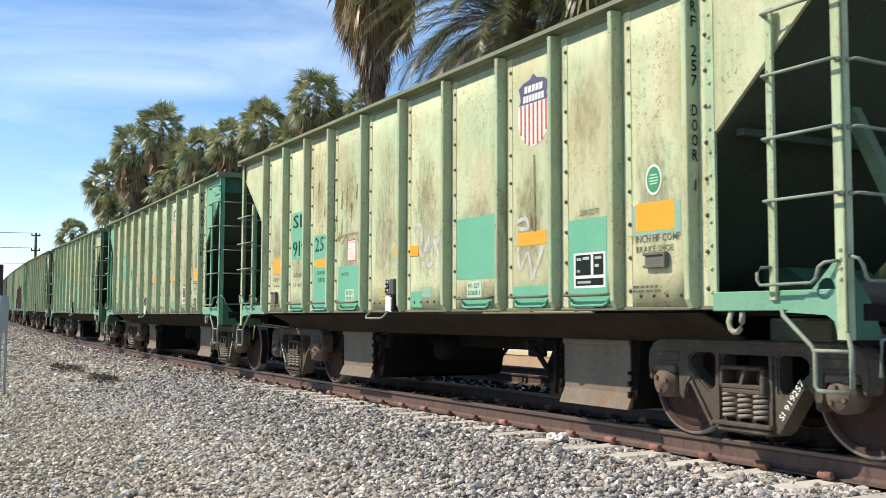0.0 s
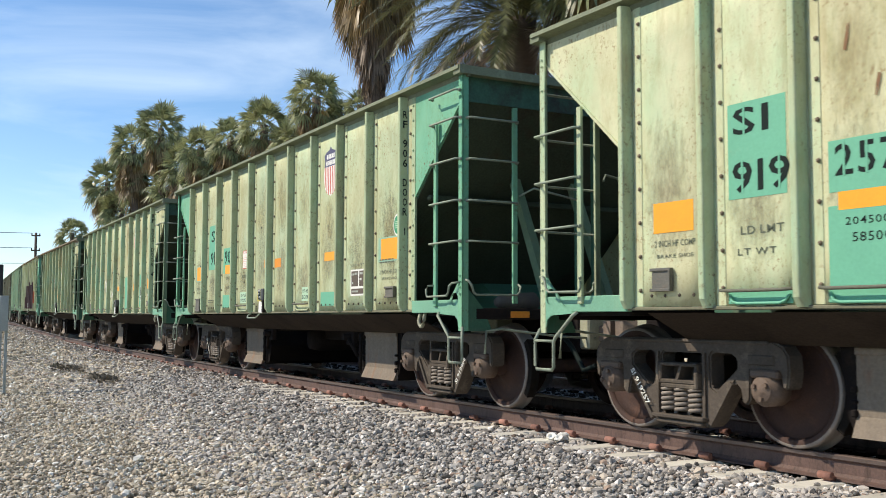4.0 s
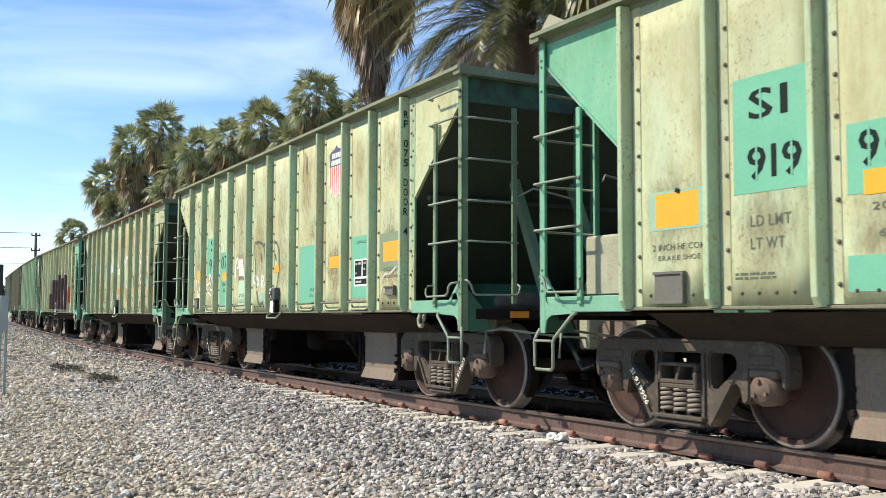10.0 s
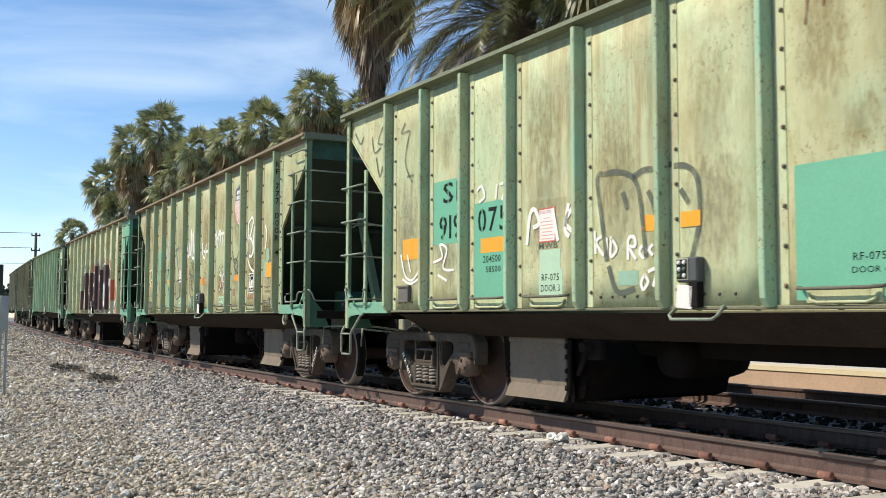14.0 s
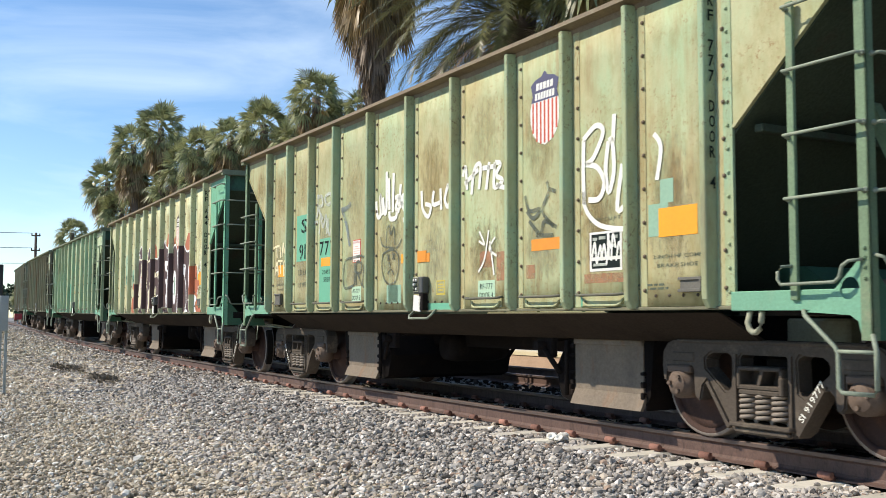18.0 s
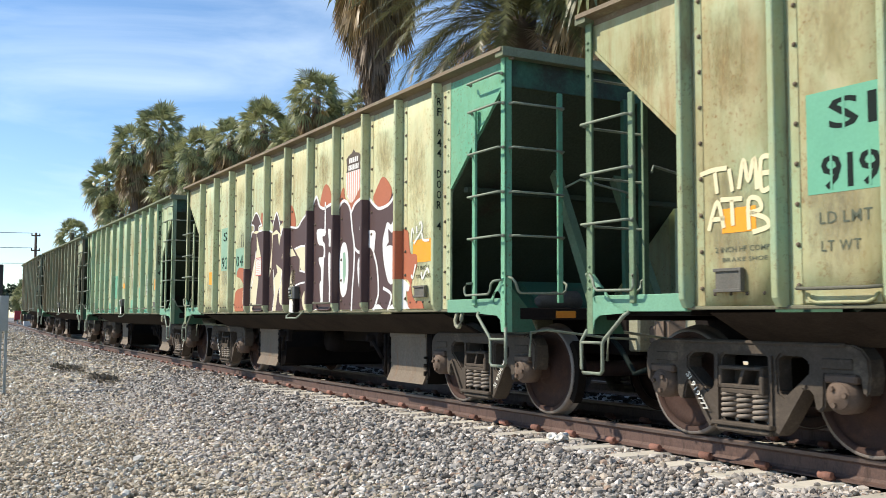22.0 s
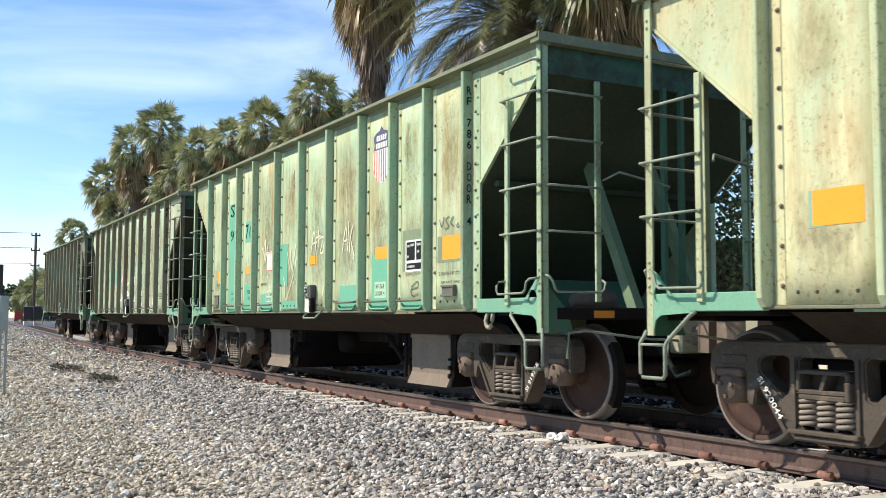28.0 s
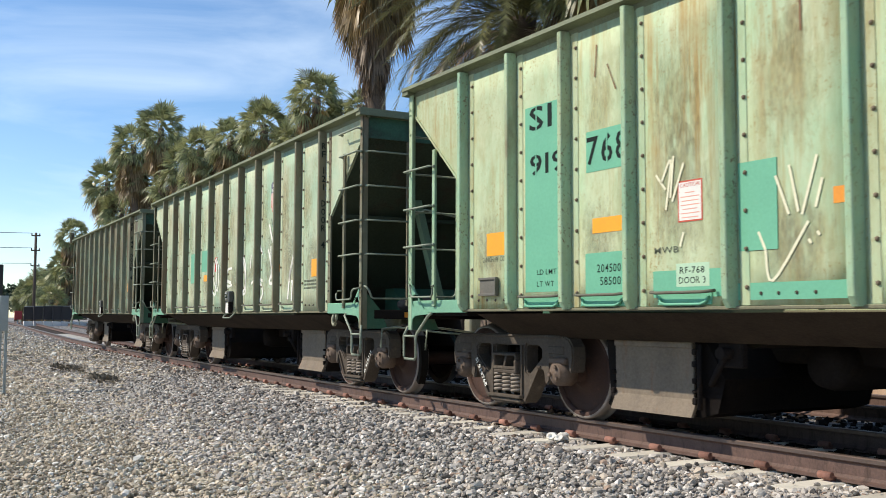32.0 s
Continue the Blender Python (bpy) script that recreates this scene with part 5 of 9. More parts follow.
def step_bm():
    """A two-tread boarding step of bent flat bar."""
    bm = tube([(5.53, -1.62, 1.05), (5.56, -1.65, 1.02), (5.80, -1.66, 0.82), (5.825, -1.66, 0.78), (5.825, -1.66, 0.56), (5.85, -1.66, 0.53), (6.08, -1.66, 0.53), (6.105, -1.66, 0.56), (6.105, -1.66, 0.80), (6.06, -1.63, 0.90)], 0.0165, 6)
    add_tube(bm, [(5.825, -1.66, 0.79), (6.105, -1.66, 0.79)], 0.014, 6)
    return bm


def brace_bm(y):
    bm = bmesh.new()
    add_prism(bm, [(6.0, 1.10), (5.86, 1.10), (5.16, 2.58), (5.22, 2.68)], y - 0.05, y + 0.05)
    return bm


def coupler_bm():
    """Shank, head and knuckle."""
    bm = box(6.2, 6.48, -0.08, 0.08, 0.74, 0.92, 0.02)
    add_prism(bm, [(6.45, -0.10), (6.58, -0.20), (6.70, -0.20), (6.70, -0.05), (6.60, 0.02), (6.60, 0.16), (6.50, 0.20), (6.42, 0.10)], 0.68, 0.97, "z")
    add_prism(bm, [(6.60, 0.02), (6.72, 0.04), (6.78, 0.12), (6.72, 0.19), (6.62, 0.17)], 0.69, 0.96, "z")
    return bm


M["rung"] = mat("ladder_bar_paint", (0.24, 0.28, 0.21), 0.6, 0.0, 0.3, 8, 60, 0.1, second=(0.14, 0.09, 0.06), second_amt=0.6)
# Pale bracket paint, brightened to stand for sunlight on the draft sill.
M["pale_steel"] = mat("pale_bracket_paint", (0.34, 0.34, 0.24), 0.8, 0.0, 0.25, 4, 50, 0.15, second=(0.20, 0.14, 0.10), second_amt=0.5)
M["brace"] = mat("brace_paint", (0.16, 0.24, 0.14), 0.7, 0.0, 0.3, 3, 50, 0.1, second=(0.30, 0.27, 0.18), second_amt=0.5)
M["coupler"] = mat("coupler_steel", (0.17, 0.13, 0.10), 0.8, 0.0, 0.3, 5, 60, 0.2, second=(0.28, 0.22, 0.16), second_amt=0.6)
M["chord"] = mat("top_rail_paint", (0.16, 0.18, 0.11), 0.75, 0.0, 0.3, 3, 50, 0.15, (0.5, 1, 1), second=(0.32, 0.37, 0.24), second_amt=0.6)
M["tag_yellow_print"] = mat("yellow_print", (0.55, 0.45, 0.08), 0.65, 0.0, 0.12, 6, 50, 0.05)

PALE = (0.52, 0.53, 0.36)


def hopper_car(spec):
    name = spec.get("name", "hopper_car")
    car = thing(name, spec["label"], "freight car", "train of hopper cars")
    RIBS = RIBS_OF[car.name] = RIB_SETS[spec["ribs"]]
    pm = panel_paint("side_paint_" + spec["key"], spec["pale"], spec["mint"], spec.get("rust", (0.25, 0.15, 0.06)), spec.get("pale_at", 0.45), spec.get("rust_at", 0.6), spec.get("rust_amt", 0.6), spec.get("dirt", 0.5))
    rib_m = panel_paint("rib_paint_" + spec["key"], spec.get("rib_pale", tuple(0.5 * (a + b) for a, b in zip(spec["pale"], spec["mint"]))), spec.get("rib", spec["mint"]), (0.16, 0.09, 0.05), 0.5, spec.get("rib_rust_at", 0.6), 0.75, spec.get("rib_dirt", 0.4))
    chord_m = spec.get("chord", M["chord"])
    gus = spec.get("gusset_mat", pm)
    repl = spec.get("replaced", {})
    for sy in (-1, 1):
        m = side_matrix(sy) @ Matrix.Translation((0, -YS, 0))
        for i in range(10):
            x = RIBS[i] + RIB_W
            w = RIBS[i + 1] - RIBS[i] - RIB_W
            shared(("panel", round(w, 3)), lambda: panel_bm(w), repl.get(i, pm) if sy < 0 else pm, "side_panel", car, "", m @ Matrix.Translation((x, 0, 0)))
        for i in range(11):
            shared("rib", rib_bm, rib_m, "rib", car, "", m @ Matrix.Translation((RIBS[i], 0, 0)))
            st = part("lap_strip", lap_mesh(pm), None, car, "", m @ Matrix.Translation((RIBS[i] + RIB_W + 0.022, 0, 0)))
        for i in range(10):
            if i not in spec.get("pulls", (1, 2, 3, 6, 7, 8)):
                for k in range(4):
                    part("bolt", bolt_mesh(), None, car, "", m @ Matrix.Translation((RIBS[i] + RIB_W + 0.21 + 0.155 * k, 0.0, Z0 + 0.085)))
        for s in (-1, 1):
            xe = 4.80 if s > 0 else -RIBS[0]
            shared(("gusset_panel", s), lambda: gusset_panel_bm(s, xe), spec.get("gusset_front", gus) if s > 0 and sy < 0 else gus, "gusset_panel", car, "triangular end gusset of the side", m)
        shared("end_strip", end_strip_bm, rib_m, "end_strip", car, "bolted end strip of the side sheet", m)
        shared("top_chord", lambda: top_chord_bm(), chord_m, "top_chord", car, "overhanging top rail", m)
        shared("sill_angle", lambda: box(-4.93, 4.95, -0.022, 0.06, Z0 - 0.03, Z0 - 0.003, 0.006), M["sill"], "side_sill", car, "", m)
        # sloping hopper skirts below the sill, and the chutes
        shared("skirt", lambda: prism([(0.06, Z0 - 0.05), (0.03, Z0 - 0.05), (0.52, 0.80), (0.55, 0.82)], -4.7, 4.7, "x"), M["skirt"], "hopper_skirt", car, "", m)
        for s in (-1, 1):
            chute(car, m, s)
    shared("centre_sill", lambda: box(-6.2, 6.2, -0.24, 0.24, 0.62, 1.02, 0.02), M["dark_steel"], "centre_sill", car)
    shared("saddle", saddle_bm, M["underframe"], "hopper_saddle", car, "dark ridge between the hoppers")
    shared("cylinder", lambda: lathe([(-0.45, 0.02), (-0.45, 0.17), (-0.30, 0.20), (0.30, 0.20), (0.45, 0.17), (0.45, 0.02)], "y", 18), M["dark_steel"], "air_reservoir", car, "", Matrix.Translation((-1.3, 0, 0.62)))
    end_ladder(car, 1, spec.get("end_paint", M["mint"]), spec.get("post", rib_m))
    end_ladder(car, -1, spec.get("end_paint", M["mint"]), spec.get("rear_post", rib_m))
    sets = []
    for x in (-4.78, 4.71):
        tr, ws = truck(car, x, spec["mark"])
        sets += ws
    r = random.Random(spec["key"])
    for i in range(10):
        if i not in repl:
            x = RIBS[i] + RIB_W
            stains(car, [(x, RIBS[i + 1], Z0, Z0 + r.uniform(0.9, 1.9), "grime")])
    marker_box(car, spec["box"], spec["loop"])
    pull_handles(car, spec.get("handle", pm), spec.get("pulls", (1, 2, 3, 6, 7, 8)))
    end_gear(car)
    spec["decals"](car)
    return car, sets


def lap_mesh(paint):
    """Strip in the panel paint with rivets of the same colour."""
    key = ("lap_mesh", paint.name)
    if key not in CACHE:
        me = cached("lap_strip", strip_bm).copy()
        me.materials.append(paint)
        me.materials.append(M["rivet"])
        CACHE[key] = me
    return CACHE[key]


def bolt_mesh():
    if "bolt_mesh" not in CACHE:
        me = cached("bolt_row", lambda: bolts_bm(1, 0.16)).copy()
        me.materials.append(M["truck"])
        CACHE["bolt_mesh"] = me
    return CACHE["bolt_mesh"]


def gusset_panel_bm(s, xe):
    bm = bmesh.new()
    xe = xe + 0.08 if s > 0 else xe
    poly = [(xe, Z1), (xe, 2.40), (xe + 0.02, 2.40), (6.0, 3.36), (6.0, Z1)]
    add_prism(bm, [(s * x, z) for x, z in poly], 0.0, 0.02)
    # folded lower lip
    add_prism(bm, [(s * x, z) for x, z in ((xe + 0.02, 2.40), (xe + 0.04, 2.385), (6.02, 3.345), (6.0, 3.36))], -0.012, 0.03)
    return bm


def end_strip_bm():
    """The bolted end strip of the side sheet in front of the last rib."""
    bm = bmesh.new()
    add_prism(bm, [(4.70, Z1), (4.70, Z0), (4.82, Z0), (4.82, Z1)], 0.001, 0.02)
    add_prism(bm, [(4.81, Z1), (4.81, Z0), (4.90, Z0), (4.90, Z1)], -0.005, 0.02)
    for i in range(14):
        v = bmesh.ops.create_icosphere(bm, subdivisions=1, radius=0.017, matrix=Matrix.Translation((4.855, -0.006, Z0 + 0.10 + i * 0.175)))
        for q in {f for w in v["verts"] for f in w.link_faces}:
            q.smooth = True
    return bm


def top_chord_bm():
    """The top rail: an overhanging channel along the upper edge."""
    bm = bmesh.new()
    add_prism(bm, [(-0.125, 3.618), (-0.118, 3.66), (-0.02, 3.672), (0.04, 3.66), (0.04, 3.55), (0.0, 3.55), (-0.012, 3.60)], -6.10, 6.10, "x")
    return bm


def saddle_bm():
    bm = bmesh.new()
    add_prism(bm, [(-1.7, 0.80), (-0.75, 1.02), (0.75, 1.02), (1.7, 0.80), (1.6, 0.76), (0.7, 0.94), (-0.7, 0.94), (-1.6, 0.76)], -0.95, 0.95)
    return bm


def chute(car, m, s):
    """A discharge chute: upright grey door panel, dark raked end, frame and operating gear."""
    y = YS - 0.98
    door = shared(("door", s), lambda: door_bm(s, y), M["chute"], "discharge_door", car, "grey steel discharge chute door", m)
    shared(("door_frame", s), lambda: frame_bm(s, y), M["dark_steel"], "chute_frame", car, "", m)
    shared(("gear", s), lambda: gear_bm(s, y), M["dark_steel"], "door_gear", car, "door latch and operating arm", m)


def door_bm(s, y):
    """The door panel, bent outward along its foot into a lip, with a folded top edge."""
    bm = bmesh.new()
    lo, hi = sorted((s * 2.20, s * 3.20))
    add_box(bm, lo, hi, y, y + 0.04, 0.31, 0.80, 0.004)
    add_prism(bm, [(y, 0.315), (y + 0.04, 0.315), (y - 0.035, 0.165), (y - 0.065, 0.170)], lo, hi + 0.03, "x")
    add_box(bm, lo, hi, y - 0.02, y, 0.745, 0.80, 0.006)
    return bm


def frame_bm(s, y):
    bm = bmesh.new()
    add_prism(bm, [(s * 2.20, 0.82), (s * 2.08, 0.82), (s * 1.86, 0.50), (s * 1.95, 0.22), (s * 2.12, 0.17), (s * 2.20, 0.17)], y + 0.02, 2 * YS - y - 0.02)
    add_box(bm, s * 2.05, s * 3.25, y - 0.03, y + 0.05, 0.80, 0.86, 0.008)
    add_prism(bm, [(s * 3.20, 0.82), (s * 3.34, 0.82), (s * 3.28, 0.3), (s * 3.22, 0.17)], y + 0.01, 2 * YS - y - 0.01)
    # hinge lugs and latch teeth down both edges
    r = random.Random(7 + s)
    for k in range(5):
        z = 0.26 + 0.11 * k + r.uniform(-0.03, 0.03)
        h = r.uniform(0.02, 0.06)
        add_box(bm, s * 2.15, s * 2.20, y - 0.03, y + 0.03, z, z + h, 0.008)
        if k < 3:
            add_box(bm, s * 3.19, s * 3.23, y - 0.035, y + 0.03, z + 0.03, z + 0.03 + h, 0.008)
    add_tube(bm, [(s * 2.10, y - 0.03, 0.24), (s * 2.10, y - 0.03, 0.78)], 0.022, 8)
    return bm


def gear_bm(s, y):
    bm = bmesh.new()
    add_tube(bm, [(s * 1.75, y + 0.05, 0.72), (s * 1.75, y - 0.16, 0.72)], 0.05, 10)
    add_tube(bm, [(s * 1.75, y - 0.08, 0.72), (s * 1.98, y - 0.02, 0.45)], 0.028, 6)
    add_box(bm, s * 1.62, s * 1.88, y - 0.05, y + 0.03, 0.60, 0.84, 0.015)
    return bm


def marker_box(car, x, loop):
    """The control box at mid-length with a white card below it, and the loop under the sill."""
    b = shared("marker_box", lambda: box(-0.52, -0.30, -YS - 0.09, -YS, 1.27, 1.46, 0.012), M["box_grey"], "control_box", car, "grey control box with lamps and a white card", Matrix.Translation((x + 0.52, 0, 0)))
    shared("lamp_frame", lambda: box(-0.515, -0.385, -YS - 0.097, -YS - 0.089, 1.285, 1.455, 0.004), M["pale_steel"], "lamp_frame", b)
    # Black plate for the dark interior; white discs paint the highlights on the lamps.
    shared("lamp_recess", lambda: box(-0.502, -0.398, -YS - 0.101, -YS - 0.096, 1.298, 1.442), M["black"], "lamp_recess", b)
    for k in range(6):
        cx, cz = -0.477 + 0.055 * (k % 2), 1.32 + 0.05 * (k // 2)
        shared(("lens", k), lambda: trans(lathe([(-0.012, 0.004), (-0.008, 0.015), (0.0, 0.019)], "y", 10), cx, -YS - 0.101, cz), M["white"] if k % 3 else M["dim_text"], "lens", b)
    shared("card", lambda: box(-0.535, -0.365, -YS - 0.08, -YS - 0.065, 1.07, 1.25, 0.004, Matrix.Translation((-0.45, 0, 1.16)) @ Matrix.Rotation(0.10, 4, "Y") @ Matrix.Translation((0.45, 0, -1.16))), M["white"], "card", b, "white card")
    shared("card_back", lambda: box(-0.40, -0.31, -YS - 0.08, -YS - 0.01, 1.08, 1.27, 0.006), M["dark_steel"], "box_bracket", b)
    shared("sill_loop", lambda: tube([(-1.02, -YS - 0.03, 1.07), (-1.02, -YS - 0.10, 1.02), (-0.98, -YS - 0.12, 0.99), (-0.56, -YS - 0.12, 0.99), (-0.52, -YS - 0.10, 1.02), (-0.52, -YS - 0.03, 1.09)], 0.014, 6), M["rung"], "pull_loop", car, "", Matrix.Translation((loop + 1.02, 0, 0)))


def end_gear(car):
    """Brake cylinder on the front platform, hand brake and chain on the rear end."""
    shared("cylinder_front", lambda: trans(lathe([(-0.30, 0.02), (-0.30, 0.04), (-0.26, 0.07), (-0.08, 0.11), (0.22, 0.12), (0.26, 0.08), (0.26, 0.02)], "y", 16), 5.3, -0.45, 1.18), M["coupler"], "brake_cylinder", car, "grey-green brake cylinder on the end platform")
    hb = shared("brake_house", lambda: trans(lathe([(-0.10, 0.02), (-0.10, 0.20), (-0.04, 0.24), (0.06, 0.24), (0.10, 0.10)], "y", 18), 0, 0, 0), M["coupler"], "hand_brake", car, "rusty hand brake wheel and housing", Matrix.Translation((-6.08, 0.35, 2.25)) @ Matrix.Rotation(radians(90), 4, "Z"))
    shared("brake_chain", lambda: chain_bm(), M["coupler"], "brake_chain", car, "", Matrix.Translation((-6.10, 0.42, 1.15)))
    shared("brake_rod", lambda: tube([(-6.02, -0.6, 1.16), (-6.02, 0.6, 1.16)], 0.035, 8), M["dark_steel"], "brake_shaft", car)
    for sx in (-1, 1):
        for sy in (-1, 1):
            bm_key = ("side_bearing", sx, sy)
            shared(bm_key, lambda: box(sx * 4.5, sx * 5.1, sy * 0.5 - 0.12, sy * 0.5 + 0.12, 0.74, 1.0, 0.02), M["pale_steel"], "side_bearing", car)
    shared("eye", lambda: tube([(5.03, -1.58, 1.05), (5.02, -1.6, 0.97), (5.035, -1.6, 0.925), (5.065, -1.6, 0.90), (5.10, -1.6, 0.90), (5.13, -1.6, 0.925), (5.145, -1.6, 0.97), (5.135, -1.58, 1.05)], 0.021, 8), M["pale_steel"], "roping_eye", car, "steel towing eye")


def chain_bm():
    bm = bmesh.new()
    for k in range(11):
        turn = Matrix.Translation((0, 0, 0.075 * k)) @ Matrix.Rotation(radians(90 * (k % 2)), 4, "Z")
        pts = [turn @ Vector((0.022 * math.cos(a * math.tau / 8), 0, 0.048 * math.sin(a * math.tau / 8))) for a in range(9)]
        add_tube(bm, pts, 0.009, 5)
    return bm


M["box_grey"] = mat("control_box_grey", (0.075, 0.08, 0.08), 0.6, 0.0, 0.15, 5, 60, 0.1)
M["sill"] = mat("sill_edge", (0.17, 0.165, 0.105), 0.85, 0.0, 0.3, 3, 40, 0.1)


# ---- markings on the cars ----
M["mint_faded"] = mat("faded_mint_patch", (0.26, 0.43, 0.31), 0.65, 0.0, 0.15, 3, 40, 0.05, second=(0.40, 0.45, 0.30), second_amt=0.5)
M["patch_olive"] = mat("olive_grey_patch", (0.20, 0.26, 0.16), 0.7, 0.0, 0.15, 3, 40, 0.05, second=(0.30, 0.22, 0.12), second_amt=0.4)


def spray(name, base, cover, var=0.1):
    """Thin spray paint: a chalky colour that covers the sheet unevenly."""
    m = mat(name, base, 0.65, 0.0, var, 5, 60, 0.0)
    n, l = m.node_tree.nodes, m.node_tree.links
    tc = n.new("ShaderNodeTexCoord")
    nz = n.new("ShaderNodeTexNoise")
    nz.inputs["Scale"].default_value, nz.inputs["Detail"].default_value = 7.0, 6
    rg = n.new("ShaderNodeMapRange")
    rg.inputs["From Min"].default_value, rg.inputs["From Max"].default_value = 0.3, 0.65
    rg.inputs["To Min"].default_value, rg.inputs["To Max"].default_value = cover * 0.45, min(1.0, cover * 1.3)
    l.new(tc.outputs["Object"], nz.inputs["Vector"])
    l.new(nz.outputs["Fac"], rg.inputs["Value"])
    l.new(rg.outputs["Result"], n["Principled BSDF"].inputs["Alpha"])
    return m


M["tag_white"] = mat("white_spray", (0.80, 0.80, 0.72), 0.6, 0.0, 0.06, 5, 60, 0.0)
M["tag_pale"] = spray("pale_lilac_spray", (0.66, 0.66, 0.62), 0.55)
M["tag_cream"] = mat("cream_spray", (0.72, 0.70, 0.50), 0.6, 0.0, 0.1, 5, 60, 0.0)
M["tag_yellow"] = mat("pale_yellow_spray", (0.80, 0.72, 0.45), 0.6, 0.0, 0.08, 5, 60, 0.0)
M["tag_dark"] = spray("dark_grey_spray", (0.10, 0.12, 0.09), 0.7)
M["tag_grey"] = spray("light_grey_spray", (0.55, 0.59, 0.52), 0.7)
M["tag_slate"] = spray("slate_spray", (0.20, 0.25, 0.26), 0.6)
M["tag_rust"] = spray("faded_red_spray", (0.45, 0.22, 0.12), 0.6)
M["rust_run"] = spray("rust_run", (0.20, 0.09, 0.035), 0.75, 0.3)
M["mural_brown"] = mat("mural_brown_paint", (0.085, 0.048, 0.045), 0.6, 0.0, 0.12, 3, 50, 0.05)
M["mural_white"] = mat("mural_white_paint", (0.80, 0.80, 0.78), 0.6, 0.0, 0.06, 3, 50, 0.05)
M["mural_cream"] = mat("mural_cream_paint", (0.74, 0.68, 0.46), 0.6, 0.0, 0.08, 3, 50, 0.05)
M["mural_rust"] = mat("mural_rust_paint", (0.44, 0.14, 0.07), 0.65, 0.0, 0.12, 3, 50, 0.05)
M["placard_brown"] = mat("placard_brown", (0.10, 0.075, 0.055), 0.7, 0.0, 0.15, 6, 60, 0.05)
M["pink"] = mat("washed_red", (0.70, 0.36, 0.27), 0.65, 0.0, 0.1, 5, 60, 0.05)
M["green_decal"] = mat("green_decal", (0.04, 0.27, 0.13), 0.6, 0.0, 0.1, 5, 60, 0.05)


def stain_mat(name, base, cover):
    """A soft-edged rust stain that fades out towards its borders and runs down in streaks."""
    m = mat(name, base, 0.8, 0.0, 0.25, 4, 50, 0.0)
    n, l = m.node_tree.nodes, m.node_tree.links
    tc = n.new("ShaderNodeTexCoord")
    sp = n.new("ShaderNodeSeparateXYZ")
    l.new(tc.outputs["Generated"], sp.inputs["Vector"])

    def math_node(op, a, b):
        k = n.new("ShaderNodeMath")
        k.operation = op
        for i, v in enumerate((a, b)):
            if isinstance(v, (int, float)):
                k.inputs[i].default_value = v
            else:
                l.new(v, k.inputs[i])
        return k.outputs[0]
    edge = None
    for axis in ("X", "Z"):
        hump = math_node("MULTIPLY", math_node("MULTIPLY", sp.outputs[axis], math_node("SUBTRACT", 1.0, sp.outputs[axis])), 4.0)
        edge = hump if edge is None else math_node("MULTIPLY", edge, hump)
    mp = n.new("ShaderNodeMapping")
    mp.inputs["Scale"].default_value = (6.0, 1.0, 2.2)
    l.new(tc.outputs["Object"], mp.inputs["Vector"])
    nz = n.new("ShaderNodeTexNoise")
    nz.inputs["Scale"].default_value, nz.inputs["Detail"].default_value, nz.inputs["Roughness"].default_value = 2.6, 10, 0.78
    l.new(mp.outputs["Vector"], nz.inputs["Vector"])
    both = math_node("ADD", math_node("MULTIPLY", edge, 0.42), math_node("MULTIPLY", nz.outputs["Fac"], 0.85))
    rg = n.new("ShaderNodeMapRange")
    rg.inputs["From Min"].default_value, rg.inputs["From Max"].default_value = 0.66, 0.92
    rg.inputs["To Max"].default_value = cover
    l.new(both, rg.inputs["Value"])
    l.new(math_node("MULTIPLY", rg.outputs["Result"], math_node("MINIMUM", math_node("MULTIPLY", edge, 2.5), 1.0)), n["Principled BSDF"].inputs["Alpha"])
    return m


M["stain_brown"] = stain_mat("brown_rust_stain", (0.29, 0.21, 0.075), 0.48)
M["stain_grime"] = stain_mat("grey_brown_grime", (0.25, 0.215, 0.13), 0.5)
M["stain_ochre"] = stain_mat("ochre_rust_stain", (0.38, 0.32, 0.15), 0.42)


def stains(car, rows):
    """Rust stains on the near side: x0, x1, z0, z1 and which kind."""
    for x0, x1, z0, z1, kind in rows:
        bm = bmesh.new()
        bm.faces.new([bm.verts.new((x, -YS - 0.0012, z)) for x, z in ((x0, z0), (x1, z0), (x1, z1), (x0, z1))])
        part("rust_stain", bm, M["stain_" + kind], car, "brown rust stain run down the sheet")


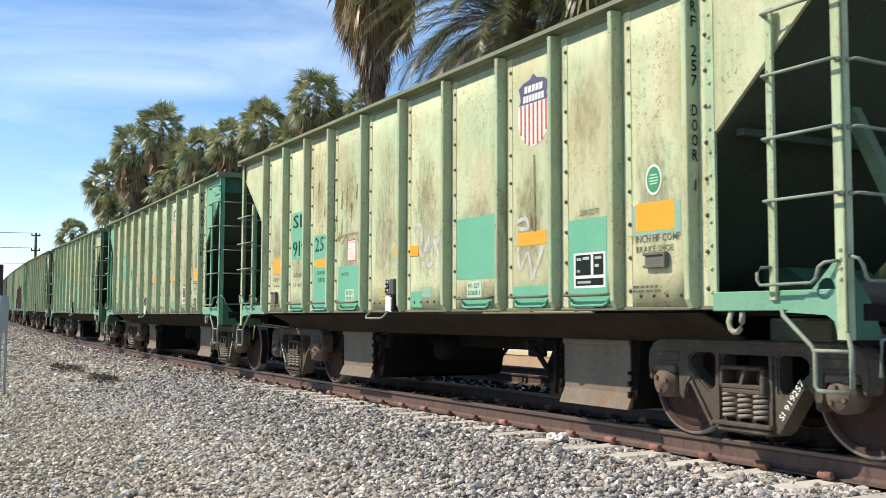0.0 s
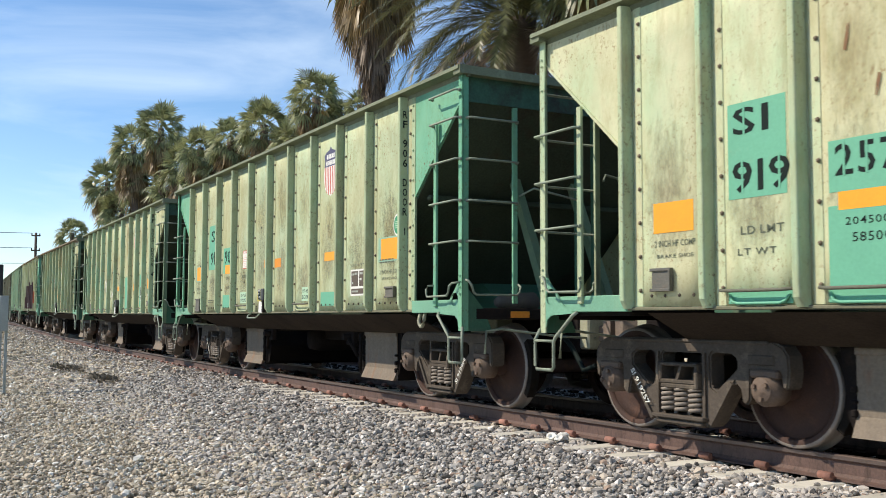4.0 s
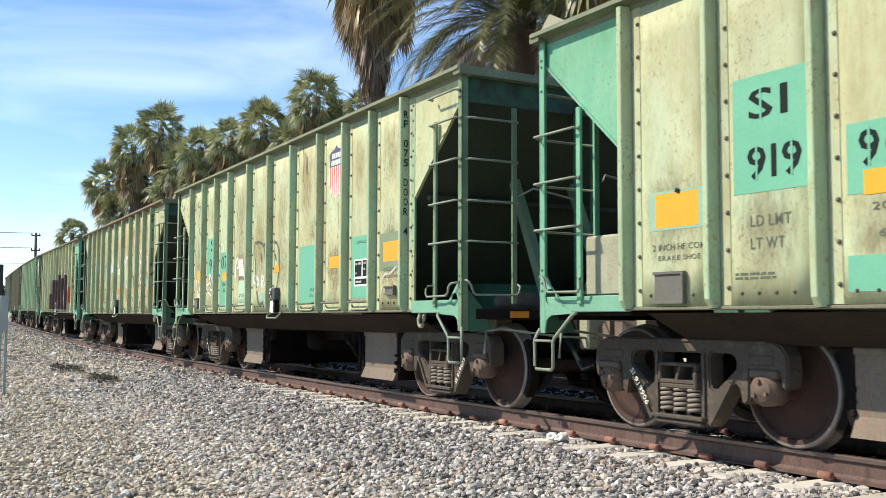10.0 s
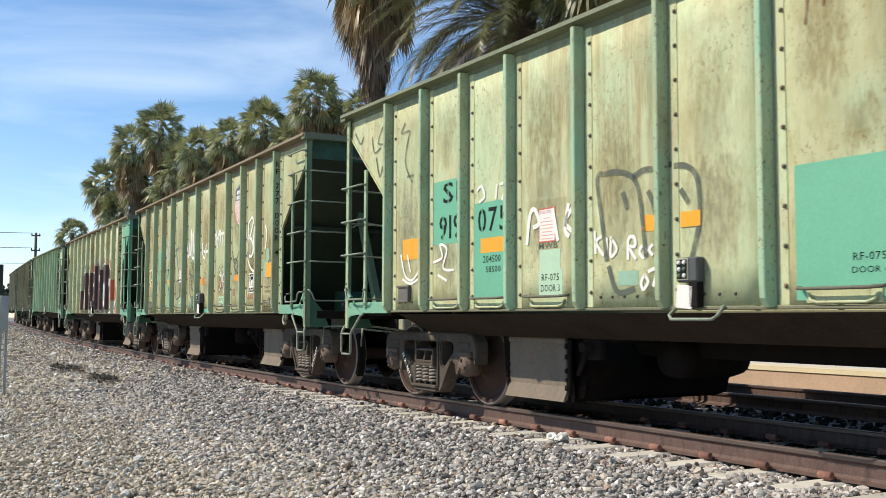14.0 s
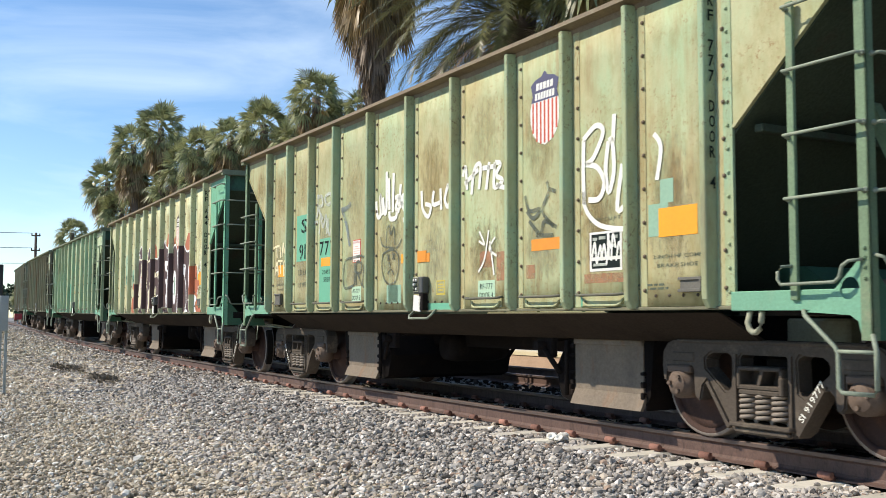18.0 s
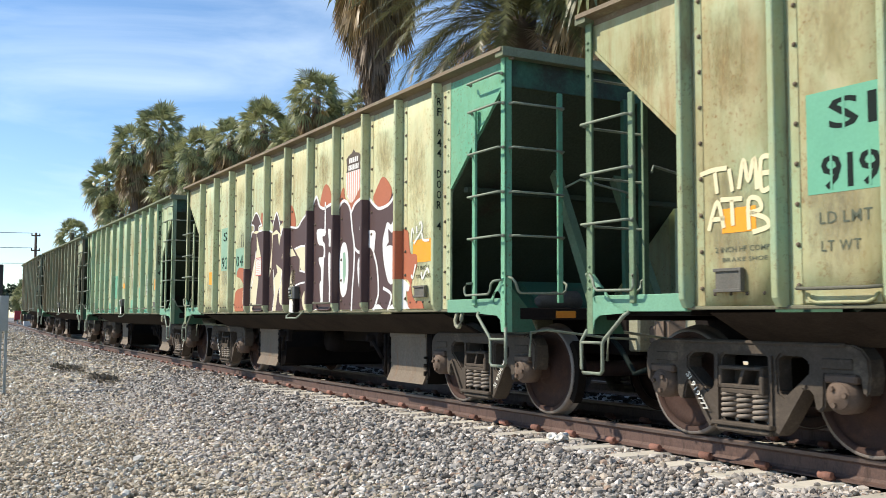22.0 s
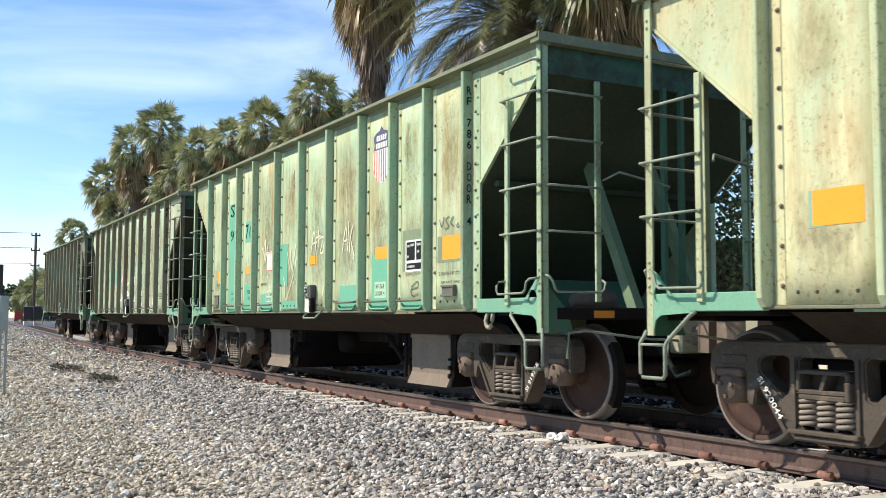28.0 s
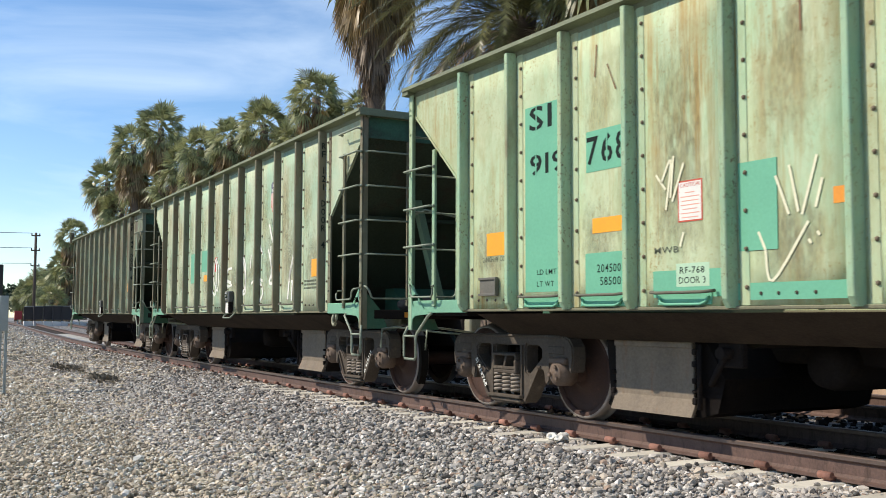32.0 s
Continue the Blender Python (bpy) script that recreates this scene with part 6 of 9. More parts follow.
def shield(car, x0, x1, z0, z1, style="red"):
    """A shield emblem: dark top with two pale bars, striped body below."""
    w, h = x1 - x0, z1 - z0
    cx = (x0 + x1) / 2

    def pt(u, v):
        return (cx + u * w / 2, z0 + v * h)
    outline = [(-0.80, 0.16), (-0.98, 0.33), (-1.0, 0.50), (-0.82, 0.68), (-0.95, 0.84), (-0.66, 0.90), (-0.22, 0.93), (0.0, 1.0), (0.22, 0.93), (0.66, 0.90), (0.95, 0.84), (0.82, 0.68), (1.0, 0.50), (0.98, 0.33), (0.80, 0.16), (0.42, 0.05), (0.0, 0.0), (-0.42, 0.05)]
    em = plate(car, [pt(*q) for q in outline], M["white"], "shield_emblem", 0.0045, "shield emblem with a dark top and red stripes")
    top = [(-0.93, 0.60), (-0.82, 0.68), (-0.95, 0.84), (-0.66, 0.90), (-0.22, 0.93), (0.0, 1.0), (0.22, 0.93), (0.66, 0.90), (0.95, 0.84), (0.82, 0.68), (0.93, 0.60)]
    plate(car, [pt(*q) for q in top], M["navy"] if style == "red" else M["placard_brown"], "emblem_top", 0.0065).parent = em
    for k in range(7):
        u = -0.80 + k * 0.265
        lo = 0.19 if k in (0, 6) else 0.07 if k in (1, 5) else 0.03
        plate(car, [pt(u - 0.055, lo), (pt(u + 0.055, lo)), pt(u + 0.055, 0.595), pt(u - 0.055, 0.595)], M["red"] if style == "red" else M["pink"], "stripe", 0.0065).parent = em
    for v, half, count in ((0.80, 0.60, 5), (0.67, 0.68, 7)):
        step = 2 * half / count
        for k in range(count):
            u = -half + (k + 0.5) * step
            plate(car, [pt(u - step * 0.42, v - 0.048), pt(u + step * 0.36, v - 0.042), pt(u + step * 0.42, v + 0.052), pt(u - step * 0.36, v + 0.046)], M["white"], "letter_bar", 0.0085).parent = em


def oval(car, x, z, rx, rz):
    def ring(k):
        return [(x + k * rx * math.cos(a * math.tau / 20), z + k * rz * 1.25 * math.sin(a * math.tau / 20)) for a in range(20)]
    o = plate(car, ring(1.0), M["white"], "oval_decal", 0.0045, "small oval green decal")
    plate(car, ring(0.84), M["green_decal"], "oval_centre", 0.0065).parent = o
    for dz in (0.32, 0.08, -0.16, -0.38):
        w = rx * (0.55 if abs(dz) < 0.2 else 0.42)
        plate(car, [(x - w, z + dz * rz), (x + w, z + dz * rz), (x + w, z + (dz + 0.12) * rz), (x - w, z + (dz + 0.12) * rz)], M["pale_plate"], "letter_bar", 0.0085).parent = o


def bars(car, x0, x1, z0, z1, rows, material):
    """Small print that cannot be read: broken plain bars."""
    h = (z1 - z0) / rows
    r = random.Random(int(x0 * 1000) + int(z0 * 977))
    bm = bmesh.new()
    for i in range(rows):
        x = x0
        while x < x1 - 0.03:
            w = r.uniform(0.03, 0.09)
            add_box(bm, x, min(x + w, x1), -YS - 0.003, -YS, z0 + h * i + h * 0.2, z0 + h * i + h * 0.75)
            x += w + 0.018
    return part("small_print", bm, material, car)


def placard(car, x0, x1, z0, z1, style="black"):
    """A black data placard with a white frame and dividing lines."""
    pl = rect(car, x0, x1, z0, z1, M["white"], "data_placard", 0.006, "black and white data placard")
    w, h = x1 - x0, z1 - z0
    dark = M["placard_brown"] if style == "brown" else M["black"]
    for a, b, c, d in ((0.06, 0.55, 0.36, 0.94), (0.63, 0.94, 0.36, 0.94), (0.06, 0.94, 0.07, 0.27)):
        rect(car, x0 + a * w, x0 + b * w, z0 + c * h, z0 + d * h, dark, "placard_field", 0.008).parent = pl
    for a, b, c, d in ((0.10, 0.24, 0.78, 0.86), (0.30, 0.50, 0.80, 0.88), (0.68, 0.88, 0.80, 0.88), (0.10, 0.20, 0.45, 0.52), (0.68, 0.80, 0.58, 0.66), (0.12, 0.55, 0.13, 0.20)):
        rect(car, x0 + a * w, x0 + b * w, z0 + c * h, z0 + d * h, M["tag_grey"], "letter_bar", 0.010).parent = pl
    if style == "scrawled":
        r = random.Random(int(x0 * 100))
        lines = []
        for k in range(6):
            u = x0 + w * (0.08 + 0.15 * k)
            lines.append([(u, z0 + h * r.uniform(0.1, 0.4)), (u + w * r.uniform(-0.05, 0.12), z0 + h * r.uniform(0.6, 0.95)), (u + w * 0.14, z0 + h * r.uniform(0.2, 0.6))])
        scrawl(car, lines, M["tag_white"], 0.022, "graffiti", 0.0115)


def caution(car, x0, x1, z0, z1, base=0.0):
    """A white notice with a red border, a red heading and lines of small print."""
    w, h = x1 - x0, z1 - z0
    n = rect(car, x0, x1, z0, z1, M["red"], "caution_sign", base + 0.006, "white caution sign with red print")
    rect(car, x0 + 0.012, x1 - 0.012, z0 + 0.012, z1 - 0.012, M["white"], "sign_face", base + 0.008).parent = n
    text(n, "CAUTION", x0 + 0.1 * w, z0 + 0.84 * h, 0.10 * h, M["red"], 0.8 * w, "heading", base + 0.0105)
    for k in range(7):
        ww = (0.2, 0.38, 0.34, 0.38, 0.30, 0.38, 0.34)[k]
        rect(car, x0 + (0.5 - ww) * w, x0 + (0.5 + ww) * w, z0 + (0.09 + 0.10 * (6 - k)) * h, z0 + (0.115 + 0.10 * (6 - k)) * h, M["pink"], "letter_bar", base + 0.010).parent = n


def door_plate(car, x0, x1, z0, z1, first, second):
    w, h = x1 - x0, z1 - z0
    n = rect(car, x0, x1, z0, z1, M["pale_plate"], "door_plate", 0.005, "pale green painted door number plate")
    text(n, first, x0 + 0.12 * w, z0 + 0.57 * h, 0.28 * h, M["black"], 0.74 * w)
    text(n, second, x0 + 0.09 * w, z0 + 0.14 * h, 0.28 * h, M["black"], 0.80 * w)


M["card_steel"] = mat("card_board_steel", (0.13, 0.125, 0.105), 0.7, 0.0, 0.3, 6, 60, 0.15, second=(0.20, 0.14, 0.09), second_amt=0.5)


def card_holder(car, x0, x1, z0, z1):
    """A small steel card board bolted to the sheet."""
    bm = box(x0, x1, -YS - 0.03, -YS, z0, z1, 0.004)
    add_box(bm, x0 - 0.01, x1 + 0.01, -YS - 0.045, -YS - 0.005, z0 - 0.012, z0 + 0.012, 0.003)
    add_box(bm, x0 - 0.01, x1 + 0.01, -YS - 0.045, -YS - 0.005, z1 - 0.012, z1 + 0.012, 0.003)
    add_box(bm, x1 - 0.008, x1 + 0.012, -YS - 0.05, -YS - 0.005, z0, z1, 0.003)
    return part("card_board", bm, M["card_steel"], car, "small grey steel card board")


def rib_letters(car, body):
    """Black letters stacked down the side of the front rib."""
    z = 3.34
    for ch in body:
        if ch != " ":
            me = text_mesh(ch, 1.0, M["black"], 0.012)
            xs = [v.co.x for v in me.vertices]
            w0 = max(xs) - min(xs)
            sx = 0.056 / w0 if ch not in "1I" else 0.10
            part("stencil", me, None, car, "", Matrix.Translation((RIBS_OF[car.name][-1] + RIB_W + 0.0025, -YS - 0.037 - (min(xs) + w0 / 2) * sx, z)) @ Matrix.Rotation(radians(90), 4, "Z") @ Matrix.Diagonal((sx, 0.13, 0.125, 1)))
        z -= 0.115


def mural_ribs(car, tops, paint=None, foot=Z0 + 0.10):
    """Spray paint carried over the ribs that cross the mural."""
    for i, top in tops.items():
        def mk():
            bm = bmesh.new()
            prof = [(-0.009, 0.0), (-0.003, 0.086), (0.004, 0.098), (0.013, 0.102), (0.049, 0.102), (0.060, 0.098), (0.068, 0.086), (0.083, 0.0)]
            lo = [bm.verts.new((x, -d, foot)) for x, d in prof]
            hi = [bm.verts.new((x, -d, top)) for x, d in prof]
            for k in range(7):
                bm.faces.new((lo[k], lo[k + 1], hi[k + 1], hi[k]))
            return bm
        part("graffiti", mk(), paint or M["mural_brown"], car, "", Matrix.Translation((RIBS_OF[car.name][i], -YS, 0)))


M["pull"] = mat("pull_bar_paint", (0.12, 0.12, 0.085), 0.7, 0.0, 0.3, 5, 60, 0.1, second=(0.10, 0.06, 0.04), second_amt=0.6)


def pull_handles(car, paint, panels):
    """Door pull bars on their plates along the bottom of the side."""
    for i in panels:
        x = RIBS_OF[car.name][i] + RIB_W + 0.5 * (RIBS_OF[car.name][i + 1] - RIBS_OF[car.name][i] - RIB_W) - 0.25
        ha = shared("pull_plate", lambda: box(0.0, 0.58, -YS - 0.012, -YS, 1.10, 1.20, 0.004), paint, "pull_plate", car, "", Matrix.Translation((x, 0, 0)))
        shared("pull_bar", lambda: tube([(-0.04, -YS - 0.02, 1.205), (-0.03, -YS - 0.06, 1.20), (0.06, -YS - 0.075, 1.195), (0.52, -YS - 0.075, 1.195), (0.61, -YS - 0.06, 1.20), (0.62, -YS - 0.02, 1.205)], 0.014, 6), M["pull"], "pull_bar", ha)
        shared("pull_foot", lambda: tube([(0.02, -YS - 0.015, 1.17), (0.05, -YS - 0.03, 1.12), (0.10, -YS - 0.03, 1.105), (0.48, -YS - 0.03, 1.105), (0.53, -YS - 0.03, 1.12), (0.56, -YS - 0.015, 1.17)], 0.012, 6), paint, "pull_guard", ha)


def decals_one(car):
    stains(car, [(-2.1, -1.3, 1.95, 3.3, "brown"), (2.1, 2.85, 1.3, 2.7, "ochre"), (1.05, 1.95, 1.1, 1.45, "brown"), (-3.05, -2.35, 2, 3.3, "ochre"), (0, 0.8, 1.8, 3.2, "ochre"), (3, 3.7, 2.2, 3.4, "ochre"), (-0.9, -0.2, 2.2, 3.4, "ochre")])
    rib_letters(car, "RF 257 DOOR 1")
    rect(car, 3.92, 4.53, 1.67, 1.92, M["mint_faded"], "painted_patch", 0.004)
    rect(car, 4.01, 4.46, 1.7, 1.93, M["orange"], "reflector", 0.006)
    oval(car, 4.225, 2.11, 0.095, 0.1)
    text(car, "2 INCH HF COMP", 3.94, 1.61, 0.06, M["dim_text"], 0.59, "stencil")
    text(car, "BRAKE SHOE", 4.01, 1.53, 0.05, M["dim_text"], 0.44, "stencil")
    card_holder(car, 4.14, 4.38, 1.41, 1.51)
    bars(car, 3.95, 4.30, 1.20, 1.27, 2, M["dim_text"])
    rect(car, 3.06, 3.63, 1.15, 1.87, M["patch_mint"], "painted_patch", 0.004)
    placard(car, 3.17, 3.61, 1.26, 1.57)
    text(car, "2200 CU FT", 3.26, 1.9, 0.05, M["dim_text"], 0.27, "stencil")
    rect(car, 2.27, 2.75, 1.69, 1.82, M["orange"], "reflector", 0.006)
    rect(car, 2.14, 2.78, 1.16, 1.3, M["patch_mint"], "painted_patch", 0.004)
    scrawl(car, [[(2.25, 1.92), (2.42, 1.95), (2.46, 1.85), (2.29, 1.86)], [(2.29, 1.68), (2.33, 1.47), (2.46, 1.62), (2.54, 1.41), (2.7, 1.65)], [(2.5, 1.36), (2.58, 1.39)]], M["tag_pale"], 0.04, "graffiti", 0.0165)
    shield(car, 2.29, 2.81, 2.63, 3.34)
    rect(car, 1.11, 1.9, 1.4, 2.05, M["patch_mint"], "painted_patch", 0.004)
    door_plate(car, 1.32, 1.61, 1.21, 1.38, "RF-257", "DOOR 1")
    rect(car, -4.58, -4.14, 1.67, 1.91, M["orange"], "reflector", 0.006)
    text(car, "2 INCH HF COMP", -4.57, 1.56, 0.05, M["dim_text"], 0.45, "stencil")
    text(car, "BRAKE SHOE", -4.54, 1.47, 0.03, M["dim_text"], 0.4, "stencil")
    card_holder(car, -4.58, -4.37, 1.22, 1.38)
    rect(car, -3.78, -3.25, 1.86, 2.56, M["patch_mint"], "painted_patch", 0.004)
    text(car, "SI", -3.73, 2.33, 0.19, M["black"], 0.33, "stencil")
    text(car, "919", -3.74, 1.91, 0.22, M["black"], 0.52, "stencil")
    text(car, "LD LMT", -3.67, 1.6, 0.06, M["dim_text"], 0.39, "stencil")
    text(car, "LT WT", -3.7, 1.45, 0.05, M["dim_text"], 0.35, "stencil")
    rect(car, -2.91, -2.38, 1.82, 2.16, M["patch_mint"], "painted_patch", 0.004)
    rect(car, -2.92, -2.38, 1.17, 1.73, M["patch_mint"], "painted_patch", 0.004)
    text(car, "257", -2.86, 1.93, 0.2, M["black"], 0.48, "stencil")
    rect(car, -2.84, -2.4, 1.7, 1.82, M["orange"], "reflector", 0.006)
    text(car, "204500", -2.79, 1.6, 0.05, M["black"], 0.32, "stencil")
    text(car, "58500", -2.74, 1.49, 0.06, M["black"], 0.28, "stencil")
    rect(car, -2.04, -1.28, 1.15, 1.68, M["patch_mint"], "painted_patch", 0.004)
    text(car, "MWB", -1.93, 1.55, 0.05, M["dim_text"], 0.23, "stencil")
    caution(car, -1.74, -1.48, 1.74, 2.02)
    door_plate(car, -1.81, -1.53, 1.2, 1.37, "RF-257", "DOOR 2")
    scrawl(car, [[(-2.08, 2.07), (-1.7, 2.1), (-1.36, 2.09)], [(-1.93, 1.98), (-1.78, 2.09), (-1.74, 1.89)], [(-1.46, 2.08), (-1.36, 1.93)]], M["tag_rust"], 0.03, "graffiti", 0.0165)
    rect(car, -0.47, -0.21, 1.68, 1.82, M["mint_faded"], "painted_patch", 0.004)
    rect(car, -0.41, -0.2, 1.71, 1.82, M["orange"], "reflector", 0.006)
    rect(car, 0.03, 0.25, 1.71, 1.83, M["orange"], "reflector", 0.02)
    rect(car, -0.77, -0.59, 1.22, 1.37, M["yellow_plate"], "painted_patch", 0.004)
    scrawl(car, [[(0.11, 2.01), (0.23, 2.06), (0.34, 2.0), (0.31, 1.82), (0.24, 1.8)], [(0.27, 1.8), (0.35, 1.7), (0.44, 1.8), (0.51, 1.74)], [(0.51, 1.92), (0.46, 1.75), (0.55, 1.83), (0.57, 1.68)], [(0.62, 1.93), (0.72, 1.93), (0.7, 1.83), (0.61, 1.84)]], M["tag_pale"], 0.055, "graffiti", 0.0165)
    scrawl(car, [[(0.66, 1.82), (0.73, 1.67), (0.69, 1.62)], [(0.35, 1.63), (0.46, 1.58), (0.59, 1.61)]], M["tag_pale"], 0.055, "graffiti", 0.0165)
    rect(car, 0.05, 0.32, 1.12, 1.3, M["patch_mint"], "painted_patch", 0.004)
    rect(car, 0.31, 0.55, 1.23, 1.35, M["mint_faded"], "painted_patch", 0.004)
    scrawl(car, [[(2.56, 2.55), (2.57, 2.22), (2.58, 1.81)], [(2.5, 2.0), (2.52, 1.84)]], M["rust_run"], 0.02, "rust_streak", 0.0165)
    scrawl(car, [[(-2.17, 2.89), (-2.20, 2.62)], [(-1.92, 2.70), (-1.95, 2.45)], [(-1.76, 2.72), (-1.80, 2.48)], [(-2.51, 2.54), (-2.54, 2.40)], [(-2.11, 2.38), (-2.15, 2.16)], [(-1.16, 1.76), (-1.18, 1.62)], [(-1.44, 2.74), (-1.48, 2.54)], [(-1.61, 2.52), (-1.64, 2.31)], [(-2.01, 2.15), (-2.03, 2.02)], [(-2.73, 2.91), (-2.76, 2.74)]], M["rust_run"], 0.026, "rust_streak", 0.0165)
    scrawl(car, [[(-2.44, 2.5), (-2.46, 2.35)], [(-2.4, 2.21), (-2.42, 2.08)], [(-1.92, 2.32), (-1.96, 2.08)], [(-1.64, 2.52), (-1.63, 2.24)]], M["rust_run"], 0.018, "rust_streak", 0.0165)


def decals_two(car):
    stains(car, [(0, 0.75, 2, 3.5, "brown"), (-0.95, -0.25, 1.9, 3.4, "ochre"), (1, 1.65, 2, 3.2, "ochre"), (2, 2.6, 1.9, 2.8, "ochre"), (3, 3.55, 1.1, 2, "ochre"), (3.9, 4.6, 1.1, 2.9, "ochre"), (-1.9, -1.2, 1.1, 2.6, "ochre")])
    part("equipment_box", box(-5.56, -5.0, -1.50, -1.12, 1.19, 1.72, 0.02), M["pale_steel"], car, "pale olive steel box on the end platform")
    part("loose_sheet", prism([(-6.0, 3.672), (-5.86, 3.80), (-5.62, 3.675)], -1.66, -1.648), M["pale_steel"], car, "bent pale sheet on the top rail")
    rib_letters(car, "RF 906 DOOR 1")
    rect(car, 3.91, 4.53, 1.68, 1.98, M["mint_faded"], "painted_patch", 0.004)
    rect(car, 3.99, 4.44, 1.7, 1.96, M["orange"], "reflector", 0.006)
    oval(car, 4.43, 2.105, 0.1, 0.105)
    text(car, "2 INCH HF COMP", 3.95, 1.53, 0.05, M["dim_text"], 0.58, "stencil")
    text(car, "BRAKE SHOE", 4.01, 1.46, 0.03, M["dim_text"], 0.45, "stencil")
    card_holder(car, 4.17, 4.41, 1.25, 1.36)
    bars(car, 3.95, 4.35, 1.66, 1.72, 2, M["dim_text"])
    text(car, "2200 CU FT", 3.07, 1.66, 0.03, M["dim_text"], 0.41, "stencil")
    placard(car, 3.06, 3.5, 1.28, 1.62, "brown")
    rect(car, 2.14, 2.58, 1.78, 1.9, M["orange"], "reflector", 0.006)
    shield(car, 2.09, 2.57, 2.68, 3.37)
    rect(car, 2.01, 2.63, 1.16, 1.35, M["patch_mint"], "painted_patch", 0.004)
    door_plate(car, 1.27, 1.61, 1.24, 1.44, "RF-906", "DOOR 1")
    rect(car, 0.05, 0.34, 1.78, 1.92, M["old_orange"], "reflector", 0.006)
    rect(car, -0.36, -0.19, 1.79, 1.92, M["yellow_plate"], "painted_patch", 0.004)
    rect(car, -4.63, -3.95, 1.69, 2.0, M["mint_faded"], "painted_patch", 0.004)
    rect(car, -4.55, -4.08, 1.71, 1.98, M["orange"], "reflector", 0.006)
    text(car, "2 INCH HF COMP", -4.58, 1.53, 0.05, M["dim_text"], 0.61, "stencil")
    text(car, "BRAKE SHOE", -4.52, 1.45, 0.04, M["dim_text"], 0.46, "stencil")
    card_holder(car, -4.54, -4.22, 1.12, 1.35)
    rect(car, -3.72, -3.06, 1.89, 2.73, M["patch_mint"], "painted_patch", 0.004)
    text(car, "SI", -3.57, 2.42, 0.21, M["black"], 0.35, "stencil")
    text(car, "919", -3.59, 1.99, 0.23, M["black"], 0.48, "stencil")
    text(car, "LD LMT", -3.57, 1.65, 0.08, M["dim_text"], 0.36, "stencil")
    text(car, "LT WT", -3.57, 1.49, 0.08, M["dim_text"], 0.3, "stencil")
    bars(car, -3.72, -3.35, 1.27, 1.33, 2, M["dim_text"])
    rect(car, -2.76, -2.13, 1.79, 2.25, M["patch_mint"], "painted_patch", 0.004)
    text(car, "906", -2.67, 1.97, 0.23, M["black"], 0.54, "stencil")
    rect(car, -2.64, -2.18, 1.78, 1.94, M["orange"], "reflector", 0.006)
    text(car, "201700", -2.58, 1.68, 0.05, M["dim_text"], 0.35, "stencil")
    text(car, "61300", -2.54, 1.51, 0.05, M["dim_text"], 0.31, "stencil")
    rect(car, -2.77, -2.08, 1.17, 1.4, M["patch_mint"], "painted_patch", 0.004)
    caution(car, -1.59, -1.34, 1.83, 2.14)
    text(car, "MWB", -1.61, 1.67, 0.06, M["dim_text"], 0.23, "stencil")
    door_plate(car, -1.71, -1.34, 1.24, 1.43, "RF-906", "DOOR 2")
    rect(car, -0.44, -0.23, 1.8, 1.93, M["old_orange"], "reflector", 0.006)
    rect(car, -0.77, -0.57, 1.26, 1.43, M["yellow_plate"], "painted_patch", 0.004)
    scrawl(car, [[(-0.61, 2.48), (-0.59, 2.46)], [(-4.32, 2.0), (-4.27, 1.98)], [(-1.5, 1.61), (-1.48, 1.59)]], M["black"], 0.035, "dent_mark", 0.0165)


